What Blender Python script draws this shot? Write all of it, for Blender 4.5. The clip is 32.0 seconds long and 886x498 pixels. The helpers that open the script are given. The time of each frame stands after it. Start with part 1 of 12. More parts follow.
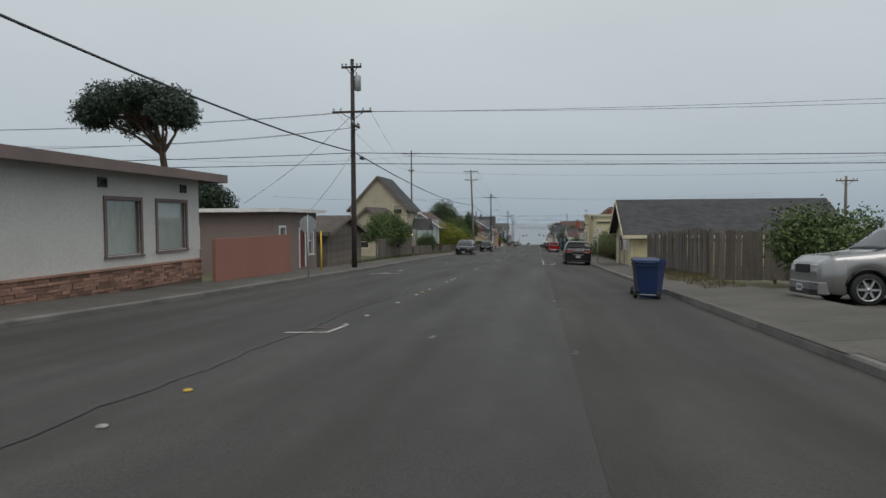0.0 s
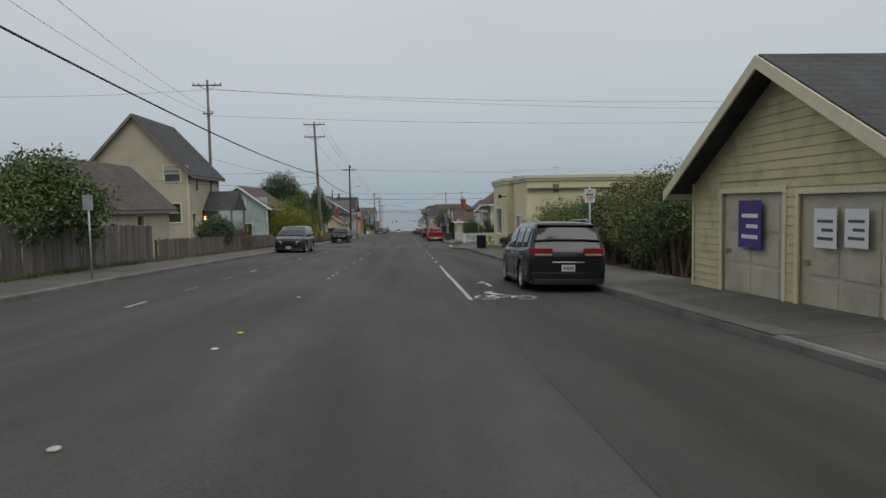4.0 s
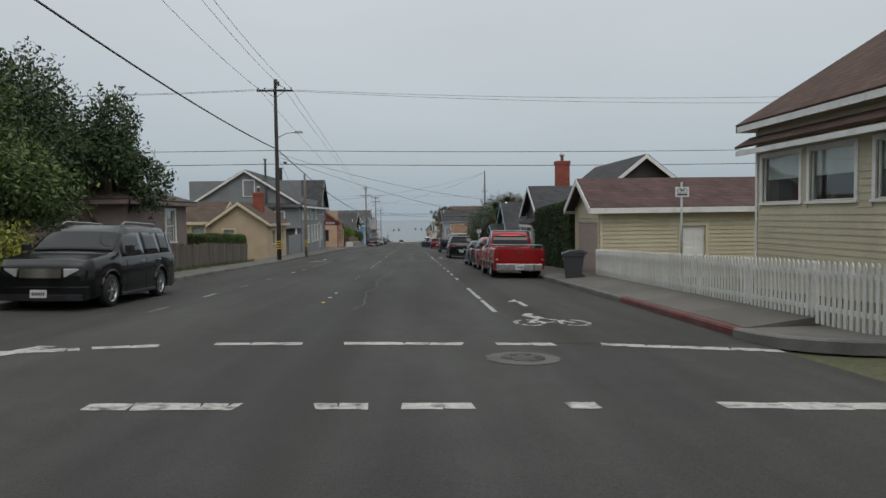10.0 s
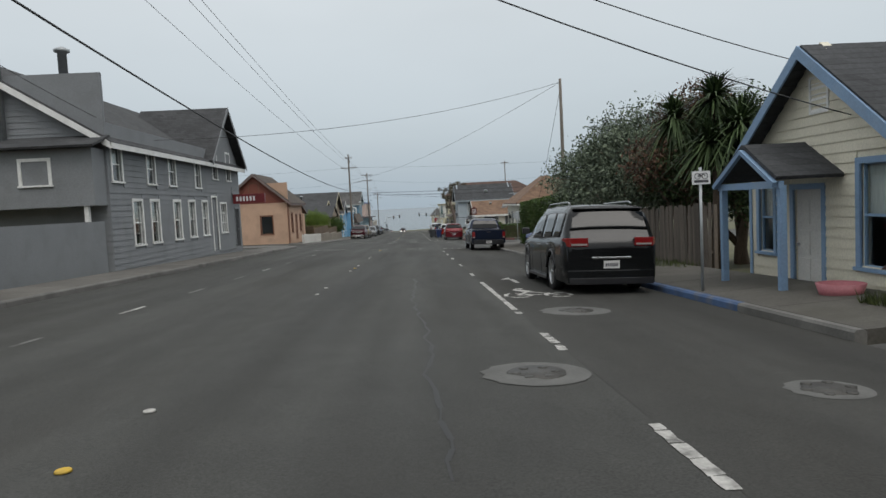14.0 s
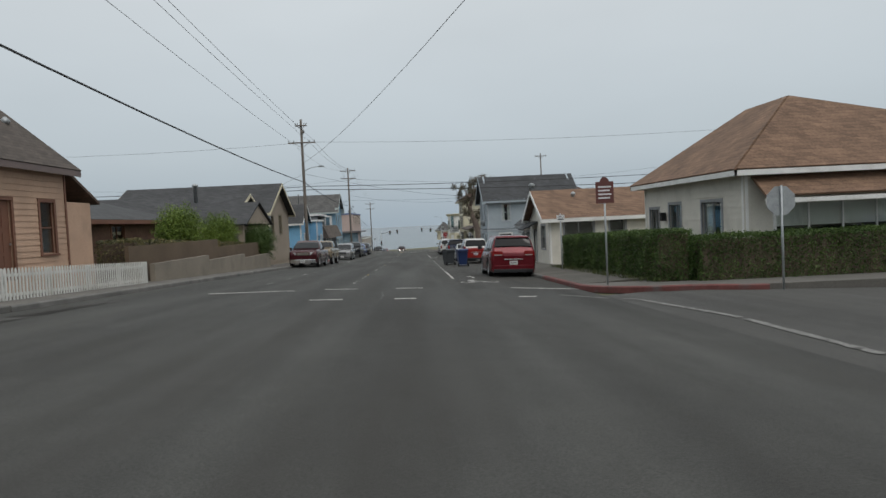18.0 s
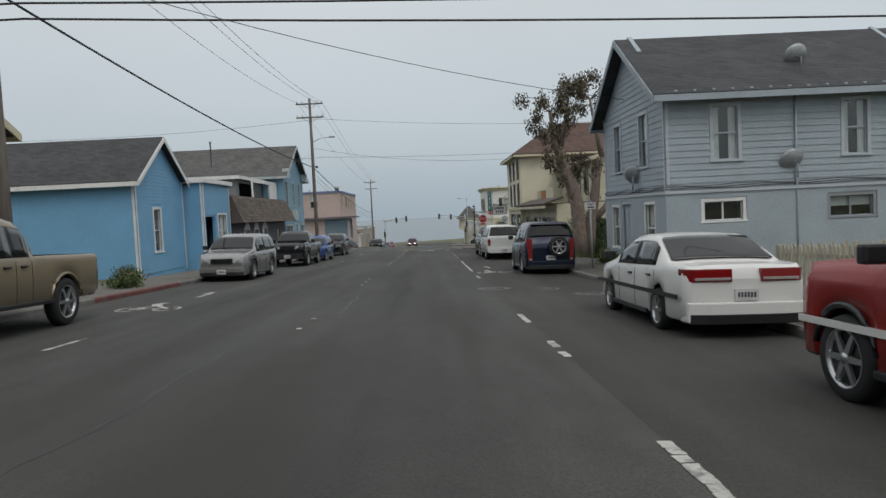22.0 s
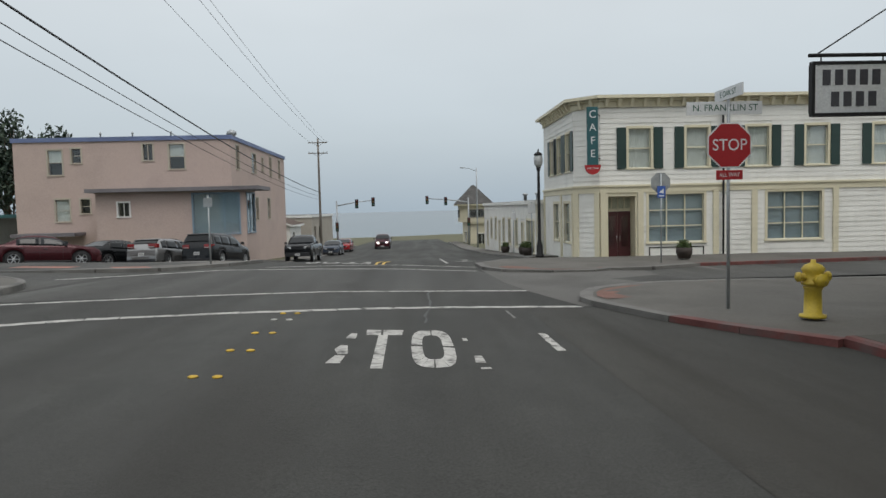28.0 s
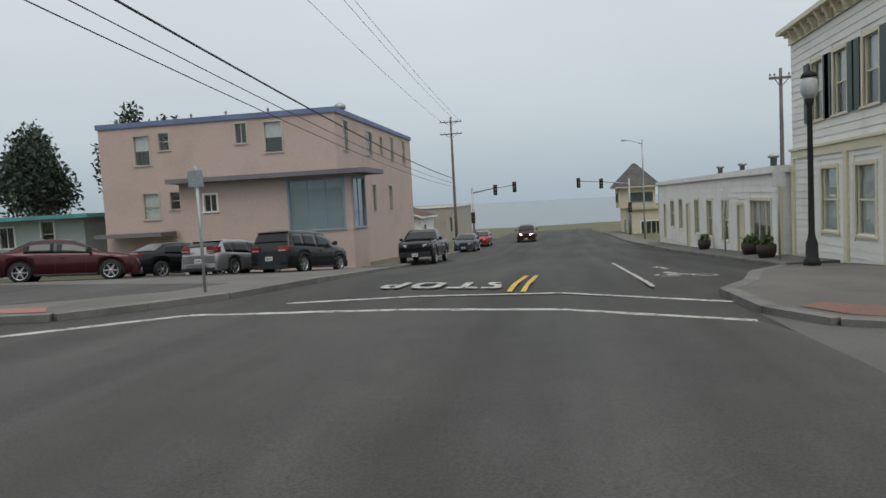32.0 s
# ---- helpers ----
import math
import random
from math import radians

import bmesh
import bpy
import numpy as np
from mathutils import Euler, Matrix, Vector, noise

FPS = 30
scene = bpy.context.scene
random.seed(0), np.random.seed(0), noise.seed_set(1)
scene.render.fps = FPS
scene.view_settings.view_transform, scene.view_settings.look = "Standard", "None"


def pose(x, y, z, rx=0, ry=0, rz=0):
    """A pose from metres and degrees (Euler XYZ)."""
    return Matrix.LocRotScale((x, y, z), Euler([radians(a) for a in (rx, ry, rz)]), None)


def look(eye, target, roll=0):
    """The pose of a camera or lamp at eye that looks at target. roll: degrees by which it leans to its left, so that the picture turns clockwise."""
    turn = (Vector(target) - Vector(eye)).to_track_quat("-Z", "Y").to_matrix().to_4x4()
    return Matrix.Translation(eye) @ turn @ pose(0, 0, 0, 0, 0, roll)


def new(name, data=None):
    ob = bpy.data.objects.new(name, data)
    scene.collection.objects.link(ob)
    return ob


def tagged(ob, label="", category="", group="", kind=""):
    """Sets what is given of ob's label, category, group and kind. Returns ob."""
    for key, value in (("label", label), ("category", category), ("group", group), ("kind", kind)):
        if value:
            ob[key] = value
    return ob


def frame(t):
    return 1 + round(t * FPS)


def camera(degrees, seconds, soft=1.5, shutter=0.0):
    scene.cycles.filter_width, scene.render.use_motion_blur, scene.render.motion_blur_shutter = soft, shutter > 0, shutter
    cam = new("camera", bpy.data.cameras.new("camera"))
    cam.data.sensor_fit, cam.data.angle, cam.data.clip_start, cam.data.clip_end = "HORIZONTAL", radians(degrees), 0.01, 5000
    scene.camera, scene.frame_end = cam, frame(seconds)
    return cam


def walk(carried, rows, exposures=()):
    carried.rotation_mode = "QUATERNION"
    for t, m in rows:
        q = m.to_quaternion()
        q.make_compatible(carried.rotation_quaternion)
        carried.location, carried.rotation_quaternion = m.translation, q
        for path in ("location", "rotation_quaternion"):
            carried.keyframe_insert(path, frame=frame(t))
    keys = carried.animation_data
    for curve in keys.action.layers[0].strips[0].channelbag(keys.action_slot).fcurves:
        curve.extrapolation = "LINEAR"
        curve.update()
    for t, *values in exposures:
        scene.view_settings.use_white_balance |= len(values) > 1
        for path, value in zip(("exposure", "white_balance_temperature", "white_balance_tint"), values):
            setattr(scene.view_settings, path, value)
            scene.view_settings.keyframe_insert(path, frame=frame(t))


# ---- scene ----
EXPOSURES = [(0, 0.0), (12, 0.03), (14, 0.22), (18, 0.1), (21, 0.05), (23.5, 0.22), (26, 0.26), (32, 0.22)]
SUN = 0.7
SKY_LOW, SKY_MID, SKY_HIGH, SKY_ZEN = (0.34, 0.41, 0.47, 1), (0.46, 0.52, 0.56, 1), (0.60, 0.64, 0.66, 1), (1.05, 1.07, 1.08, 1)
UNIT = 0.91                                     # metres to one unit of the plan that follows
# ---- camera ----
cam = camera(66.27, 32.0, soft=1.5, shutter=0.0)
# seconds, eye x y z, yaw, pitch, roll
PATH = [
    (0.0, 0.534, -1.412, 1.592, 7.98, -2.49, -0.34),
    (0.5, 0.283, 2.357, 1.451, 2.48, -2.92, -0.63),
    (1.0, 0.039, 6.153, 1.318, -0.05, -3.18, -0.77),
    (1.5, -0.178, 10.255, 1.176, -0.91, -3.43, -0.96),
    (2.0, -0.34, 14.556, 1.039, -1.62, -3.63, -1.17),
    (2.5, -0.484, 19.062, 0.879, -2.18, -3.93, -1.15),
    (4.5, -0.474, 40.834, 0.059, -3.13, -3.68, -1.0),
    (5.0, -0.482, 46.597, -0.209, -2.99, -3.72, -1.09),
    (5.5, -0.531, 52.349, -0.474, -2.87, -3.54, -1.1),
    (6.0, -0.612, 58.014, -0.69, -2.9, -3.29, -1.25),
    (6.5, -0.644, 63.519, -0.877, -2.86, -3.06, -1.2),
    (7.0, -0.626, 69.277, -1.074, -2.8, -2.84, -1.29),
    (7.5, -0.626, 74.886, -1.247, -2.74, -2.69, -1.2),
    (8.0, -0.61, 80.463, -1.455, -2.66, -2.52, -1.52),
    (8.5, -0.635, 86.132, -1.66, -2.55, -2.52, -1.48),
    (9.0, -0.719, 91.555, -1.847, -2.62, -2.58, -1.47),
    (9.5, -0.831, 97.273, -2.02, -2.69, -2.65, -0.67),
    (10.0, -0.87, 103.058, -2.201, -2.73, -2.8, -0.77),
    (10.5, -0.87, 108.574, -2.396, -2.71, -3.21, -1.15),
    (11.0, -0.848, 114.256, -2.6, -2.45, -3.59, -1.07),
    (11.5, -0.835, 119.536, -2.781, -2.36, -3.73, -1.45),
    (12.0, -0.814, 124.85, -2.965, -2.37, -3.83, -2.07),
    (12.5, -0.763, 130.181, -3.16, -2.3, -3.91, -2.36),
    (13.0, -0.745, 135.501, -3.342, -2.29, -3.99, -2.65),
    (13.5, -0.742, 140.771, -3.541, -2.37, -3.94, -2.99),
    (14.0, -0.746, 146.1, -3.741, -2.5, -3.91, -2.87),
    (14.5, -0.719, 151.419, -3.917, -2.56, -3.8, -3.06),
    (15.0, -0.693, 156.893, -4.092, -2.66, -3.51, -2.79),
    (15.5, -0.685, 162.323, -4.266, -2.6, -3.31, -2.58),
    (17.5, -0.573, 186.337, -5.144, -2.3, -2.48, -3.03),
    (18.0, -0.531, 192.565, -5.384, -2.31, -2.35, -2.73),
    (18.5, -0.529, 198.747, -5.581, -2.36, -2.21, -2.18),
    (19.0, -0.565, 205.208, -5.731, -2.4, -2.23, -2.26),
    (19.5, -0.547, 211.481, -5.923, -2.34, -2.42, -2.51),
    (20.0, -0.494, 217.615, -6.139, -2.16, -2.63, -2.51),
    (20.5, -0.481, 223.962, -6.35, -1.83, -2.86, -2.74),
    (21.0, -0.547, 229.867, -6.543, -1.46, -2.99, -2.75),
    (21.5, -0.601, 235.522, -6.739, -1.17, -3.05, -2.92),
    (22.0, -0.678, 241.099, -6.935, -1.04, -3.0, -2.77),
    (22.5, -0.723, 246.482, -7.123, -1.03, -3.02, -2.5),
    (23.0, -0.802, 251.617, -7.295, -1.14, -2.88, -2.3),
    (23.5, -0.926, 256.52, -7.452, -1.42, -2.84, -1.61),
    (24.0, -0.994, 261.82, -7.614, -1.72, -2.87, -1.03),
    (24.5, -1.017, 266.761, -7.741, -2.03, -3.05, -1.2),
    (25.0, -0.981, 271.687, -7.862, -2.23, -3.16, -1.19),
    (25.5, -0.944, 276.407, -7.988, -2.37, -3.35, -1.64),
    (26.0, -0.901, 280.853, -8.119, -2.42, -3.52, -1.86),
    (26.5, -0.907, 284.736, -8.255, -2.42, -3.65, -1.75),
    (28.5, -1.106, 298.41, -8.628, -2.78, -3.48, -1.25),
    (29.0, -1.112, 300.687, -8.676, -2.71, -3.63, -1.07),
    (29.5, -1.117, 302.353, -8.712, -2.64, -3.81, -1.37),
    (30.0, -1.127, 303.445, -8.744, -2.54, -4.09, -1.36),
    (30.5, -1.121, 304.37, -8.781, -2.45, -4.41, -1.75),
    (31.0, -1.197, 305.443, -8.824, -1.69, -4.55, -2.21),
    (31.5, -1.334, 306.556, -8.859, 2.77, -4.62, -2.46),
    (32.0, -1.507, 308.023, -8.892, 9.39, -3.92, -3.1),
]
walk(cam, [(t, pose(x * UNIT, y * UNIT, z * UNIT, 90 + pitch, -roll, yaw)) for t, x, y, z, yaw, pitch, roll in PATH], EXPOSURES)

# ---- lie of the land ----
FALL = [(-400, 16.5), (0, 0), (110, -4.04), (260, -9.14), (300, -10.26), (322, -10.72), (345, -12.2), (370, -13.3), (392, -13.85), (430, -15.0), (700, -23.8)]
CROSSFALL = [(-70, 0.005), (15, 0.008), (58, 0.025), (130, 0.023), (162, 0.033), (190, 0.04), (217, 0.034), (262, 0.025), (285, 0.025), (300, 0.035), (322, 0.03), (342, -0.012), (600, -0.012)]
RISE_RIGHT = [(-70, .2), (60, .2), (76, .4), (95, .3), (110, .4), (125, .3), (140, .2), (300, .15), (330, .1)]
RISE_LEFT = [(-70, -.15), (40, -.15), (60, -.05), (85, -.02), (120, 0), (150, -.1), (180, 0), (205, .08), (240, .02), (270, 0), (285, 0), (330, 0)]
KL, KR = -9.6, 4.5

# ---------- world, sky light ----------
world = bpy.data.worlds.new("overcast_sky")
scene.world = world
world.use_nodes = True
wn, wl = world.node_tree.nodes, world.node_tree.links
wn.clear()
w_out = wn.new("ShaderNodeOutputWorld")
w_bg = wn.new("ShaderNodeBackground")
w_sky = wn.new("ShaderNodeTexSky")
w_sky.sky_type, w_sky.sun_disc = "NISHITA", False
w_sky.sun_elevation, w_sky.sun_rotation = radians(48), radians(150)
w_sky.dust_density, w_sky.air_density, w_sky.ozone_density = 5.0, 1.0, 1.0
w_coord = wn.new("ShaderNodeTexCoord")
w_sep = wn.new("ShaderNodeSeparateXYZ")
w_ramp = wn.new("ShaderNodeValToRGB")          # cloud deck: blue-grey low, paler overhead
w_ramp.color_ramp.elements[0].position, w_ramp.color_ramp.elements[0].color = 0.0, SKY_LOW
w_ramp.color_ramp.elements[1].position, w_ramp.color_ramp.elements[1].color = 0.34, SKY_HIGH
w_mid = w_ramp.color_ramp.elements.new(0.10)
w_mid.color = SKY_MID
w_zen = w_ramp.color_ramp.elements.new(1.0)
w_zen.color = SKY_ZEN
w_map = wn.new("ShaderNodeMapping")
w_map.inputs["Scale"].default_value = (1.0, 1.0, 3.0)
w_noise = wn.new("ShaderNodeTexNoise")
w_noise.inputs["Scale"].default_value, w_noise.inputs["Detail"].default_value = 1.6, 4.0
w_cl = wn.new("ShaderNodeMapRange")
w_cl.inputs["From Min"].default_value, w_cl.inputs["From Max"].default_value = 0.3, 0.7
w_cl.inputs["To Min"].default_value, w_cl.inputs["To Max"].default_value = 0.95, 1.05
w_mul = wn.new("ShaderNodeVectorMath")
w_mul.operation = "SCALE"
w_mix = wn.new("ShaderNodeMix")
w_mix.data_type = "RGBA"
w_mix.inputs[0].default_value = 0.93
w_skym = wn.new("ShaderNodeVectorMath")
w_skym.operation = "SCALE"
w_skym.inputs["Scale"].default_value = 0.12
wl.new(w_coord.outputs["Generated"], w_sep.inputs[0])
wl.new(w_sep.outputs["Z"], w_ramp.inputs[0])
wl.new(w_coord.outputs["Generated"], w_map.inputs[0])
wl.new(w_map.outputs[0], w_noise.inputs["Vector"])
wl.new(w_noise.outputs[0], w_cl.inputs["Value"])
wl.new(w_ramp.outputs[0], w_mul.inputs[0])
wl.new(w_cl.outputs[0], w_mul.inputs["Scale"])
wl.new(w_sky.outputs[0], w_skym.inputs[0])
wl.new(w_skym.outputs[0], w_mix.inputs["A"])
wl.new(w_mul.outputs[0], w_mix.inputs["B"])
wl.new(w_mix.outputs["Result"], w_bg.inputs["Color"])
wl.new(w_bg.outputs[0], w_out.inputs["Surface"])
w_bg.inputs["Strength"].default_value = 1.0
sun = new("sun", bpy.data.lights.new("sun", "SUN"))
sun.data.energy, sun.data.angle, sun.data.color = SUN, radians(30), (1.0, 0.97, 0.93)
sun.matrix_world = look((0, 0, 60), (-18, 34, 0))


# ---------- ground shape ----------
def table(rows, v):
    return float(np.interp(v, [r[0] for r in rows], [r[1] for r in rows]))


def plane(x, y):
    """Height of the street's own sheet: it falls towards the sea and a little to one side."""
    return table(FALL, y) - table(CROSSFALL, y) * min(max(x, -16), 12)


def gz(x, y):
    """Height of the ground: the street's sheet, and the lots that rise beside it."""
    z = plane(x, y)
    if x > KR:
        z += min((x - KR) / 2.5, 1) * table(RISE_RIGHT, y)
    elif x < -4:
        z += min((-x - 4) / 4.5, 1) * table(RISE_LEFT, y)
    return z


# ---------- materials ----------
def surface(name, rgb, rough=0.7, metal=0.0, var=0.18, scale=0.8, fine=0.12, fscale=30.0, bump=0.15, bscale=60.0, dirt=None, dirt_amt=0.0, dirt_scale=1.5, coat=0.0, rand=0.0, stretch=(1, 1, 1), spec=0.5):
    """A painted or mineral surface: broad and fine colour variation, optional stains, grain relief."""
    m = bpy.data.materials.new(name)
    m.use_nodes = True
    n, k = m.node_tree.nodes, m.node_tree.links
    b = n["Principled BSDF"]
    geo = n.new("ShaderNodeNewGeometry")
    mp = n.new("ShaderNodeMapping")
    mp.inputs["Scale"].default_value = stretch
    k.new(geo.outputs["Position"], mp.inputs[0])

    def noise_tex(s, d):
        t = n.new("ShaderNodeTexNoise")
        t.inputs["Scale"].default_value, t.inputs["Detail"].default_value = s, d
        k.new(mp.outputs[0], t.inputs["Vector"])
        return t

    def ranged(sock, lo, hi):
        r = n.new("ShaderNodeMapRange")
        r.inputs["From Min"].default_value, r.inputs["From Max"].default_value = 0.25, 0.75
        r.inputs["To Min"].default_value, r.inputs["To Max"].default_value = lo, hi
        k.new(sock, r.inputs["Value"])
        return r.outputs[0]

    def times(a, bb):
        x = n.new("ShaderNodeMath")
        x.operation = "MULTIPLY"
        k.new(a, x.inputs[0])
        if isinstance(bb, float):
            x.inputs[1].default_value = bb
        else:
            k.new(bb, x.inputs[1])
        return x.outputs[0]
    big, small = noise_tex(scale, 4.0), noise_tex(fscale, 3.0)
    val = times(ranged(big.outputs[0], 1 - var, 1 + var), ranged(small.outputs[0], 1 - fine, 1 + fine))
    if rand:
        oi = n.new("ShaderNodeObjectInfo")
        r = n.new("ShaderNodeMapRange")
        r.inputs["To Min"].default_value, r.inputs["To Max"].default_value = 1 - rand, 1 + rand
        k.new(oi.outputs["Random"], r.inputs["Value"])
        val = times(val, r.outputs[0])
    col = n.new("ShaderNodeVectorMath")
    col.operation = "SCALE"
    col.inputs[0].default_value = rgb
    k.new(val, col.inputs["Scale"])
    out = col.outputs[0]
    if dirt:
        d = noise_tex(dirt_scale, 6.0)
        r = n.new("ShaderNodeMapRange")
        r.inputs["From Min"].default_value, r.inputs["From Max"].default_value = 0.5, 0.72
        r.inputs["To Max"].default_value = dirt_amt
        k.new(d.outputs[0], r.inputs["Value"])
        mx = n.new("ShaderNodeMix")
        mx.data_type = "RGBA"
        mx.inputs["B"].default_value = (*dirt, 1)
        k.new(r.outputs[0], mx.inputs[0])
        k.new(out, mx.inputs["A"])
        out = mx.outputs["Result"]
    k.new(out, b.inputs["Base Color"])
    b.inputs["Roughness"].default_value, b.inputs["Metallic"].default_value = rough, metal
    b.inputs["Specular IOR Level"].default_value = spec
    if coat:
        b.inputs["Coat Weight"].default_value, b.inputs["Coat Roughness"].default_value = coat, 0.06
    if bump:
        g = noise_tex(bscale, 2.0)
        bp = n.new("ShaderNodeBump")
        bp.inputs["Strength"].default_value, bp.inputs["Distance"].default_value = bump, 0.01
        k.new(g.outputs[0], bp.inputs["Height"])
        k.new(bp.outputs[0], b.inputs["Normal"])
    return m


def leafy(name, rgb, tip, rough=0.6):
    """Leaves: two greens mixed leaf by leaf and clump by clump."""
    m = bpy.data.materials.new(name)
    m.use_nodes = True
    n, k = m.node_tree.nodes, m.node_tree.links
    b = n["Principled BSDF"]
    geo = n.new("ShaderNodeNewGeometry")
    t = n.new("ShaderNodeTexNoise")
    t.inputs["Scale"].default_value, t.inputs["Detail"].default_value = 0.9, 4.0
    k.new(geo.outputs["Position"], t.inputs["Vector"])
    add = n.new("ShaderNodeMath")
    add.operation = "MULTIPLY_ADD"
    add.inputs[1].default_value, add.inputs[2].default_value = 0.7, -0.35
    k.new(geo.outputs["Random Per Island"], add.inputs[0])
    s = n.new("ShaderNodeMath")
    k.new(t.outputs[0], s.inputs[0])
    k.new(add.outputs[0], s.inputs[1])
    r = n.new("ShaderNodeValToRGB")
    r.color_ramp.elements[0].position, r.color_ramp.elements[0].color = 0.25, (*rgb, 1)
    r.color_ramp.elements[1].position, r.color_ramp.elements[1].color = 0.85, (*tip, 1)
    k.new(s.outputs[0], r.inputs[0])
    k.new(r.outputs[0], b.inputs["Base Color"])
    b.inputs["Roughness"].default_value = rough
    b.inputs["Specular IOR Level"].default_value = 0.25
    return m


def glassy(name, rgb, rough=0.03):
    """Window glass with the dim room or cabin behind it: dark, glossy."""
    return surface(name, rgb, rough=rough, var=0.35, scale=0.7, fine=0.0, bump=0.0, spec=0.4)


def lamp_mat(name, rgb, strength):
    m = bpy.data.materials.new(name)
    m.use_nodes = True
    b = m.node_tree.nodes["Principled BSDF"]
    b.inputs["Base Color"].default_value = (*rgb, 1)
    b.inputs["Emission Color"].default_value = (*rgb, 1)
    b.inputs["Emission Strength"].default_value = strength
    return m


MATS = {}


def paint(key, rgb, **kw):
    """One material for each colour name, made when first asked for."""
    if key not in MATS:
        MATS[key] = surface(key, rgb, **kw)
    return MATS[key]


# ---------- mesh helpers ----------
def box(bm, x0, x1, y0, y1, z0, z1):
    v = [bm.verts.new(p) for p in ((x0, y0, z0), (x1, y0, z0), (x1, y1, z0), (x0, y1, z0), (x0, y0, z1), (x1, y0, z1), (x1, y1, z1), (x0, y1, z1))]
    for f in ((0, 3, 2, 1), (4, 5, 6, 7), (0, 1, 5, 4), (1, 2, 6, 5), (2, 3, 7, 6), (3, 0, 4, 7)):
        bm.faces.new([v[i] for i in f])
    return v


def prism(bm, poly, axis, a, b):
    """A flat outline pushed along an axis from a to b. poly: 2D points; axis x: (y, z), y: (x, z), z: (x, y)."""
    def at(p, d):
        return {"x": (d, p[0], p[1]), "y": (p[0], d, p[1]), "z": (p[0], p[1], d)}[axis]
    lo, hi = [bm.verts.new(at(p, a)) for p in poly], [bm.verts.new(at(p, b)) for p in poly]
    fs = [bm.faces.new(lo), bm.faces.new(hi)]
    for i in range(len(poly)):
        j = (i + 1) % len(poly)
        fs.append(bm.faces.new((lo[i], lo[j], hi[j], hi[i])))
    bmesh.ops.recalc_face_normals(bm, faces=fs)


def tube(bm, pts, radii, n=8, cap=True):
    """A round tapering tube along points."""
    rings = []
    for i, p in enumerate(pts):
        p = Vector(p)
        d = (Vector(pts[min(i + 1, len(pts) - 1)]) - Vector(pts[max(i - 1, 0)])).normalized()
        a = d.orthogonal().normalized() if abs(d.z) < 0.95 else Vector((1, 0, 0))
        a = (a - a.dot(d) * d).normalized()
        b = d.cross(a)
        r = radii[i] if isinstance(radii, (list, tuple)) else radii
        rings.append([bm.verts.new(p + r * (math.cos(2 * math.pi * k / n) * a + math.sin(2 * math.pi * k / n) * b)) for k in range(n)])
    fs = []
    for r0, r1 in zip(rings, rings[1:]):
        for k in range(n):
            fs.append(bm.faces.new((r0[k], r0[(k + 1) % n], r1[(k + 1) % n], r1[k])))
    if cap:
        fs += [bm.faces.new(rings[0][::-1]), bm.faces.new(rings[-1])]
    for f in fs:
        f.smooth = n > 5
    return fs


def cyl(bm, c, r, z0, z1, n=12, r2=None):
    tube(bm, [(c[0], c[1], z0), (c[0], c[1], z1)], [r, r if r2 is None else r2], n)


def lathe(bm, c, prof, n=16):
    """A turned shape: prof is (radius, z) from bottom to top."""
    rings = [[bm.verts.new((c[0] + r * math.cos(2 * math.pi * k / n), c[1] + r * math.sin(2 * math.pi * k / n), c[2] + z)) for k in range(n)] for r, z in prof]
    for r0, r1 in zip(rings, rings[1:]):
        for k in range(n):
            bm.faces.new((r0[k], r0[(k + 1) % n], r1[(k + 1) % n], r1[k])).smooth = True
    bm.faces.new(rings[0][::-1])
    bm.faces.new(rings[-1])


def mesh_of(bm, name, material, bevel=0.0):
    if bevel:
        bmesh.ops.bevel(bm, geom=bm.edges[:], offset=bevel, segments=2, affect="EDGES", profile=0.6)
    me = bpy.data.meshes.new(name)
    bm.to_mesh(me)
    bm.free()
    if material:
        me.materials.append(material)
    return me


def part(name, bm, material, parent, label="", bevel=0.0):
    """Links a bmesh as one mesh object under a thing or a part."""
    ob = new(name, mesh_of(bm, name, material, bevel))
    ob.parent = parent
    if label:
        ob["label"] = label
    return ob


def piece(name, me, parent, loc=(0, 0, 0), rot=0.0):
    """A further object on shared mesh data."""
    ob = new(name, me)
    ob.parent = parent
    ob.location = loc
    if rot:
        ob.rotation_euler = (0, 0, rot)
    return ob


def thing(name, label, category, at=(0, 0, 0), rz=0.0, group="", kind=""):
    e = new(name)
    e.empty_display_size = 0.3
    e.matrix_world = pose(*at, 0, 0, rz)
    return tagged(e, label, category, group, kind)


def solid(name, bm, material, label, category, group="", kind="", bevel=0.0, at=None):
    """A thing of one mesh."""
    ob = new(name, mesh_of(bm, name, material, bevel))
    if at is not None:
        ob.matrix_world = at
    return tagged(ob, label, category, group, kind)


def B():
    return bmesh.new()


def words(body, size, material, parent, m, depth=0.004, name="lettering", align="CENTER", squeeze=1.0):
    cu = bpy.data.curves.new(name, "FONT")
    cu.body, cu.size, cu.extrude, cu.align_x, cu.align_y = body, size, depth, align, "CENTER"
    tmp = bpy.data.objects.new(name, cu)
    me = bpy.data.meshes.new_from_object(tmp)
    bpy.data.objects.remove(tmp)
    bpy.data.curves.remove(cu)
    me.materials.append(material)
    me.transform(Matrix.Diagonal((squeeze, 1, 1, 1)))
    ob = new(name, me)
    ob.parent = parent
    ob.matrix_local = m
    return ob

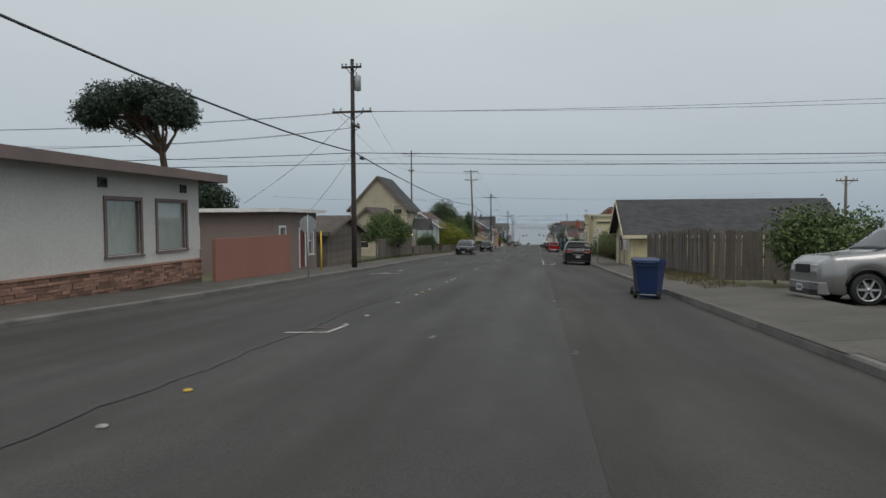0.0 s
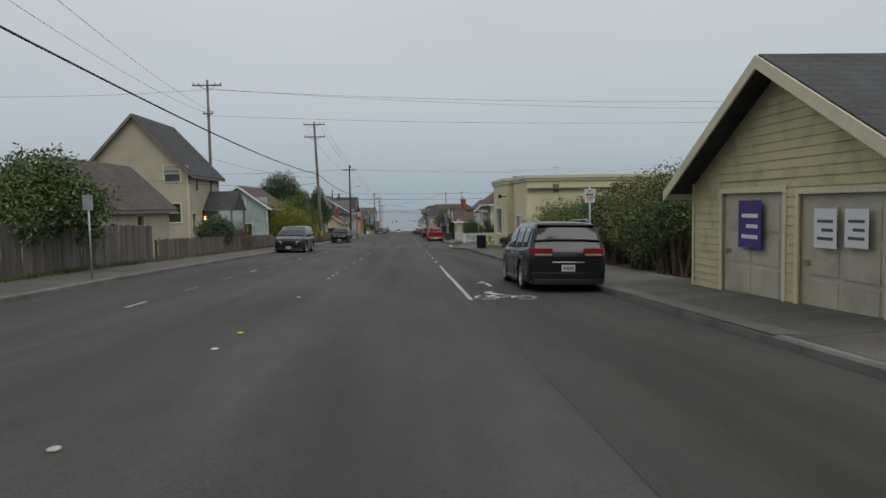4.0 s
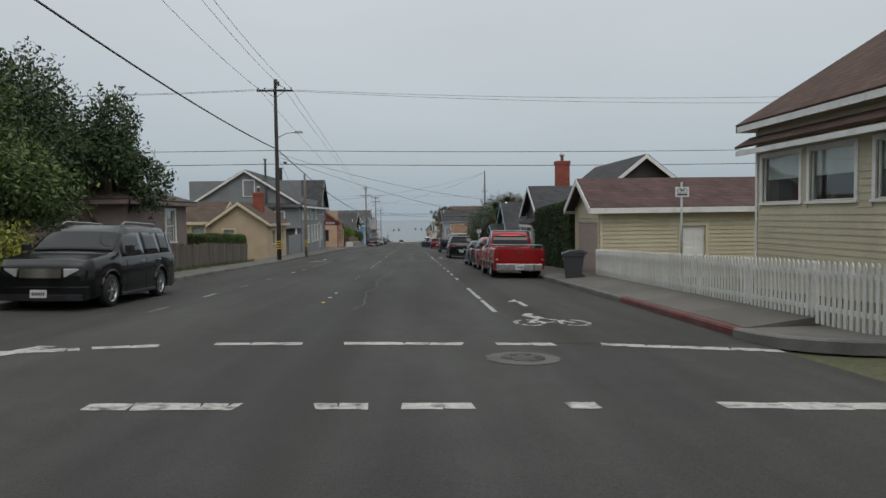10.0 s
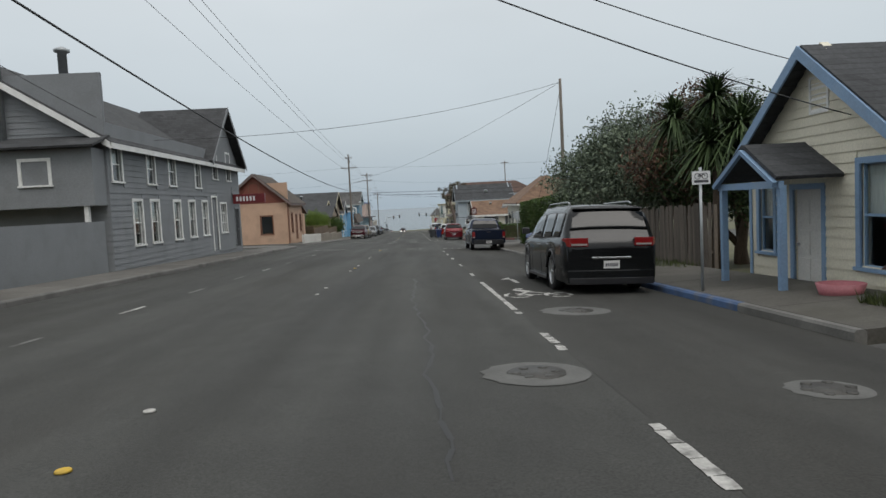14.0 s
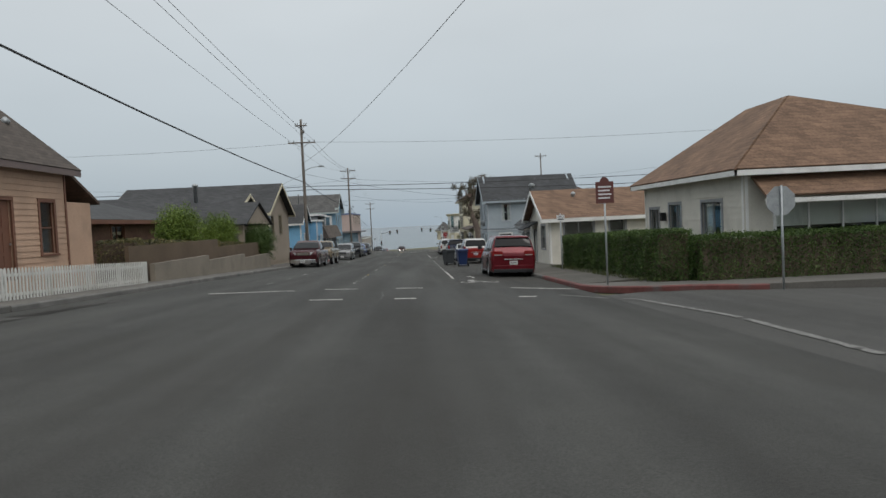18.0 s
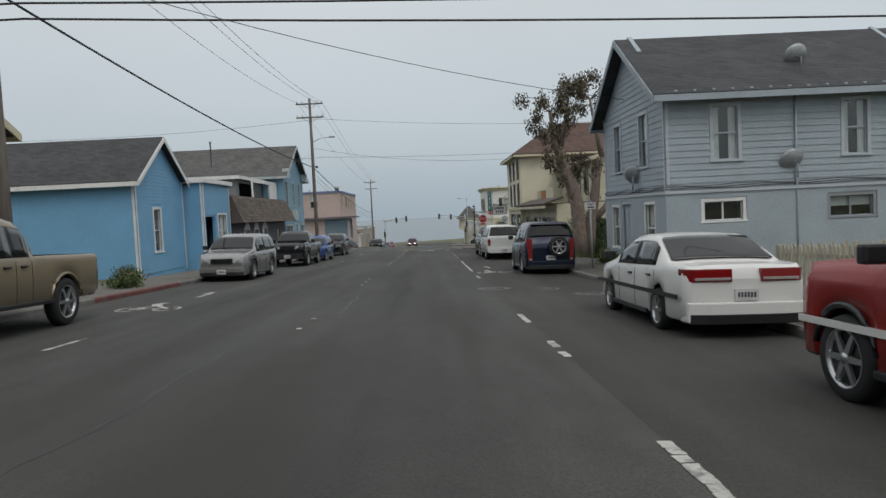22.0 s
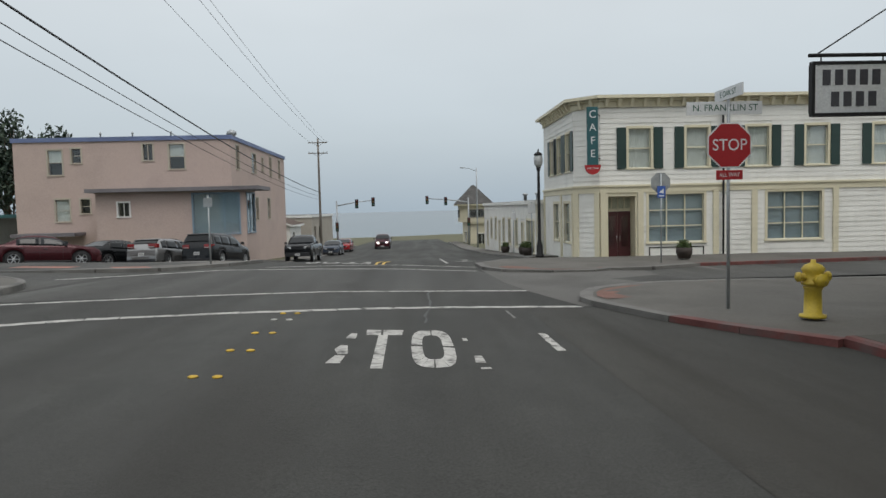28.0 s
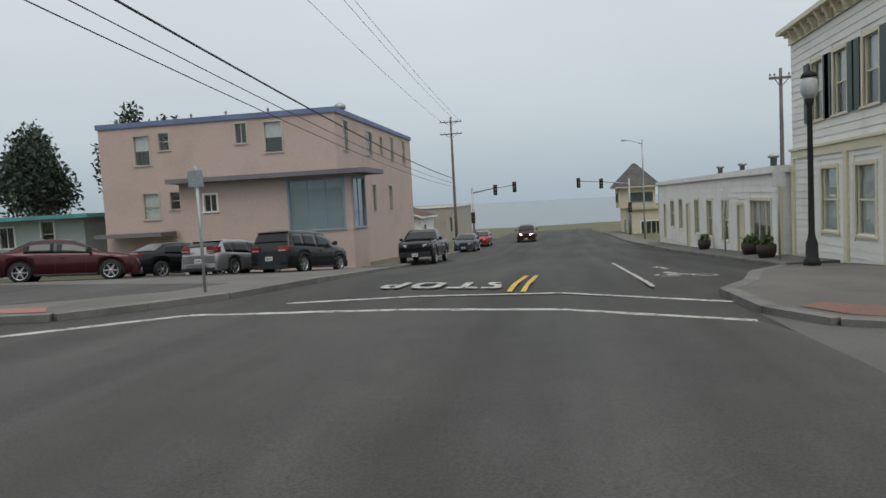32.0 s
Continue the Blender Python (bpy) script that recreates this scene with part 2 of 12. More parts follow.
# ---------- common materials ----------
def roofing(name, rgb, course=0.11, tab=0.30, rough=0.9):
    """Shingles: courses by height, tabs and granules by position."""
    m = surface(name, rgb, rough=rough, var=0.22, scale=0.9, fine=0.25, fscale=14.0, bump=0.0)
    n, k = m.node_tree.nodes, m.node_tree.links
    b = n["Principled BSDF"]
    old = b.inputs["Base Color"].links[0].from_socket
    geo = n.new("ShaderNodeNewGeometry")
    sep = n.new("ShaderNodeSeparateXYZ")
    k.new(geo.outputs["Position"], sep.inputs[0])
    d = n.new("ShaderNodeMath")
    d.operation = "DIVIDE"
    d.inputs[1].default_value = course
    k.new(sep.outputs["Z"], d.inputs[0])
    fr = n.new("ShaderNodeMath")
    fr.operation = "FRACT"
    k.new(d.outputs[0], fr.inputs[0])
    sm = n.new("ShaderNodeMapRange")
    sm.inputs["From Min"].default_value, sm.inputs["From Max"].default_value = 0.0, 0.25
    sm.inputs["To Min"].default_value, sm.inputs["To Max"].default_value = 0.72, 1.0
    k.new(fr.outputs[0], sm.inputs["Value"])
    fl = n.new("ShaderNodeMath")
    fl.operation = "FLOOR"
    k.new(d.outputs[0], fl.inputs[0])
    s = n.new("ShaderNodeMath")
    k.new(sep.outputs["X"], s.inputs[0])
    k.new(sep.outputs["Y"], s.inputs[1])
    sd = n.new("ShaderNodeMath")
    sd.operation = "DIVIDE"
    sd.inputs[1].default_value = tab
    k.new(s.outputs[0], sd.inputs[0])
    sa = n.new("ShaderNodeMath")
    sa.operation = "MULTIPLY_ADD"
    sa.inputs[1].default_value = 0.37
    k.new(fl.outputs[0], sa.inputs[0])
    k.new(sd.outputs[0], sa.inputs[2])
    sf = n.new("ShaderNodeMath")
    sf.operation = "FLOOR"
    k.new(sa.outputs[0], sf.inputs[0])
    cx = n.new("ShaderNodeCombineXYZ")
    k.new(sf.outputs[0], cx.inputs[0])
    k.new(fl.outputs[0], cx.inputs[1])
    wn_ = n.new("ShaderNodeTexWhiteNoise")
    k.new(cx.outputs[0], wn_.inputs["Vector"])
    wr = n.new("ShaderNodeMapRange")
    wr.inputs["To Min"].default_value, wr.inputs["To Max"].default_value = 0.8, 1.2
    k.new(wn_.outputs["Value"], wr.inputs["Value"])
    mu = n.new("ShaderNodeMath")
    mu.operation = "MULTIPLY"
    k.new(sm.outputs[0], mu.inputs[0])
    k.new(wr.outputs[0], mu.inputs[1])
    sc = n.new("ShaderNodeVectorMath")
    sc.operation = "SCALE"
    k.new(old, sc.inputs[0])
    k.new(mu.outputs[0], sc.inputs["Scale"])
    k.new(sc.outputs[0], b.inputs["Base Color"])
    bp = n.new("ShaderNodeBump")
    bp.inputs["Strength"].default_value, bp.inputs["Distance"].default_value = 0.6, 0.02
    k.new(mu.outputs[0], bp.inputs["Height"])
    k.new(bp.outputs[0], b.inputs["Normal"])
    return m


def clear_pane(name):
    """Real glazing: clear, with the gloss of glass."""
    m = bpy.data.materials.new(name)
    m.use_nodes = True
    n, k = m.node_tree.nodes, m.node_tree.links
    out = n["Material Output"]
    n.remove(n["Principled BSDF"])
    tr, gl, fr, mx = n.new("ShaderNodeBsdfTransparent"), n.new("ShaderNodeBsdfGlossy"), n.new("ShaderNodeLayerWeight"), n.new("ShaderNodeMixShader")
    tr.inputs[0].default_value = (0.88, 0.91, 0.91, 1)
    gl.inputs["Roughness"].default_value = 0.02
    fr.inputs["Blend"].default_value = 0.5
    pw, ad = n.new("ShaderNodeMath"), n.new("ShaderNodeMath")
    pw.operation, ad.operation = "POWER", "MULTIPLY_ADD"
    pw.inputs[1].default_value, ad.inputs[1].default_value, ad.inputs[2].default_value = 4.0, 0.75, 0.07
    k.new(fr.outputs["Facing"], pw.inputs[0])
    k.new(pw.outputs[0], ad.inputs[0])
    k.new(ad.outputs[0], mx.inputs[0])
    k.new(tr.outputs[0], mx.inputs[1])
    k.new(gl.outputs[0], mx.inputs[2])
    k.new(mx.outputs[0], out.inputs["Surface"])
    return m


PANE = clear_pane("window_glass")
# near-black colour that stands in for the shade of unlit rooms
ROOM_SHADE = surface("dim_room", (0.03, 0.032, 0.035), rough=0.9, var=0.4, scale=1.5, bump=0)
CURTAIN = surface("pale_curtain", (0.68, 0.68, 0.65), rough=0.9, var=0.12, scale=4, stretch=(6, 6, 0.4), fine=0.2, fscale=8, bump=0.3, bscale=8)
BLIND = surface("blue_grey_blind", (0.32, 0.38, 0.42), rough=0.8, var=0.1, scale=3, bump=0)
WHITE = surface("white_trim_paint", (0.74, 0.74, 0.72), rough=0.55, var=0.08, dirt=(0.35, 0.33, 0.29), dirt_amt=0.3, dirt_scale=2.5, bump=0.1)
CREAM = surface("cream_trim_paint", (0.60, 0.54, 0.38), rough=0.55, var=0.08, dirt=(0.3, 0.27, 0.2), dirt_amt=0.3, bump=0.1)
DARKTRIM = surface("dark_green_trim", (0.035, 0.05, 0.045), rough=0.5, bump=0.1)
BLACK = surface("black_rubber", (0.012, 0.012, 0.013), rough=0.75, var=0.3, bump=0.1)
BLACKGLOSS = surface("black_plastic", (0.015, 0.015, 0.017), rough=0.35, bump=0)
CHROME = surface("chrome", (0.75, 0.76, 0.78), rough=0.12, metal=1.0, var=0.05, bump=0)
ALLOY = surface("alloy_metal", (0.48, 0.49, 0.5), rough=0.3, metal=0.9, var=0.1, bump=0)
GALV = surface("galvanised_steel", (0.36, 0.38, 0.39), rough=0.5, metal=0.6, var=0.15, scale=6, bump=0)
BRICKRED = surface("red_brick", (0.26, 0.075, 0.05), rough=0.85, var=0.2, fine=0.25, fscale=10, rand=0.2, bump=0.3)
CONCRETE = surface("pavement_concrete", (0.118, 0.111, 0.099), rough=0.9, var=0.16, scale=0.6, fine=0.16, fscale=22, dirt=(0.075, 0.071, 0.062), dirt_amt=0.7, dirt_scale=0.8, bump=0.3, rand=0.1)
KERB = surface("kerb_concrete", (0.15, 0.145, 0.135), rough=0.9, var=0.25, scale=1.5, dirt=(0.07, 0.07, 0.065), dirt_amt=0.7, dirt_scale=1.2, bump=0.3, rand=0.1)
REDKERB = surface("red_kerb_paint", (0.135, 0.045, 0.04), rough=0.8, var=0.25, scale=3, dirt=(0.10, 0.094, 0.088), dirt_amt=0.8, dirt_scale=2.5, bump=0.3)
GREENKERB = surface("green_kerb_paint", (0.06, 0.10, 0.085), rough=0.8, var=0.25, scale=3, dirt=(0.16, 0.15, 0.14), dirt_amt=0.8, dirt_scale=2.5, bump=0.3)
BLUEKERB = surface("blue_kerb_paint", (0.06, 0.11, 0.22), rough=0.8, var=0.25, scale=3, dirt=(0.16, 0.15, 0.14), dirt_amt=0.7, dirt_scale=2.5, bump=0.3)
OLDWOOD = surface("weathered_boards", (0.135, 0.115, 0.095), rough=0.9, var=0.25, scale=0.5, fine=0.3, fscale=6, stretch=(5, 5, 0.5), bump=0.4, bscale=20, rand=0.25)
POLEWOOD = surface("pole_wood", (0.165, 0.145, 0.125), rough=0.9, var=0.2, scale=0.6, fine=0.3, fscale=9, stretch=(3, 3, 0.25), bump=0.4, bscale=25)
POLEDARK = surface("creosoted_pole_wood", (0.055, 0.045, 0.04), rough=0.9, var=0.3, scale=0.6, fine=0.3, fscale=9, stretch=(3, 3, 0.25), bump=0.4, bscale=25)
CABLE = surface("cable_sheath", (0.02, 0.021, 0.023), rough=0.6, bump=0)
WIRE = surface("bare_wire", (0.16, 0.165, 0.17), rough=0.5, metal=0.5, bump=0)
LINE = surface("worn_road_paint", (0.42, 0.41, 0.385), rough=0.8, var=0.18, scale=2.5, fine=0.25, fscale=25, dirt=(0.07, 0.069, 0.064), dirt_amt=1.0, dirt_scale=7.0, bump=0.2)
YELLOWLINE = surface("yellow_road_paint", (0.55, 0.36, 0.04), rough=0.7, var=0.15, dirt=(0.09, 0.088, 0.083), dirt_amt=0.6, dirt_scale=5, bump=0.2)
BARK = surface("bark", (0.11, 0.08, 0.06), rough=0.95, var=0.3, scale=2, stretch=(3, 3, 0.6), fine=0.3, fscale=14, bump=0.6, bscale=20)
LABELBAR = surface("dark_ink", (0.06, 0.06, 0.07), rough=0.6, bump=0)
SIGNWHITE = surface("white_sign_face", (0.66, 0.67, 0.67), rough=0.45, var=0.06, bump=0)
SIGNRED = surface("red_sign_face", (0.36, 0.02, 0.025), rough=0.4, var=0.06, bump=0)
STUCCO_BUMP = dict(rough=0.9, var=0.10, scale=0.5, fine=0.1, fscale=16, bump=0.5, bscale=45)


# ---------- houses ----------
def face_map(x0, x1, y0, y1, face):
    """Where a point u along a wall, z up and d outwards lies; and the wall's length."""
    if face == "S":
        return (lambda u, z, d: (x0 + u, y0 - d, z)), x1 - x0
    if face == "N":
        return (lambda u, z, d: (x0 + u, y1 + d, z)), x1 - x0
    if face == "W":
        return (lambda u, z, d: (x0 - d, y0 + u, z)), y1 - y0
    return (lambda u, z, d: (x1 + d, y0 + u, z)), y1 - y0


def pbox(bm, P, u0, u1, z0, z1, d0, d1, wedge=None):
    """A box on a wall; wedge: the outer depth of its upper edge."""
    dt = d1 if wedge is None else wedge
    v = [bm.verts.new(P(*q)) for q in ((u0, z0, d0), (u1, z0, d0), (u1, z0, d1), (u0, z0, d1), (u0, z1, d0), (u1, z1, d0), (u1, z1, dt), (u0, z1, dt))]
    fs = [bm.faces.new([v[i] for i in f]) for f in ((0, 3, 2, 1), (4, 5, 6, 7), (0, 1, 5, 4), (1, 2, 6, 5), (2, 3, 7, 6), (3, 0, 4, 7))]
    bmesh.ops.recalc_face_normals(bm, faces=fs)


def free_spans(a, b, z0, z1, holes):
    """The stretches of a..b that no hole reaching into z0..z1 covers."""
    spans = [(a, b)]
    for h in holes:
        if h[2] < z1 - 0.01 and h[3] > z0 + 0.01:
            nxt = []
            for s in spans:
                if h[1] <= s[0] or h[0] >= s[1]:
                    nxt.append(s)
                else:
                    nxt += [q for q in ((s[0], h[0]), (h[1], s[1])) if q[1] - q[0] > 0.03]
            spans = nxt
    return spans


def window(house, P, u, z, w, h, trim, style="hung", dress=None, tw=0.11, sill=True, name="window"):
    """A window set in its opening: casing, sash bars, panes, what hangs behind. u, z: its lower left corner."""
    bm = B()
    for q in ((u - tw, u, z - 0.02, z + h + tw), (u + w, u + w + tw, z - 0.02, z + h + tw), (u, u + w, z + h, z + h + tw)):
        pbox(bm, P, *q, -0.02, 0.045)
    if sill:
        pbox(bm, P, u - tw - 0.03, u + w + tw + 0.03, z - 0.08, z - 0.02, -0.02, 0.08)
    else:
        pbox(bm, P, u - tw, u + w + tw, z - 0.08, z - 0.02, -0.02, 0.045)
    casing = part(name, bm, trim, house)
    bm = B()
    s = 0.045
    cols, rows = {"hung": (1, 2), "slide": (2, 1), "fixed": (1, 1), "grid": (3, 3), "tri": (3, 1), "quad": (2, 2), "row": (4, 1)}[style]
    for i in range(cols + 1):
        c = u + w * i / cols
        pbox(bm, P, max(c - s / 2, u), min(c + s / 2, u + w), z, z + h, -0.10, -0.04)
    for j in range(rows + 1):
        c = z + h * j / rows
        pbox(bm, P, u, u + w, max(c - s / 2, z), min(c + s / 2, z + h), -0.095, -0.045)
    part("sash", bm, trim, casing)
    for i in range(cols):
        for j in range(rows):
            bm = B()
            pbox(bm, P, u + w * i / cols, u + w * (i + 1) / cols, z + h * j / rows, z + h * (j + 1) / rows, -0.075, -0.068)
            part("pane", bm, PANE, casing).visible_shadow = False
    bm = B()
    if dress == "half":
        pbox(bm, P, u, u + w, z + h * 0.5, z + h, -0.16, -0.15)
        part("curtain", bm, CURTAIN, casing)
        bm = B()
    elif dress == "drapes":
        pbox(bm, P, u, u + w * 0.3, z, z + h, -0.16, -0.14)
        pbox(bm, P, u + w * 0.7, u + w, z, z + h, -0.16, -0.14)
        part("curtain", bm, CURTAIN, casing)
        bm = B()
    if dress in ("full", "blind"):
        pbox(bm, P, u, u + w, z, z + h, -0.16, -0.15)
        part("curtain", bm, CURTAIN if dress == "full" else BLIND, casing)
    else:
        # no real wall: a dark sheet added as the shade indoors
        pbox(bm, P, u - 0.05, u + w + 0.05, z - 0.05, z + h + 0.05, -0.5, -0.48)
        part("room_wall", bm, ROOM_SHADE, casing)
    return casing


def door(house, P, u, z, w, h, trim, leaf, tw=0.11, glazed=False):
    bm = B()
    for q in ((u - tw, u, z, z + h + tw), (u + w, u + w + tw, z, z + h + tw), (u, u + w, z + h, z + h + tw)):
        pbox(bm, P, *q, -0.02, 0.045)
    frame_ = part("door", bm, trim, house)
    bm = B()
    pbox(bm, P, u, u + w, z + 0.02, z + h, -0.10, -0.055)
    for a in (0.1, 0.54):
        for b_ in (0.08, 0.36, 0.66):
            if not (glazed and b_ > 0.3):
                pbox(bm, P, u + w * a, u + w * (a + 0.36), z + h * b_, z + h * (b_ + 0.24), -0.055, -0.04)
    part("leaf", bm, leaf, frame_)
    if glazed:
        bm = B()
        pbox(bm, P, u + w * 0.14, u + w * 0.86, z + h * 0.36, z + h * 0.93, -0.053, -0.048)
        part("pane", bm, glassy_pane(), frame_)
    bm = B()
    pbox(bm, P, u + w * 0.88, u + w * 0.94, z + h * 0.44, z + h * 0.47, -0.055, 0.0)
    part("door_handle", bm, ALLOY, frame_)
    return frame_


def glassy_pane():
    if "dark_pane" not in MATS:
        MATS["dark_pane"] = glassy("dark_pane", (0.02, 0.023, 0.026))
    return MATS["dark_pane"]


def walls(house, ext, h, material, faces, board=0.0, boardmat=None, base=-1.2, gable=None, thick=0.16, corner=None, single=True):
    """Four walls with thickness and openings, and lap boards on the named faces.
    faces: face -> list of (u0, u1, z0, z1). gable: (axis, rise)."""
    x0, x1, y0, y1 = ext
    for face in "SNWE":
        P, L = face_map(*ext, face)
        holes = faces.get(face, [])
        t0 = thick if face in "WE" else 0.0      # side walls stop short of the end walls
        bm = B()
        cuts = sorted({base, h, *[z for q in holes for z in q[2:4]]})
        for a, b_ in zip(cuts, cuts[1:]):
            for s in free_spans(t0, L - t0, a, b_, holes):
                pbox(bm, P, s[0], s[1], a, b_, -thick, 0)
        if gable and ((gable[0] == "y") == (face in "SN")):
            v = [bm.verts.new(P(*q)) for q in ((0, h, 0), (L, h, 0), (L / 2, h + gable[1], 0), (0, h, -thick), (L, h, -thick), (L / 2, h + gable[1], -thick))]
            fs = [bm.faces.new([v[i] for i in f]) for f in ((0, 1, 2), (3, 5, 4), (1, 4, 5, 2), (0, 2, 5, 3))]
            bmesh.ops.recalc_face_normals(bm, faces=fs)
        part({"S": "wall_south", "N": "wall_north", "W": "wall_west", "E": "wall_east"}[face], bm, material, house)
        one = single and L <= 10.5 and face in "WE"
        if board and face in faces:
            top = h + (gable[1] if gable and ((gable[0] == "y") == (face in "SN")) else 0)
            z, joined = 0.12, B()
            pad = [(q[0] - 0.10, q[1] + 0.10, q[2] - 0.06, q[3] + 0.10) for q in holes]
            while z < top - 0.05:
                a, b_ = 0.0, L
                if z + board > h and top > h:
                    inset = (z + board - h) / (top - h) * L / 2
                    a, b_ = inset, L - inset
                if b_ - a > 0.2:
                    for s in free_spans(a, b_, z, min(z + board, top), pad):
                        bm = B() if one else joined
                        pbox(bm, P, s[0], s[1], z, min(z + board + 0.012, top), 0.0, 0.03, wedge=0.008)
                        if one:
                            part("siding_board", bm, boardmat or material, house)
                z += board
            if not one:
                part("siding", joined, boardmat or material, house)["kind"] = "stuff"
            else:
                joined.free()
        if corner:
            for u in (0, L - 0.1):
                bm = B()
                pbox(bm, P, u, u + 0.1, 0, h, 0.03, 0.05)
                part("corner_board", bm, corner, house)


def slab(bm, pts, thick):
    """A roof plane of given corners, thickened upwards along its normal."""
    a, b_, c = (Vector(p) for p in pts[:3])
    nrm = (b_ - a).cross(c - a).normalized()
    if nrm.z < 0:
        nrm = -nrm
    lo = [bm.verts.new(Vector(p)) for p in pts]
    hi = [bm.verts.new(Vector(p) + thick * nrm) for p in pts]
    fs = [bm.faces.new(lo), bm.faces.new(hi)]
    for i in range(len(pts)):
        j = (i + 1) % len(pts)
        fs.append(bm.faces.new((lo[i], lo[j], hi[j], hi[i])))
    bmesh.ops.recalc_face_normals(bm, faces=fs)


def gable_roof(house, ext, h, rise, axis, over, rake, mat_, trim, thick=0.1):
    """Two slopes, bargeboards along the rakes and fascias along the eaves."""
    x0, x1, y0, y1 = ext
    if axis == "y":
        half, a, b_ = (x1 - x0) / 2, y0 - rake, y1 + rake
        mid = (x0 + x1) / 2
        Q = lambda s, e, z: (mid + s, e, z)                                     # noqa: E731
    else:
        half, a, b_ = (y1 - y0) / 2, x0 - rake, x1 + rake
        mid = (y0 + y1) / 2
        Q = lambda s, e, z: (e, mid + s, z)                                     # noqa: E731
    k = rise / half
    zo = h - k * over
    for sgn in (-1, 1):
        bm = B()
        slab(bm, [Q(sgn * (half + over), a, zo + 0.02), Q(sgn * (half + over), b_, zo + 0.02), Q(0, b_, h + rise + 0.02), Q(0, a, h + rise + 0.02)], thick)
        part("roof", bm, mat_, house)
        bm = B()
        s0, s1 = sorted((sgn * (half + over), sgn * (half + over + 0.04)))
        pts = [Q(s0, a, zo - 0.12), Q(s1, a, zo - 0.12), Q(s1, b_, zo - 0.12), Q(s0, b_, zo - 0.12)]
        top = [(p[0], p[1], zo + 0.10) for p in pts]
        lo, hi = [bm.verts.new(p) for p in pts], [bm.verts.new(p) for p in top]
        fs = [bm.faces.new(lo), bm.faces.new(hi)] + [bm.faces.new((lo[i], lo[(i + 1) % 4], hi[(i + 1) % 4], hi[i])) for i in range(4)]
        bmesh.ops.recalc_face_normals(bm, faces=fs)
        part("gutter", bm, trim, house)
        for e, d in ((a, -0.04), (b_, 0.04)):
            bm = B()
            e0, e1 = e, e + d
            v = [bm.verts.new(Q(*q)) for q in ((sgn * (half + over), e0, zo - 0.14), (sgn * (half + over), e0, zo + 0.1), (0, e0, h + rise + 0.1), (0, e0, h + rise - 0.14),
                                             (sgn * (half + over), e1, zo - 0.14), (sgn * (half + over), e1, zo + 0.1), (0, e1, h + rise + 0.1), (0, e1, h + rise - 0.14))]
            fs = [bm.faces.new([v[i] for i in f]) for f in ((0, 1, 2, 3), (7, 6, 5, 4), (0, 4, 5, 1), (1, 5, 6, 2), (2, 6, 7, 3), (3, 7, 4, 0))]
            bmesh.ops.recalc_face_normals(bm, faces=fs)
            part("bargeboard", bm, trim, house)


def hip_roof(house, ext, h, rise, over, mat_, trim, ridge=None, thick=0.1):
    """A hipped roof; ridge: (x0, y0, x1, y1) of the ridge, else along the longer side."""
    x0, x1, y0, y1 = ext[0] - over, ext[1] + over, ext[2] - over, ext[3] + over
    if ridge is None:
        w = min(x1 - x0, y1 - y0) / 2
        ridge = (x0 + w, y0 + w, x1 - w, y1 - w)
    ra, rb = (ridge[0], ridge[1], h + rise), (ridge[2], ridge[3], h + rise)
    c = [(x0, y0, h), (x1, y0, h), (x1, y1, h), (x0, y1, h)]
    if abs(ridge[2] - ridge[0]) >= abs(ridge[3] - ridge[1]):
        planes = [(c[0], c[1], rb, ra), (c[1], c[2], rb), (c[2], c[3], ra, rb), (c[3], c[0], ra)]
    else:
        planes = [(c[0], c[1], ra), (c[1], c[2], rb, ra), (c[2], c[3], rb), (c[3], c[0], ra, rb)]
    for p in planes:
        bm = B()
        slab(bm, list(p), thick)
        part("roof", bm, mat_, house)
    for i in range(4):
        bm = B()
        a, b_ = c[i], c[(i + 1) % 4]
        box(bm, min(a[0], b_[0]) - 0.03, max(a[0], b_[0]) + 0.03, min(a[1], b_[1]) - 0.03, max(a[1], b_[1]) + 0.03, h - 0.14, h + 0.03)
        part("gutter", bm, trim, house)
    bm = B()
    box(bm, x0 + 0.05, x1 - 0.05, y0 + 0.05, y1 - 0.05, h - 0.03, h)
    part("soffit", bm, trim, house)


def flat_roof(house, ext, h, over, mat_, trim, fascia=0.25, thick=0.12):
    x0, x1, y0, y1 = ext[0] - over, ext[1] + over, ext[2] - over, ext[3] + over
    bm = B()
    box(bm, x0, x1, y0, y1, h, h + thick)
    part("roof", bm, mat_, house)
    for q in ((x0 - 0.05, x1 + 0.05, y0 - 0.05, y0), (x0 - 0.05, x1 + 0.05, y1, y1 + 0.05), (x0 - 0.05, x0, y0, y1), (x1, x1 + 0.05, y0, y1)):
        bm = B()
        box(bm, *q, h - fascia + thick, h + thick + 0.03)
        part("fascia", bm, trim, house)


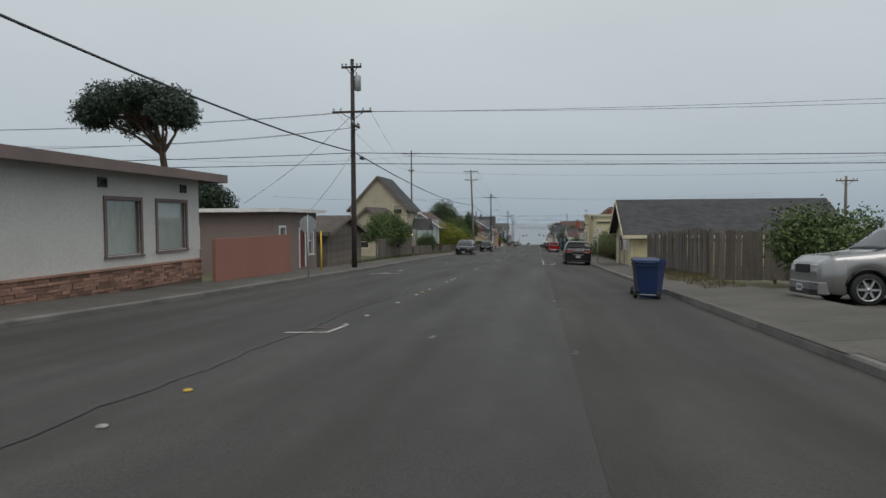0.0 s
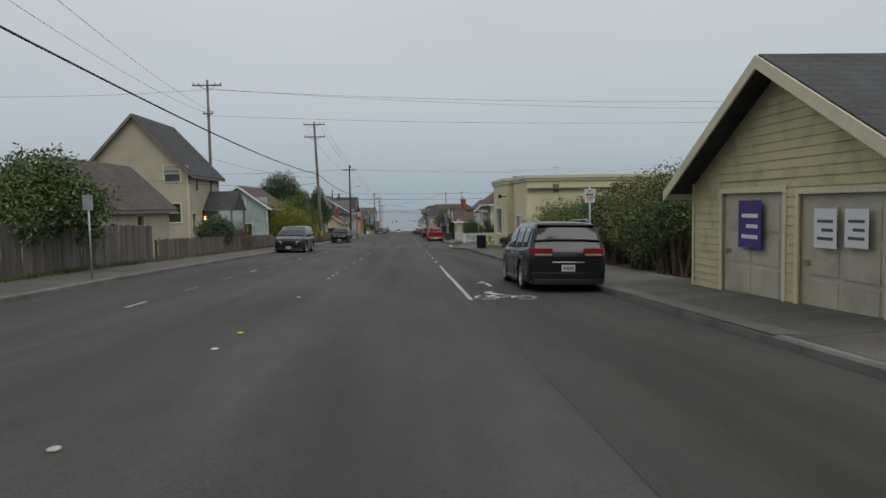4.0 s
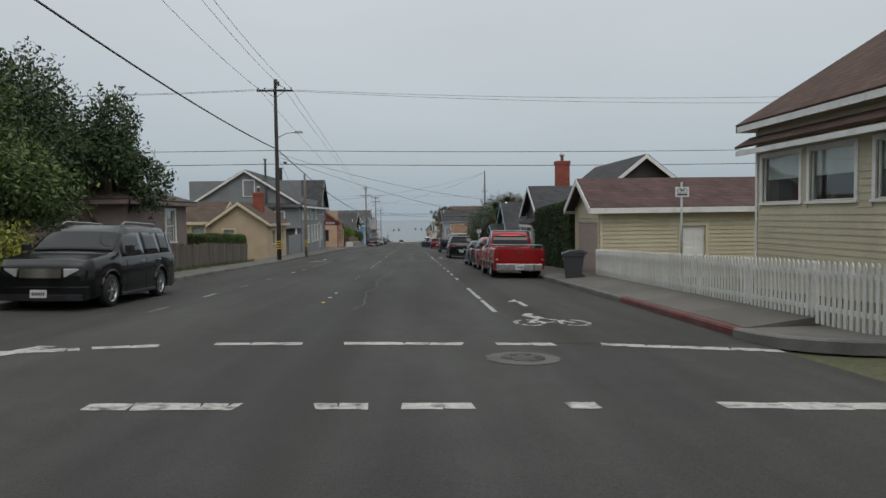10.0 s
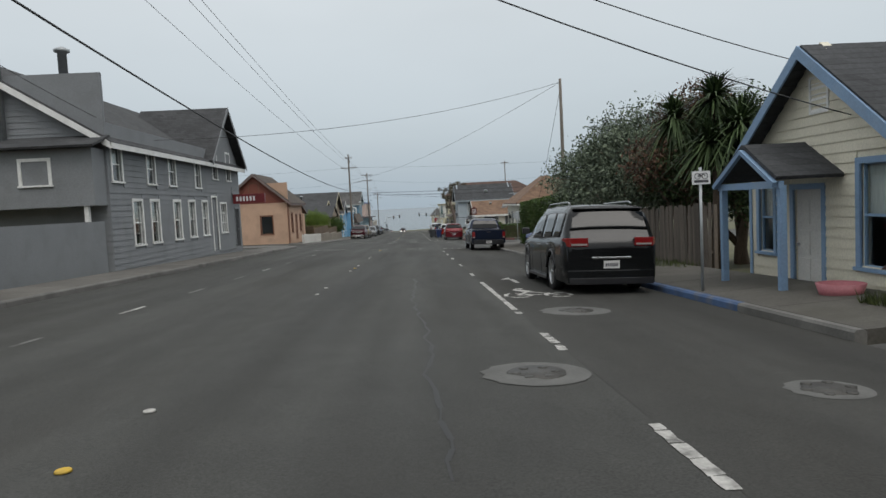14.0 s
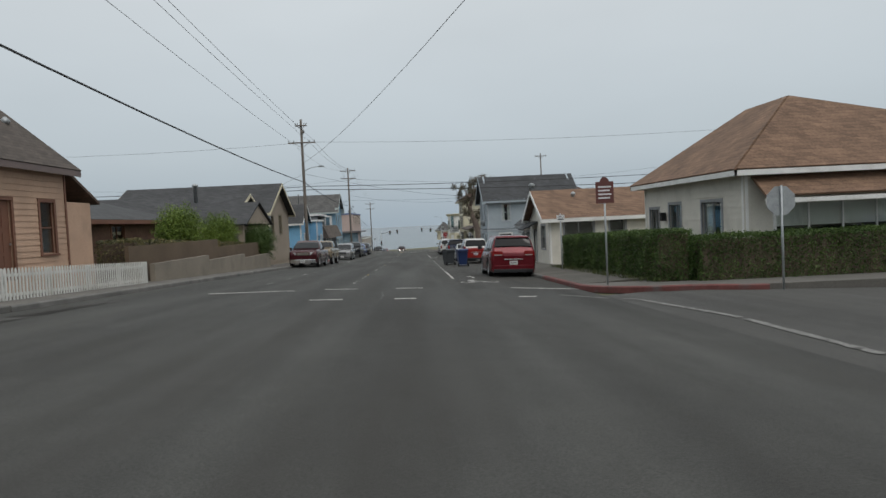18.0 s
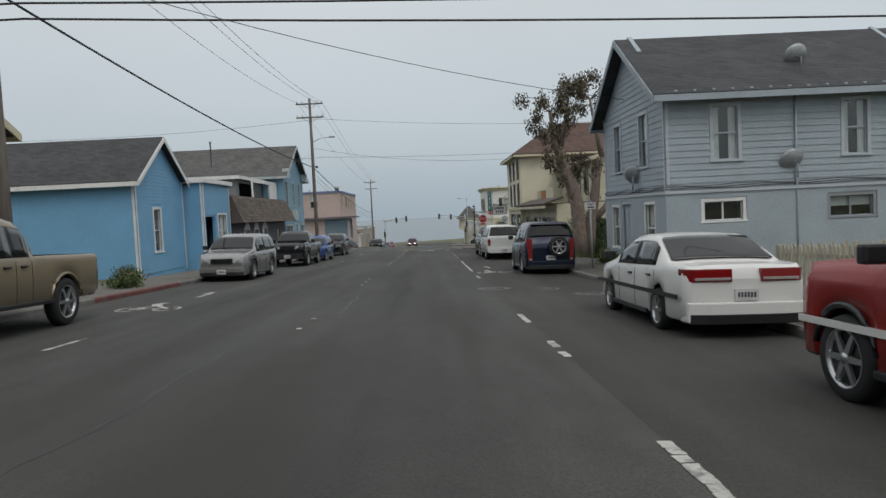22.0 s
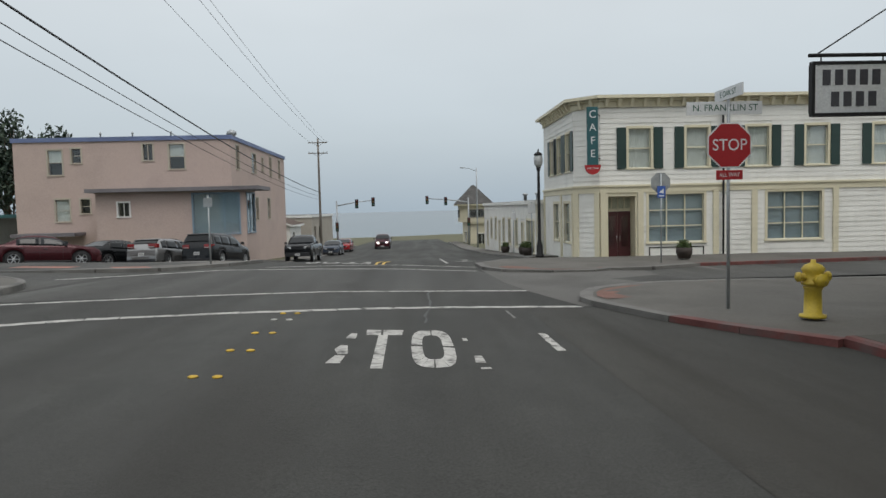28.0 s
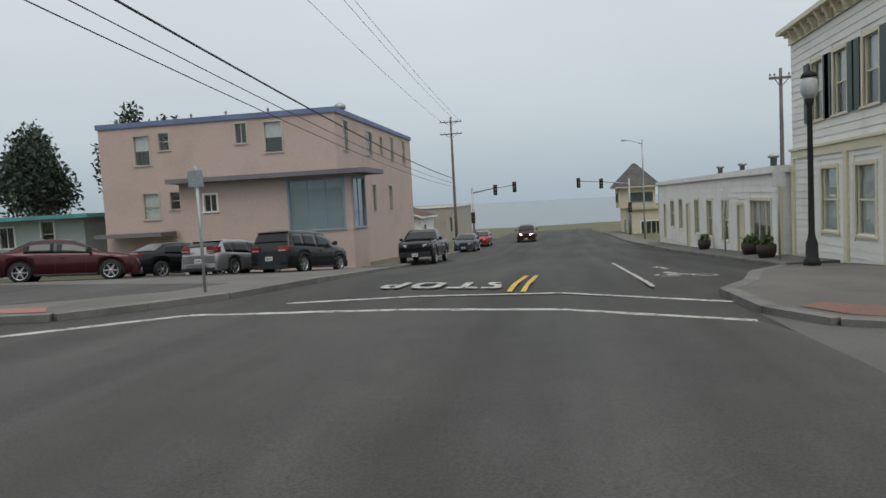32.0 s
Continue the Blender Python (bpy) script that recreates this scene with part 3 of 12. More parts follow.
def chimney(house, x, y, z0, z1, w, d, mat_, pot=True):
    """Courses of brick round a flue, with a corbelled head, as one closed shell."""
    bm = B()
    n = int((z1 - z0) / 0.075)
    rings = []
    for i in range(n):
        e = 0.05 if i >= n - 3 else 0.01 if i % 2 else 0.0
        for zz, q in ((0.0, e), (0.066, e), (0.067, -0.008), (0.075, -0.008)):
            a, b_ = w / 2 + q, d / 2 + q
            rings.append([bm.verts.new((x + sx * a, y + sy * b_, z0 + i * 0.075 + zz)) for sx, sy in ((-1, -1), (1, -1), (1, 1), (-1, 1))])
    for r0, r1 in zip(rings, rings[1:]):
        for k in range(4):
            bm.faces.new((r0[k], r0[(k + 1) % 4], r1[(k + 1) % 4], r1[k]))
    bm.faces.new(rings[-1])
    ob = part("chimney", bm, mat_, house)
    if pot:
        bm = B()
        lathe(bm, (x, y, z1), [(0.10, 0), (0.10, 0.3), (0.17, 0.32), (0.17, 0.36), (0.06, 0.48)], 10)
        part("flue_cowl", bm, GALV, ob)


def flue(house, x, y, z0, z1, r=0.09):
    bm = B()
    lathe(bm, (x, y, 0), [(r, z0), (r, z1), (r * 1.7, z1 + 0.02), (r * 1.7, z1 + 0.12), (r * 0.5, z1 + 0.22)], 10)
    part("flue_pipe", bm, GALV, house)


def vent(house, P, u, z, w, h, mat_, arch=False):
    bm = B()
    pbox(bm, P, u - 0.05, u, z, z + h, 0, 0.04)
    pbox(bm, P, u + w, u + w + 0.05, z, z + h, 0, 0.04)
    pbox(bm, P, u - 0.05, u + w + 0.05, z + h, z + h + 0.05, 0, 0.04)
    pbox(bm, P, u - 0.05, u + w + 0.05, z - 0.05, z, 0, 0.04)
    ob = part("wall_vent", bm, mat_, house)
    n = max(3, int(h / 0.09))
    for i in range(n):
        bm = B()
        pbox(bm, P, u, u + w, z + h * i / n, z + h * (i + 0.75) / n, 0.004, 0.035, wedge=0.008)
        part("slat", bm, mat_, ob)
    bm = B()
    pbox(bm, P, u, u + w, z, z + h, 0.0, 0.004)
    part("backing", bm, BLACKGLOSS, ob)

# ---------- vehicles ----------
def wheel_meshes():
    r, w = 0.35, 0.22
    bm = B()
    prof = [(0.235, -w / 2 + 0.01), (0.31, -w / 2), (0.34, -w / 2 + 0.03), (r, -w / 2 + 0.06), (r, w / 2 - 0.06), (0.34, w / 2 - 0.03), (0.31, w / 2), (0.235, w / 2 - 0.01)]
    n = 28
    rings = [[bm.verts.new((x, rr * math.cos(2 * math.pi * k / n), rr * math.sin(2 * math.pi * k / n))) for k in range(n)] for rr, x in prof]
    for r0, r1 in zip(rings, rings[1:]):
        for k in range(n):
            bm.faces.new((r0[k], r0[(k + 1) % n], r1[(k + 1) % n], r1[k])).smooth = True
    tyre = mesh_of(bm, "tyre", BLACK)
    bm = B()
    for s in (1,):
        ring = [[bm.verts.new((x, rr * math.cos(2 * math.pi * k / n), rr * math.sin(2 * math.pi * k / n))) for k in range(n)] for rr, x in ((0.24, 0.105), (0.225, 0.105), (0.215, 0.06), (0.215, -0.08))]
        for r0, r1 in zip(ring, ring[1:]):
            for k in range(n):
                bm.faces.new((r0[k], r0[(k + 1) % n], r1[(k + 1) % n], r1[k])).smooth = True
    for i in range(6):
        a = 2 * math.pi * i / 6
        vs = []
        for x in (0.07, 0.098):
            for rad, hw_ in ((0.045, 0.028), (0.222, 0.02)):
                for sg in (-1, 1):
                    vs.append(bm.verts.new((x, rad * math.cos(a) - sg * hw_ * math.sin(a), rad * math.sin(a) + sg * hw_ * math.cos(a))))
        for f in ((0, 1, 3, 2), (4, 6, 7, 5), (0, 4, 5, 1), (1, 5, 7, 3), (3, 7, 6, 2), (2, 6, 4, 0)):
            bm.faces.new([vs[k] for k in f])
    tube(bm, [(0.05, 0, 0), (0.105, 0, 0)], [0.055, 0.045], 12)
    bmesh.ops.recalc_face_normals(bm, faces=bm.faces[:])
    nf = len(bm.faces)
    tube(bm, [(-0.08, 0, 0), (0.055, 0, 0)], [0.222, 0.222], 20)
    bm.faces.ensure_lookup_table()
    for f in bm.faces[nf:]:
        f.material_index = 1
    rim = mesh_of(bm, "rim", ALLOY)
    rim.materials.append(BLACKGLOSS)
    bm = B()
    tube(bm, [(-0.08, 0, 0), (0.055, 0, 0)], [0.225, 0.225], 20)
    well = mesh_of(bm, "brake_disc", BLACKGLOSS)
    return tyre, rim, well


TYRE, RIM, DISC = wheel_meshes()
TINT = glassy("tinted_car_glass", (0.006, 0.007, 0.008))
CARGLASS = glassy("car_glass", (0.016, 0.019, 0.021))
TAIL = surface("red_tail_lens", (0.20, 0.008, 0.009), rough=0.15, var=0.1, bump=0, coat=0.5)
AMBER = surface("amber_lens", (0.55, 0.16, 0.02), rough=0.2, var=0.1, bump=0, coat=0.5)
HEAD = surface("clear_headlamp", (0.55, 0.57, 0.58), rough=0.08, metal=0.4, var=0.1, bump=0, coat=0.8)
HEADLIT = lamp_mat("lit_headlamp", (1.0, 0.96, 0.88), 6.0)
TAILLIT = lamp_mat("lit_brake_lamp", (1.0, 0.04, 0.02), 1.2)
REVERSE = surface("smoky_reversing_lens", (0.30, 0.27, 0.26), rough=0.15, bump=0, coat=0.5)
PLATE = surface("pale_number_plate", (0.55, 0.55, 0.54), rough=0.5, bump=0)

SHAPES = {
    "suv": [(0, .50, .48, .86), (.006, .56, .54, .91), (.016, .615, .60, .945), (.030, .70, .61, .965), (.062, .925, .615, .985), (.085, .965, .615, .99), (.13, .985, .615, 1), (.35, 1.0, .60, 1), (.55, .985, .59, 1), (.62, .93, .585, 1), (.74, .66, .58, .99), (.78, .63, .575, .985), (.94, .575, .53, .93), (.985, .50, .48, .84), (1, .40, .39, .78)],
    "van": [(0, .52, .50, .88), (.008, .60, .57, .94), (.022, .72, .58, .96), (.045, .93, .585, .99), (.10, .985, .59, 1), (.4, 1.0, .57, 1), (.60, .965, .56, 1), (.69, .86, .555, 1), (.83, .615, .55, .98), (.87, .585, .54, .97), (.96, .52, .49, .9), (.99, .45, .43, .82), (1, .38, .37, .76)],
    "sedan": [(0, .56, .55, .84), (.015, .66, .63, .92), (.03, .69, .65, .94), (.15, .705, .66, .98), (.30, .965, .655, 1), (.36, .99, .65, 1), (.45, 1.0, .645, 1), (.56, .97, .64, 1), (.73, .69, .63, .985), (.76, .67, .625, .98), (.94, .60, .56, .92), (.985, .52, .5, .84), (1, .42, .41, .78)],
    "hatch": [(0, .54, .52, .86), (.015, .62, .575, .93), (.05, .76, .60, .96), (.11, .92, .61, .985), (.17, .97, .615, 1), (.38, 1.0, .60, 1), (.55, .975, .585, 1), (.63, .90, .58, 1), (.79, .62, .57, .97), (.83, .595, .56, .96), (.95, .535, .50, .9), (.985, .47, .45, .82), (1, .39, .38, .76)],
    "pt": [(0, .52, .50, .86), (.015, .60, .57, .93), (.05, .74, .62, .96), (.12, .93, .63, .985), (.18, .98, .635, 1), (.36, 1.0, .625, 1), (.52, .98, .62, 1), (.58, .93, .62, 1), (.70, .70, .615, .95), (.73, .675, .60, .92), (.93, .60, .53, .80), (.985, .52, .46, .72), (1, .40, .38, .68)],
    "pickup": [(0, .60, .60, .97), (.012, .615, .61, .98), (.395, .615, .61, .98), (.40, .63, .60, .98), (.415, .80, .60, .99), (.44, .96, .60, .99), (.50, 1.0, .60, 1), (.60, .985, .595, 1), (.645, .93, .59, 1), (.735, .665, .585, .99), (.76, .65, .58, .99), (.96, .61, .56, .95), (.99, .56, .53, .90), (1, .45, .44, .86)],
    "crew": [(0, .60, .60, .97), (.012, .615, .61, .98), (.325, .615, .61, .98), (.33, .63, .60, .98), (.345, .80, .60, .99), (.375, .96, .60, .99), (.45, 1.0, .60, 1), (.60, .985, .595, 1), (.645, .93, .59, 1), (.735, .665, .585, .99), (.76, .65, .58, .99), (.96, .61, .56, .95), (.99, .56, .53, .90), (1, .45, .44, .86)],
    "cap": [(0, .60, .595, .97), (.012, .62, .60, .98), (.05, .93, .60, .98), (.075, .955, .60, .98), (.32, .955, .60, .98), (.33, .955, .60, .99), (.345, .965, .60, .99), (.375, .985, .60, .99), (.45, 1.0, .60, 1), (.60, .985, .595, 1), (.645, .93, .59, 1), (.735, .665, .585, .99), (.76, .65, .58, .99), (.96, .61, .56, .95), (.99, .56, .53, .90), (1, .45, .44, .86)],
}
# side glass and screens, as fractions of the length from the tail
SHAPES["single"] = [(0, .60, .60, .97), (.012, .62, .615, .98), (.47, .62, .615, .98), (.475, .635, .60, .98), (.485, .80, .60, .99), (.505, .955, .60, .99), (.54, 1.0, .60, 1), (.61, .99, .595, 1), (.645, .93, .59, 1), (.735, .675, .585, .99), (.76, .66, .58, .99), (.96, .63, .58, .97), (.99, .57, .54, .94), (1, .45, .44, .90)]
SHAPES["wagon"] = [(0, .52, .50, .94), (.008, .60, .585, .965), (.02, .66, .60, .975), (.045, .93, .61, .985), (.06, .965, .61, .99), (.12, .985, .61, 1), (.35, 1.0, .605, 1), (.58, .985, .60, 1), (.63, .93, .595, 1), (.72, .69, .59, .99), (.75, .67, .585, .985), (.95, .625, .57, .95), (.985, .54, .52, .90), (1, .42, .41, .86)]
GLASS = {
    "single": dict(side=[(.52, .70)], rear=(.487, .503), front=(.648, .73)),
    "wagon": dict(side=[(.07, .36), (.39, .67)], rear=(.021, .044), front=(.635, .715)),
    "suv": dict(side=[(.095, .225), (.24, .43), (.445, .685)], rear=(.031, .061), front=(.625, .735)),
    "van": dict(side=[(.07, .25), (.27, .47), (.495, .75)], rear=(.023, .044), front=(.69, .825)),
    "sedan": dict(side=[(.255, .44), (.46, .68)], rear=(.165, .295), front=(.565, .725)),
    "hatch": dict(side=[(.12, .20), (.225, .44), (.465, .72)], rear=(.055, .11), front=(.63, .785)),
    "pt": dict(side=[(.12, .22), (.24, .41), (.43, .655)], rear=(.052, .118), front=(.585, .695)),
    "pickup": dict(side=[(.43, .50), (.515, .70)], rear=(.418, .438), front=(.648, .73)),
    "crew": dict(side=[(.37, .50), (.52, .70)], rear=(.348, .372), front=(.648, .73)),
    "cap": dict(side=[(.085, .30), (.37, .50), (.52, .70)], rear=(.016, .048), front=(.648, .73)),
}


def car(shape, label, colour, at, L, W, H, wb, r=0.34, rz=0.0, category="car", lit=False, trim="black", taillamp=(0.36, 0.2), headlamp=(0.34, 0.16), rack=False, spare=False, lift=0.0, stripe=None, group="vehicles parked along the street", brake=False, lower=None, shell=None):
    """A road vehicle, nose towards +y: a lofted shell with arches, glazing, lamps, wheels."""
    x, y = at
    t = thing({"pickup": "pickup_truck", "crew": "pickup_truck", "single": "pickup_truck", "cap": "pickup_truck", "van": "minivan", "suv": "suv"}.get(shape, "car"), label, category, group=group)
    key = [(f * L - L / 2, zt * (H - lift) + lift, bl * (H - lift) + lift, hw * W / 2) for f, zt, bl, hw in SHAPES[shape]]
    ky = [q[0] for q in key]
    front_w, rear_w = wb / 2 + 0.06 * L * 0.35, wb / 2 - 0.06 * L * 0.35
    ws = (-rear_w, front_w)
    sill, ra = 0.22 + lift, r + 0.065

    def prm(yy):
        zt, bl, hw = (float(np.interp(yy, ky, [q[i] for q in key])) for i in (1, 2, 3))
        zs = sill + 0.06 * max(0.0, abs(yy) / (L / 2) - 0.85) / 0.15
        for c in ws:
            d = abs(yy - c)
            if d < ra:
                zs = max(zs, r + math.sqrt(ra * ra - d * d))
        return zt, bl, hw, min(zs, bl - 0.12)

    def section(yy):
        zt, bl, hw, zs = prm(yy)
        k = min(1.0, max(0.0, (zt - bl) / (0.36 * H)))
        rw = hw * (0.93 - 0.15 * k)
        return [(hw * 0.93, zs), (hw * 0.985, zs + 0.04), (hw, zs + (bl - zs) * 0.55), (hw * 0.985, bl - 0.05), (hw * 0.955, bl),
                (rw + 0.01, bl + (zt - bl) * (1 - 0.20 * k)), (rw * 0.90, zt - 0.022), (rw * 0.5, zt - 0.004), (0.0, zt)]
    ys = sorted({round(v, 3) for v in [*np.linspace(-L / 2, L / 2, 72), *ky, *[c + s * ra * q for c in ws for s in (-1, 1) for q in (1.001, 0.995, 0.97, 0.9, 0.8)]]})
    bm = B()
    bed = {"pickup": .385, "crew": .315, "single": .46}.get(shape)
    rows = []
    for yy in ys:
        s = section(yy)
        rows.append([bm.verts.new((-px, yy, pz)) for px, pz in s] + [bm.verts.new((px, yy, pz)) for px, pz in s[-2::-1]])
    n = len(rows[0])
    for i, (r0, r1) in enumerate(zip(rows, rows[1:])):
        mid = ((ys[i] + ys[i + 1]) / 2 + L / 2) / L
        for k in range(n - 1):
            if bed and mid < bed and mid > 0.02 and 5 <= k <= n - 7:
                continue
            bm.faces.new((r0[k], r0[k + 1], r1[k + 1], r1[k])).smooth = True
    bm.faces.new(rows[0][::-1])
    bm.faces.new(rows[-1])
    bmesh.ops.recalc_face_normals(bm, faces=bm.faces[:])
    body = part("body", bm, colour, t)
    if shell:
        body.data.materials.append(shell)
        for p in body.data.polygons:
            if p.center.z > H * 0.62 and p.center.y < -L / 2 + 0.33 * L:
                p.material_index = 1
    if bed:
        bm = B()
        yb, zb = -L / 2 + bed * L, 0.42 * H + lift * 0.5
        hw = W / 2 * 0.86
        top = key[1][1]
        for q in ((-hw, hw, -L / 2 + 0.05, yb, zb, zb + 0.03), (-hw - 0.03, -hw, -L / 2 + 0.05, yb, zb, top), (hw, hw + 0.03, -L / 2 + 0.05, yb, zb, top), (-hw, hw, yb, yb + 0.03, zb, top), (-hw, hw, -L / 2 + 0.04, -L / 2 + 0.07, zb, top)):
            box(bm, *q)
        part("load_bed", bm, BLACKGLOSS, t)
    # underside and arches
    bm = B()
    box(bm, -W / 2 * 0.80, W / 2 * 0.80, -L / 2 + 0.12, L / 2 - 0.15, sill + 0.01, min(key[0][2], key[-1][2]) - 0.02)
    for c in ws:
        box(bm, -W / 2 * 0.82, W / 2 * 0.82, c - ra - 0.02, c + ra + 0.02, sill + 0.08, r * 2 + 0.06)
    part("underbody", bm, BLACKGLOSS, t)

    def patch(fa, fb, ka, kb, ta, tb, off, nu=6, nv=4, mirror=False):
        """A pane laid on the shell between section points ka+ta and kb+tb over a stretch of the length."""
        bm = B()
        gridv = []
        for i in range(nu + 1):
            yy = -L / 2 + L * (fa + (fb - fa) * i / nu)
            s = section(yy)
            row = []
            for j in range(nv + 1):
                q = ka + ta + (kb + tb - ka - ta) * j / nv
                a = min(int(q), len(s) - 2)
                e = q - a
                px, pz = s[a][0] + (s[a + 1][0] - s[a][0]) * e, s[a][1] + (s[a + 1][1] - s[a][1]) * e
                row.append(bm.verts.new(((-1 if mirror else 1) * (px + off[0]), yy + off[1], pz + off[2])))
            gridv.append(row)
        for r0, r1 in zip(gridv, gridv[1:]):
            for k in range(nv):
                bm.faces.new((r0[k], r0[k + 1], r1[k + 1], r1[k])).smooth = True
        bmesh.ops.recalc_face_normals(bm, faces=bm.faces[:])
        bmesh.ops.solidify(bm, geom=bm.faces[:], thickness=0.004)
        return bm
    g = GLASS[shape]
    runs = [g["side"]] if shape != "cap" else [g["side"][:1], g["side"][1:]]
    for run in runs:
        for mir in (False, True):
            part("pillar_trim", patch(run[0][0] - 0.006, run[-1][1] + 0.006, 4, 5, 0.02, -0.04, (0.003, 0, 0.001), nu=18, mirror=mir), BLACKGLOSS, t)
    for fa, fb in g["side"]:
        for mir in (False, True):
            part("side_window", patch(fa, fb, 4, 5, 0.06, -0.08, (0.008, 0, 0.002), mirror=mir), TINT if fa < 0.4 else CARGLASS, t)

    def screen(fa, fb, off):
        bm = B()
        rows_ = []
        for i in range(9):
            yy = -L / 2 + L * (fa + (fb - fa) * i / 8)
            s = section(yy)
            half = [(s[5][0] - 0.05, s[5][1] + (s[6][1] - s[5][1]) * 0.45), s[6], s[7], s[8]]
            full = [(-a, b_) for a, b_ in half] + half[-2::-1]
            rows_.append([bm.verts.new((a, yy + off[1], b_ + off[2])) for a, b_ in full])
        for r0, r1 in zip(rows_, rows_[1:]):
            for k in range(len(r0) - 1):
                bm.faces.new((r0[k], r0[k + 1], r1[k + 1], r1[k])).smooth = True
        bmesh.ops.recalc_face_normals(bm, faces=bm.faces[:])
        bmesh.ops.solidify(bm, geom=bm.faces[:], thickness=0.004)
        return bm
    part("windscreen", screen(*g["front"], (0, 0.012, 0.010)), CARGLASS, t)
    if shape in ("pickup", "crew", "single"):
        f0 = {"pickup": 0.0, "crew": -0.068, "single": 0.0745}[shape]
        bm = B()
        rw_ = []
        for ff, zz, hw in ((0.4026, 0.66, 0.385), (0.415, 0.80, 0.36), (0.433, 0.915, 0.325)):
            yy, zz = -L / 2 + (ff + f0 - 0.007) * L, zz * (H - lift) + lift
            rw_.append([bm.verts.new((-hw * W, yy, zz)), bm.verts.new((hw * W, yy, zz)), bm.verts.new((hw * W, yy + 0.03, zz)), bm.verts.new((-hw * W, yy + 0.03, zz))])
        for r0, r1 in zip(rw_, rw_[1:]):
            for k in range(4):
                bm.faces.new((r0[k], r0[(k + 1) % 4], r1[(k + 1) % 4], r1[k]))
        bm.faces.new(rw_[0][::-1])
        bm.faces.new(rw_[-1])
        bmesh.ops.recalc_face_normals(bm, faces=bm.faces[:])
        part("rear_window", bm, TINT, t)
    else:
        part("rear_window", screen(*g["rear"], (0, -0.022, 0.014)), TINT, t)
    # bumpers, lamps, grille, plates
    bz0, bz1 = sill - 0.0, sill + 0.26
    truck = shape in ("pickup", "crew", "cap", "single")
    bmat = {"black": BLACKGLOSS if truck else colour, "chrome": CHROME if truck else colour, "body": colour}[trim]
    for nm, yy, sg in (("rear_bumper", -L / 2, -1), ("front_bumper", L / 2, 1)):
        hw = W / 2 * (0.93 if sg < 0 else 0.88)
        bm = B()
        a, b_ = sorted((yy - sg * 0.20, yy + sg * 0.06))
        prism(bm, [(-hw, yy - sg * 0.22), (-hw * 0.96, yy + sg * 0.0), (-hw * 0.6, yy + sg * 0.06), (hw * 0.6, yy + sg * 0.06), (hw * 0.96, yy + sg * 0.0), (hw, yy - sg * 0.22)], "z", bz0, bz1)
        bp = part(nm, bm, bmat, t, bevel=0.02)
        if not truck:
            bm = B()
            prism(bm, [(-hw * 0.97, yy - sg * 0.2), (-hw * 0.93, yy + sg * 0.012), (-hw * 0.6, yy + sg * 0.068), (hw * 0.6, yy + sg * 0.068), (hw * 0.93, yy + sg * 0.012), (hw * 0.97, yy - sg * 0.2)], "z", bz0 - 0.02, bz0 + 0.11)
            part("lower_valance", bm, BLACKGLOSS, bp, bevel=0.012)
    if trim == "chrome" and not truck:
        bm = B()
        box(bm, -W * 0.2, W * 0.2, -L / 2 - 0.02, -L / 2 + 0.06, bz1 + 0.21, bz1 + 0.25)
        part("chrome_strip", bm, CHROME, t, bevel=0.01)
    hl0, hl1 = key[-2][1] - 0.05 - headlamp[1], key[-2][1] - 0.05
    for sg in (-1, 1):
        x0_, x1_ = sorted((sg * W / 2 * 0.80, sg * (W / 2 * 0.80 - headlamp[0])))
        bm = B()
        prism(bm, [(x0_, L / 2 - 0.16), (x1_, L / 2 - 0.16), (x1_, L / 2 + (0.015 if sg < 0 else -0.07)), (x0_, L / 2 + (-0.07 if sg < 0 else 0.015))], "z", hl0, hl1)
        part("headlight", bm, HEADLIT if lit else HEAD, t, bevel=0.012)
        bm = B()
        zc = key[2][1] * 1.0 + (0.10 if shape in ("suv", "van") and taillamp[1] > 0.3 else 0.0)
        if truck:
            zc = key[0][1] - 0.10
        if shape == "sedan":
            zc -= 0.05
        zb_ = zc - taillamp[1]
        ln = 0.05 if truck else 0.09 if taillamp[1] > 0.3 else 0.26
        out = [(prm(-L / 2 + q)[2] * 0.972, -L / 2 + q) for q in (ln, ln * 0.6, ln * 0.3, 0.02)]
        hw0 = prm(-L / 2 + 0.012)[2] * 0.975
        plan = [(a + 0.012, b_) for a, b_ in out] + [(hw0 - 0.01, -L / 2 - 0.012), (hw0 - taillamp[0], -L / 2 - 0.022), (hw0 - taillamp[0], -L / 2 + 0.05), (hw0 - 0.10, -L / 2 + 0.06), (out[0][0] - 0.05, -L / 2 + ln)]
        prism(bm, [(sg * a, b_) for a, b_ in plan], "z", zb_, zc)
        tl = part("tail_light", bm, TAILLIT if brake else TAIL, t, bevel=0.012)
        bm = B()
        hb = min(taillamp[1] * 0.22, 0.06)
        x0_, x1_ = sorted((sg * (hw0 - 0.03), sg * (hw0 - taillamp[0] + 0.02)))
        box(bm, x0_, x1_, -L / 2 - 0.028, -L / 2 + 0.01, zb_ + 0.02, zb_ + 0.02 + hb)
        part("reversing_lens", bm, REVERSE, tl, bevel=0.006)
        bm = B()
        xm = sg * (W / 2 + 0.10)
        ym = -L / 2 + L * (g["front"][1] - 0.045)
        zm = key[6][2] + 0.06
        box(bm, xm - 0.10, xm + 0.08, ym - 0.05, ym + 0.06, zm, zm + 0.15)
        part("wing_mirror", bm, BLACKGLOSS if trim != "body" else colour, t, bevel=0.025)
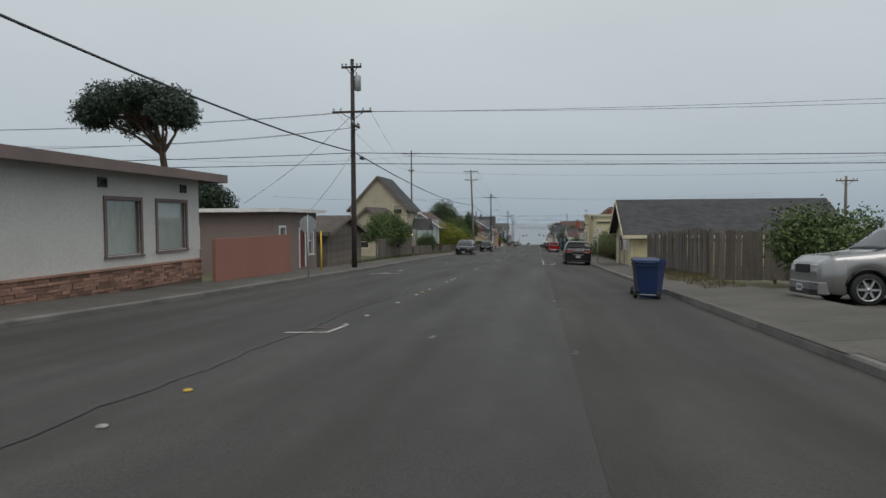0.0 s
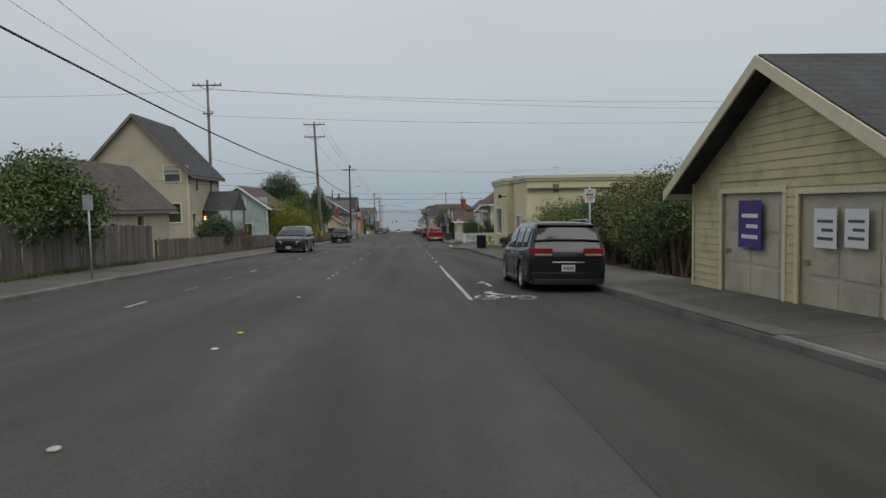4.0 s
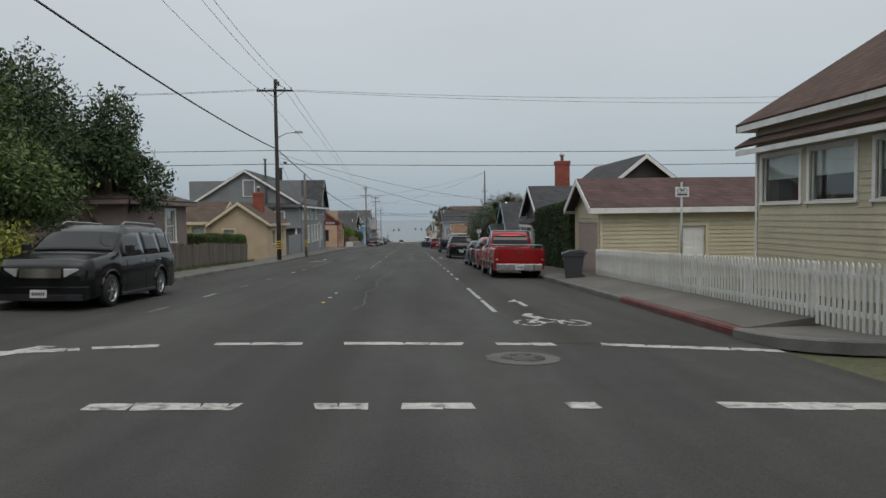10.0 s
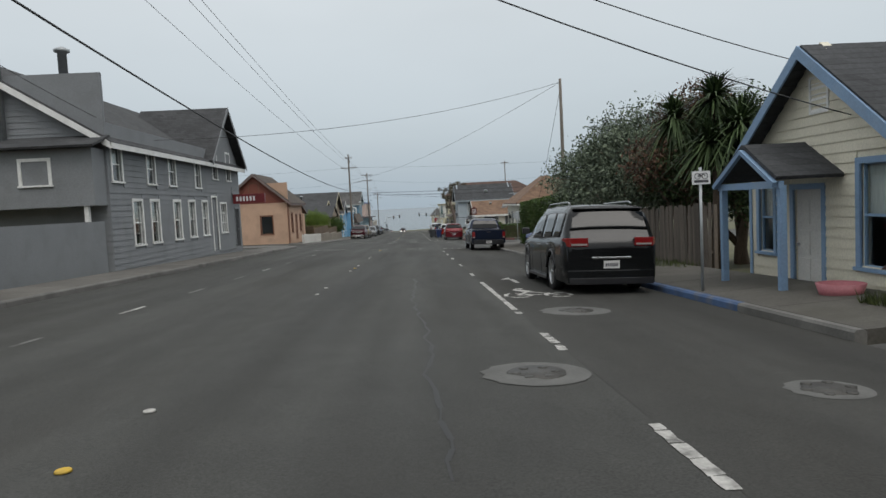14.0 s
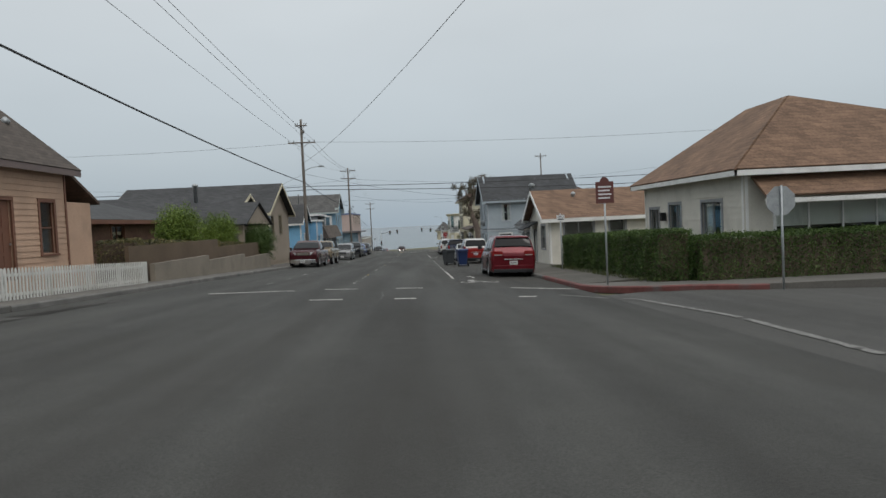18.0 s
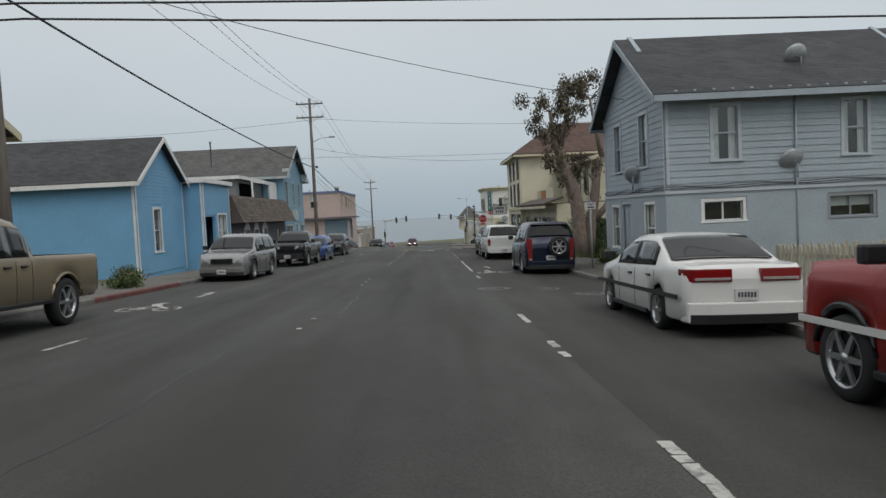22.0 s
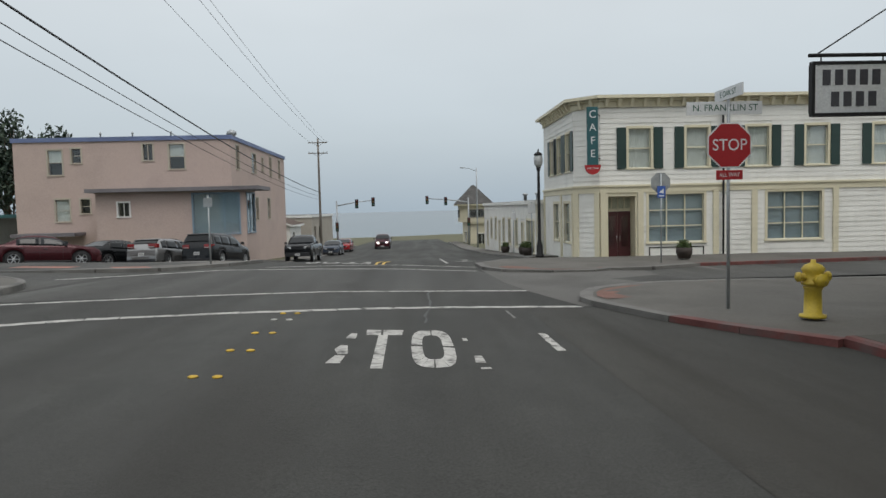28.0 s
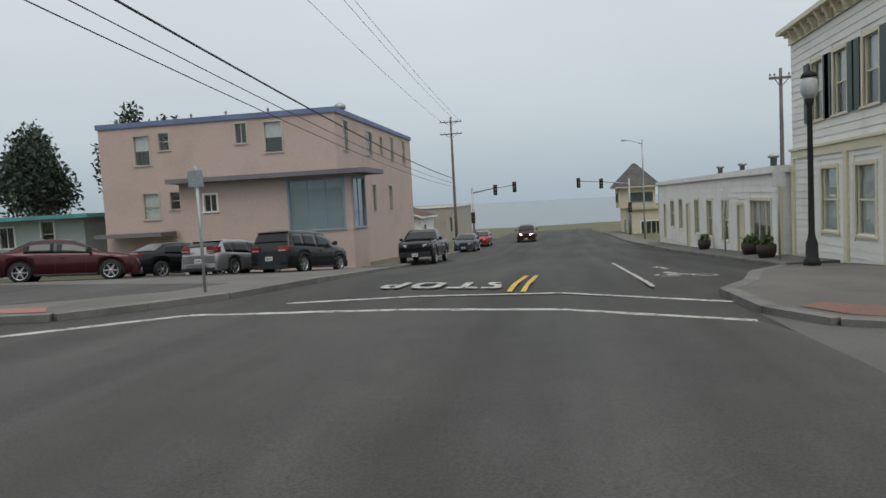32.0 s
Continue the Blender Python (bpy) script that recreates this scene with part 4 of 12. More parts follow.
        for fa in [q[0] for q in g["side"] if q[0] > 0.2]:
            bm = B()
            yy = -L / 2 + L * (fa + 0.02)
            hw = prm(yy)[2]
            box(bm, sg * hw - 0.025, sg * hw + 0.025, yy, yy + 0.16, prm(yy)[1] - 0.15, prm(yy)[1] - 0.115)
            part("door_handle", bm, CHROME if trim == "chrome" else BLACKGLOSS, t, bevel=0.008)
        seams = [q[0] - 0.011 for q in g["side"] if q[0] > 0.2] + [g["side"][-1][1] - 0.03]
        bm = B()
        for fa in seams:
            yy = -L / 2 + L * fa
            zt, bl, hw, zs = prm(yy)
            prism(bm, [(sg * (hw * 0.985 + 0.004), zs + 0.05), (sg * (hw + 0.004), zs + (bl - zs) * 0.55), (sg * (hw * 0.985 + 0.004), bl - 0.05), (sg * (hw * 0.985 - 0.02), bl - 0.05), (sg * (hw - 0.02), zs + (bl - zs) * 0.55), (sg * (hw * 0.985 - 0.02), zs + 0.05)], "y", yy, yy + 0.008)
        part("door_seam", bm, BLACK, t)
        bm = B()
        box(bm, sg * (W / 2 * 0.985) - 0.03, sg * (W / 2 * 0.985) + 0.02, -rear_w + ra, front_w - ra, sill - 0.02, sill + (0.12 if lower else 0.05))
        part("side_sill", bm, BLACKGLOSS if not lower else lower, t, bevel=0.015)
        for c in ws:
            if truck or shape in ("suv", "wagon"):
                bm = B()
                pts = []
                for q in range(13):
                    a = math.pi * (0.06 + 0.88 * q / 12)
                    yy = c + math.cos(a) * (ra + 0.02)
                    pts.append((sg * (prm(yy)[2] - 0.012), yy, r + math.sin(a) * (ra + 0.012)))
                tube(bm, pts, 0.03, 6)
                part("arch_trim", bm, colour if truck or trim == "body" else BLACKGLOSS, t)
        if rack and truck:
            bm = B()
            zr = key[1][1]
            yb = -L / 2 + bed * L
            xr = sg * W / 2 * 0.88
            tube(bm, [(xr, -L / 2 + 0.08, zr), (xr, -L / 2 + 0.08, zr + 0.12), (xr, yb - 0.1, zr + 0.12), (xr, yb - 0.1, zr)], 0.022, 6)
            tube(bm, [(xr, yb - 0.06, zr), (xr * 0.9, yb - 0.02, H + 0.03)], 0.028, 6)
            tube(bm, [(xr * 0.9, yb - 0.02, H + 0.02), (0, yb - 0.02, H + 0.02)], 0.028, 6)
            tube(bm, [(xr, -L / 2 + 0.08, zr + 0.12), (0, -L / 2 + 0.08, zr + 0.12)], 0.022, 6)
            part("pipe_rack", bm, GALV, t)
        elif rack:
            bm = B()
            zr = H + 0.03
            xr = sg * W / 2 * 0.66
            tube(bm, [(xr, -L * 0.36, zr - 0.05), (xr, -L * 0.33, zr), (xr, L * 0.02, zr + 0.01), (xr, L * 0.06, zr - 0.05)], 0.018, 6)
            part("roof_rail", bm, GALV, t)
        if stripe:
            bm = B()
            box(bm, sg * W / 2 - 0.012, sg * W / 2 + 0.012, -L * 0.46, L * 0.46, sill + 0.30, sill + 0.36)
            part("side_moulding", bm, stripe, t)
    bm = B()
    gz0, gz1 = hl0 - 0.02, hl1
    for i in range(5):
        za = gz0 + (gz1 - gz0) * i / 5
        box(bm, -W * 0.20, W * 0.20, L / 2 - 0.08, L / 2 + 0.025, za, za + (gz1 - gz0) / 5 * 0.6)
    box(bm, -W * 0.20, W * 0.20, L / 2 - 0.1, L / 2 + 0.005, gz0, gz1)
    part("grille", bm, CHROME if trim == "chrome" else BLACKGLOSS, t)
    for yy, sg, zz in ((-L / 2, -1, bz1 + (0.10 if not truck else -0.13)), (L / 2, 1, bz0 + 0.12)):
        bm = B()
        yf = yy + sg * (0.075 if zz < bz1 else 0.02)
        box(bm, -0.155, 0.155, *sorted((yf, yf - sg * 0.035)), zz - 0.075, zz + 0.075)
        pl = part("number_plate", bm, PLATE, t)
        bm = B()
        for i in range(6):
            box(bm, -0.12 + i * 0.042, -0.12 + i * 0.042 + 0.028, *sorted((yf, yf + sg * 0.003)), zz - 0.035, zz + 0.03)
        part("plate_bars", bm, LABELBAR, pl)
    if shape in ("suv", "van", "hatch"):
        yy = -L / 2 + L * (g["rear"][1] + 0.006)
        q = prm(yy)
        bm = B()
        hw = W / 2 * 0.72
        prism(bm, [(yy + 0.16, q[0] + 0.015), (yy - 0.09, q[0] + 0.02), (yy - 0.12, q[0] - 0.005), (yy - 0.07, q[0] - 0.02), (yy + 0.1, q[0] - 0.05)], "x", -hw, hw)
        part("roof_spoiler", bm, colour, t, bevel=0.008)
    if truck and bed:
        bm = B()
        zt_ = key[1][1]
        box(bm, -W * 0.4, W * 0.4, -L / 2 - 0.012, -L / 2 + 0.03, bz1 + 0.06, zt_ - 0.03)
        tg = part("tailgate", bm, colour, t, bevel=0.012)
        bm = B()
        box(bm, -0.11, 0.11, -L / 2 - 0.022, -L / 2 - 0.01, zt_ - 0.17, zt_ - 0.11)
        part("handle", bm, BLACKGLOSS, tg, bevel=0.006)
    if spare:
        sp = piece("spare_wheel", TYRE, t, (0.25, -L / 2 - 0.10, H * 0.52), math.pi * 1.5)
        piece("rim", RIM, sp)
        piece("wheel_cover", DISC, sp)
    for c in ws:
        for sg in (-1, 1):
            w = piece("wheel", TYRE, t, (sg * (W / 2 - 0.125), c, r), 0 if sg > 0 else math.pi)
            w.scale = (1, r / 0.35, r / 0.35)
            piece("rim", RIM, w)
    ex = Vector((1.6, 0, gz(x + 0.8, y) - gz(x - 0.8, y))).normalized()
    ey = Vector((0, 3, gz(x, y + 1.5) - gz(x, y - 1.5)))
    up = ex.cross(ey).normalized()
    ey = up.cross(ex)
    lie = Matrix((ex, ey, up)).transposed().to_4x4()
    t.matrix_world = Matrix.Translation((x, y, gz(x, y) - 0.005)) @ lie @ pose(0, 0, 0, 0, 0, rz) @ Matrix.Scale(1 / UNIT, 4)
    return t


def gloss(name, rgb, metal=0.3):
    return paint(name, rgb, rough=0.2, metal=metal, var=0.06, scale=1.2, fine=0.04, fscale=60, bump=0, coat=0.3, spec=0.25, dirt=(0.05, 0.046, 0.042), dirt_amt=0.08, dirt_scale=1.2)


# ---------- plants ----------
def leaf_cloud(blobs, count, size, seed, shell=0.55, flat=1.0):
    """Small leaves strewn through a few uneven lumps; returns mesh data arrays."""
    rng = np.random.default_rng(seed)
    vol = np.array([b[3] * b[4] * b[5] for b in blobs]) ** 0.67
    pick = rng.choice(len(blobs), count, p=vol / vol.sum())
    bl = np.array(blobs)[pick]
    d = rng.normal(size=(count, 3))
    d /= np.linalg.norm(d, axis=1)[:, None]
    lump = 1 + 0.20 * np.sin(d[:, 0] * 7 + pick * 2.1) * np.cos(d[:, 1] * 6 + pick) + 0.14 * np.sin(d[:, 2] * 11 + d[:, 0] * 9 + pick * 1.3)
    rad = (shell + (1 - shell) * rng.random(count) ** 0.6) * lump + rng.normal(0, 0.05, count)
    c = bl[:, :3] + d * bl[:, 3:6] * rad[:, None]
    a = rng.normal(size=(count, 3)) + d * 0.2
    a[:, 2] *= flat
    a /= np.linalg.norm(a, axis=1)[:, None]
    b = np.cross(a, rng.normal(size=(count, 3)) + d)
    b /= np.linalg.norm(b, axis=1)[:, None] + 1e-9
    s = size * (0.6 + 0.8 * rng.random(count))[:, None]
    v = np.stack([c - a * s, c + b * s * 0.42, c + a * s, c - b * s * 0.42], 1).reshape(-1, 3)
    f = np.arange(4 * count).reshape(-1, 4)
    return v, f


def mesh_arrays(name, v, f, material):
    me = bpy.data.meshes.new(name)
    me.from_pydata(v.tolist(), [], f.tolist())
    me.materials.append(material)
    return me


def tree(name, label, at, trunk, blobs, count, leaf, mat_, seed, limbs=True, bark=None, category="tree", rtrunk=0.2, shell=0.35, flat=1.0):
    """A tapered trunk, limbs towards each lump of the crown, and the leaves. trunk: points from the ground up."""
    x, y = at
    t = thing(name, label, category, (x, y, gz(x, y)))
    bm = B()
    n = len(trunk)
    tube(bm, trunk, [rtrunk * (1.25 - 0.75 * i / max(1, n - 1)) for i in range(n)], 9)
    part("trunk", bm, bark or BARK, t)
    if limbs:
        rng = random.Random(seed)
        for b in blobs:
            bm = B()
            p = Vector(trunk[-1]) if rng.random() < 0.6 or n < 3 else Vector(trunk[-2])
            q = Vector(b[:3])
            m1 = p.lerp(q, 0.5) + Vector((rng.uniform(-.3, .3), rng.uniform(-.3, .3), rng.uniform(-.1, .3)))
            tube(bm, [p, m1, q], [rtrunk * 0.55, rtrunk * 0.3, rtrunk * 0.08], 6)
            for _ in range(3):
                e = q + Vector((rng.uniform(-1, 1) * b[3], rng.uniform(-1, 1) * b[4], rng.uniform(-.4, .9) * b[5]))
                tube(bm, [m1, m1.lerp(e, 0.6) + Vector((0, 0, 0.15)), e], [rtrunk * 0.2, rtrunk * 0.1, rtrunk * 0.03], 5)
            part("limb", bm, bark or BARK, t)
    v, f = leaf_cloud(blobs, count, leaf, seed, shell, flat)
    ob = new("crown", mesh_arrays("crown", v, f, mat_))
    ob.parent = t
    return t


def bush(label, at, blobs, count, leaf, mat_, seed, name="bush", category="bush", flowers=None):
    """Stems and leaves from the ground."""
    x, y = at
    t = thing(name, label, category, (x, y, gz(x, y)))
    bm = B()
    rng = random.Random(seed)
    for b in blobs:
        for _ in range(4):
            p = (b[0] * 0.6 + rng.uniform(-.3, .3), b[1] * 0.6 + rng.uniform(-.3, .3), -0.1)
            q = (b[0] + rng.uniform(-.6, .6) * b[3], b[1] + rng.uniform(-.6, .6) * b[4], b[2] + 0.4 * b[5])
            tube(bm, [p, ((p[0] + q[0]) / 2, (p[1] + q[1]) / 2 + 0.1, q[2] * 0.6), q], [0.05, 0.035, 0.012], 5)
    part("stem_growth", bm, BARK, t)
    v, f = leaf_cloud(blobs, count, leaf, seed, 0.3)
    v[:, 2] = np.maximum(v[:, 2], 0.02)
    ob = new("foliage", mesh_arrays("foliage", v, f, mat_))
    ob.parent = t
    if flowers:
        v, f = leaf_cloud([(b[0], b[1], b[2] + .05, b[3] * 1.03, b[4] * 1.03, b[5] * 1.03) for b in blobs], flowers[0], flowers[1], seed + 5, 0.95)
        v[:, 2] = np.maximum(v[:, 2], 0.05)
        ob = new("blossom", mesh_arrays("blossom", v, f, flowers[2]))
        ob.parent = t
    return t


def hedge(label, x0, x1, y0, y1, h, mat_, seed, density=420, leaf=0.05, core=None, base=0.0, group=""):
    """A clipped hedge: dense leaves over a twiggy core, following the fall of the street."""
    rng = np.random.default_rng(seed)
    cx, cy = (x0 + x1) / 2, (y0 + y1) / 2
    t = thing("hedge", label, "hedge", (cx, cy, gz(cx, cy)), group=group)
    a, b, hh = (x1 - x0) / 2, (y1 - y0) / 2, h
    sl = (gz(cx, y1) - gz(cx, y0)) / (y1 - y0)
    bm = B()
    n = max(2, int(2 * b / 0.8))
    rows = []
    for i in range(n + 1):
        yy = -b + 2 * b * i / n
        dz = sl * yy + base
        e = 0.10
        rows.append([bm.verts.new((px, min(max(yy, -b + e), b - e), pz + dz)) for px, pz in ((-a + e, 0), (-a + e, hh - e), (0, hh - e * 0.8), (a - e, hh - e), (a - e, 0))])
    for r0, r1 in zip(rows, rows[1:]):
        for k in range(4):
            bm.faces.new((r0[k], r0[k + 1], r1[k + 1], r1[k]))
    bm.faces.new(rows[0])
    bm.faces.new(rows[-1][::-1])
    bmesh.ops.recalc_face_normals(bm, faces=bm.faces[:])
    part("twig_core", bm, core or BARK, t)
    areas = [2 * a * 2 * b, 2 * b * hh, 2 * b * hh, 2 * a * hh, 2 * a * hh]
    count = int(sum(areas) * density)
    f_ = rng.choice(5, count, p=np.array(areas) / sum(areas))
    u, w = rng.random(count) * 2 - 1, rng.random(count)
    px = np.where(f_ == 0, u * a, np.where(f_ == 1, -a, np.where(f_ == 2, a, u * a)))
    py = np.where(f_ <= 2, (w * 2 - 1) * b, np.where(f_ == 3, -b, b))
    uu = rng.random(count)
    py = np.where((f_ == 1) | (f_ == 2), (uu * 2 - 1) * b, py)
    pz = np.where(f_ == 0, hh, w * hh)
    lump = 0.05 * np.sin(px * 3.1 + py * 2.3) + 0.05 * np.sin(py * 5.3 + pz * 4.1)
    c = np.stack([px, py, pz], 1) + rng.normal(0, 0.035, (count, 3)) + lump[:, None] * 0.6
    c[:, 2] += sl * c[:, 1] + base
    c[:, 2] = np.maximum(c[:, 2], sl * c[:, 1] + 0.02)
    d1 = rng.normal(size=(count, 3))
    d1 /= np.linalg.norm(d1, axis=1)[:, None]
    d2 = np.cross(d1, rng.normal(size=(count, 3)))
    d2 /= np.linalg.norm(d2, axis=1)[:, None] + 1e-9
    s = leaf * (0.6 + 0.8 * rng.random(count))[:, None]
    v = np.stack([c - d1 * s, c + d2 * s * 0.45, c + d1 * s, c - d2 * s * 0.45], 1).reshape(-1, 3)
    ob = new("foliage", mesh_arrays("foliage", v, np.arange(4 * count).reshape(-1, 4), mat_))
    ob.parent = t
    return t


# ---------- street furniture ----------
def pole(label, at, h, arms=(), mat_=None, r=0.16, lean=(0, 0), lamp=None, transformer=None, bands=False, guard=None, name="utility_pole"):
    """A wooden pole. arms: (height, length, angle from the street's axis); lamp: (height, reach)."""
    x, y = at
    t = thing(name, label, "utility pole", (x, y, gz(x, y)), group="utility poles along the street")
    dx, dy = lean
    P = lambda z: (dx * z / h, dy * z / h, z)                                   # noqa: E731
    bm = B()
    tube(bm, [P(-0.6), P(h * 0.35), P(h * 0.7), P(h)], [r, r * 0.9, r * 0.78, r * 0.62], 12)
    part("shaft", bm, mat_ or POLEWOOD, t)
    for z, ln, ang in arms:
        bm = B()
        c, s = math.cos(radians(ang)), math.sin(radians(ang))
        px, py, _ = P(z)
        v = []
        for e in (-ln / 2, ln / 2):
            for q in (-0.05, 0.05):
                for zz in (-0.06, 0.06):
                    v.append(bm.verts.new((px + c * e - s * (q - 0.17), py + s * e + c * (q - 0.17), z + zz)))
        for f in ((0, 1, 3, 2), (4, 6, 7, 5), (0, 4, 5, 1), (1, 5, 7, 3), (3, 7, 6, 2), (2, 6, 4, 0)):
            bm.faces.new([v[i] for i in f])
        bmesh.ops.recalc_face_normals(bm, faces=bm.faces[:])
        for sg in (-1, 1):
            e = sg * ln * 0.27
            tube(bm, [(px + c * e + s * 0.17, py + s * e - c * 0.17, z - 0.05), (px, py, z - 0.45)], 0.02, 5)
        arm = part("crossarm", bm, mat_ or POLEWOOD, t)
        for e in (-0.46, -0.28, 0.28, 0.46):
            bm = B()
            lathe(bm, (px + c * e * ln + s * 0.17, py + s * e * ln - c * 0.17, z + 0.06), [(0.02, 0), (0.02, 0.06), (0.055, 0.07), (0.05, 0.11), (0.06, 0.13), (0.03, 0.18)], 8)
            part("insulator", bm, GALV, arm)
    if transformer:
        bm = B()
        px, py, z = P(transformer)
        lathe(bm, (px + 0.32, py, z - 0.45), [(0.17, 0), (0.20, 0.03), (0.20, 0.8), (0.17, 0.88), (0.05, 0.9)], 14)
        tb = part("transformer", bm, GALV, t)
        bm = B()
        lathe(bm, (px + 0.25, py, z + 0.45), [(0.03, 0), (0.05, 0.04), (0.03, 0.08), (0.05, 0.12), (0.03, 0.2)], 8)
        part("bushing", bm, GALV, tb)
    if lamp:
        bm = B()
        px, py, z = P(lamp[0])
        tube(bm, [(px, py, z), (px + lamp[1] * 0.5, py, z + 0.35), (px + lamp[1], py, z + 0.42)], 0.03, 6)
        la = part("lamp_arm", bm, GALV, t)
        bm = B()
        prism(bm, [(px + lamp[1] - 0.05, z + 0.36), (px + lamp[1] + 0.5, z + 0.36), (px + lamp[1] + 0.45, z + 0.48), (px + lamp[1], z + 0.5)], "y", py - 0.11, py + 0.11)
        part("lamp_head", bm, GALV, la)
    if bands:
        for i in range(4):
            bm = B()
            px, py, z = P(0.9 + i * 0.16)
            cyl(bm, (px, py), r * 1.02, z, z + 0.07, 12)
            part("marker_band", bm, paint("yellow_band", (0.6, 0.42, 0.04), bump=0), t)
    if guard:
        bm = B()
        cyl(bm, (guard[0], guard[1]), 0.04, 0.0, 2.4, 8)
        part("guy_guard", bm, paint("yellow_band", (0.6, 0.42, 0.04), bump=0), t)
    return t


def wire(p, q, sag, r=0.012, mat_=None, label="thin overhead wire sagging between poles", name="overhead_wire", n=14):
    bm = B()
    p, q = Vector(p), Vector(q)
    tube(bm, [p.lerp(q, i / n) - Vector((0, 0, sag * 4 * (i / n) * (1 - i / n))) for i in range(n + 1)], r, 5)
    return solid(name, bm, mat_ or CABLE, label, "overhead wire", "overhead wires")


def run_fence(name, label, p0, p1, h, w, gap, mat_, th=0.02, point=0.0, rails=(0.25, 0.8), post=2.4, uneven=0.0, railside=1, seed=1, category="fence", base=0.05, posth=None):
    """A fence of upright boards from p0 to p1 that follows the ground: posts, rails, boards."""
    rng = random.Random(seed)
    (ax, ay), (bx, by) = p0, p1
    ln = math.hypot(bx - ax, by - ay)
    ang = math.atan2(by - ay, bx - ax)
    t = thing(name, label, category, (ax, ay, gz(ax, ay)))
    dzd = (gz(bx, by) - gz(ax, ay)) / ln
    ux, uy = math.cos(ang), math.sin(ang)
    nx, ny = -uy * railside, ux * railside
    kinds = []
    for k in range(4):
        bm = B()
        hh = h + (uneven * (k - 1.5) / 1.5 if uneven else 0)
        if point:
            prism(bm, [(-w / 2, 0), (w / 2, 0), (w / 2, hh - point), (0, hh), (-w / 2, hh - point)], "y", -th / 2, th / 2)
        else:
            e = 0.02
            prism(bm, [(-w / 2, 0), (w / 2, 0), (w / 2, hh - e), (w / 2 - e, hh), (-w / 2 + e, hh), (-w / 2, hh - e)], "y", -th / 2, th / 2)
        kinds.append(mesh_of(bm, "fence_board", mat_))
    n = int(ln / (w + gap))
    for i in range(n):
        d = (i + 0.5) * ln / n
        ob = piece("picket" if point else "fence_board", kinds[rng.randrange(4)], t, (ux * d, uy * d, base + dzd * d + rng.uniform(-uneven, uneven) * 0.3), ang)
        if uneven:
            ob.rotation_euler = (rng.uniform(-.02, .02), rng.uniform(-.025, .025), ang + rng.uniform(-.03, .03))
    for rz_ in rails:
        bm = B()
        v = []
        for d in (0, ln):
            for o in (th / 2, th / 2 + 0.04):
                for zz in (-0.04, 0.04):
                    v.append(bm.verts.new((ux * d + nx * o, uy * d + ny * o, base + rz_ * h + zz + dzd * d)))
        for f in ((0, 1, 3, 2), (4, 6, 7, 5), (0, 4, 5, 1), (1, 5, 7, 3), (3, 7, 6, 2), (2, 6, 4, 0)):
            bm.faces.new([v[i] for i in f])
        bmesh.ops.recalc_face_normals(bm, faces=bm.faces[:])
        part("rail", bm, mat_, t)
    bm = B()
    box(bm, -0.05, 0.05, -0.05, 0.05, -0.3, (posth or h) + 0.02)
    pm = mesh_of(bm, "post", mat_)
    k = max(1, round(ln / post))
    for i in range(k + 1):
        d = ln * i / k
        piece("post", pm, t, (ux * d + nx * 0.11, uy * d + ny * 0.11, dzd * d), ang)
    return t


def wheelie_bin(label, at, rz, mat_, h=1.05, w=0.6, d=0.68):
    """A two-wheeled cart: tapered tub, hinged lid, axle and wheels at the back (-y)."""
    x, y = at
    t = thing("wheelie_bin", label, "wheelie bin", group="wheelie bins at the kerb")
    bm = B()
    lo = [bm.verts.new(p) for p in ((-w * .38, -d * .34, 0.05), (w * .38, -d * .34, 0.05), (w * .38, d * .36, 0.05), (-w * .38, d * .36, 0.05))]
    hi = [bm.verts.new(p) for p in ((-w / 2, -d / 2, h * .9), (w / 2, -d / 2, h * .9), (w / 2, d / 2, h * .84), (-w / 2, d / 2, h * .84))]
    fs = [bm.faces.new(lo[::-1]), bm.faces.new(hi)] + [bm.faces.new((lo[i], lo[(i + 1) % 4], hi[(i + 1) % 4], hi[i])) for i in range(4)]
    part("tub", bm, mat_, t, bevel=0.03)
    bm = B()
    box(bm, -w / 2 - .02, w / 2 + .02, -d / 2 - 0.02, d / 2 + .02, h * .80, h * .86)
    part("rim", bm, mat_, t, bevel=0.012)
    bm = B()
    prism(bm, [(-d / 2 - .05, h * .90), (d / 2 + .05, h * .84), (d / 2 + .04, h * .88), (d * .2, h * .97), (-d * .35, h * 1.0), (-d / 2 - .05, h * .95)], "x", -w / 2 - .03, w / 2 + .03)
    part("lid", bm, mat_, t, bevel=0.012)
    bm = B()
    tube(bm, [(-w / 2 + .05, -d / 2 - .10, h * .9), (w / 2 - .05, -d / 2 - .10, h * .9)], 0.018, 8)
    for sg in (-1, 1):
        tube(bm, [(sg * (w / 2 - .06), -d / 2, h * .86), (sg * (w / 2 - .06), -d / 2 - .10, h * .9)], 0.018, 6)
    part("handle", bm, mat_, t)
    bm = B()
    tube(bm, [(-w / 2, -d * .40, 0.13), (w / 2, -d * .40, 0.13)], 0.015, 8)
    part("axle", bm, GALV, t)
    for sg in (-1, 1):
        bm = B()
        tube(bm, [(sg * (w / 2 - .03), -d * .40, 0.13), (sg * (w / 2 + .03), -d * .40, 0.13)], 0.13, 16)
        part("wheel", bm, BLACK, t)
    bm = B()
    box(bm, -0.07, 0.07, d / 2 - 0.035, d / 2 + 0.012, h * .70, h * .73)
    part("label_strip", bm, SIGNWHITE, t)
    t.matrix_world = Matrix.Translation((x, y, gz(x, y) + 0.0)) @ pose(0, 0, 0, 0, 0, rz)
    return t


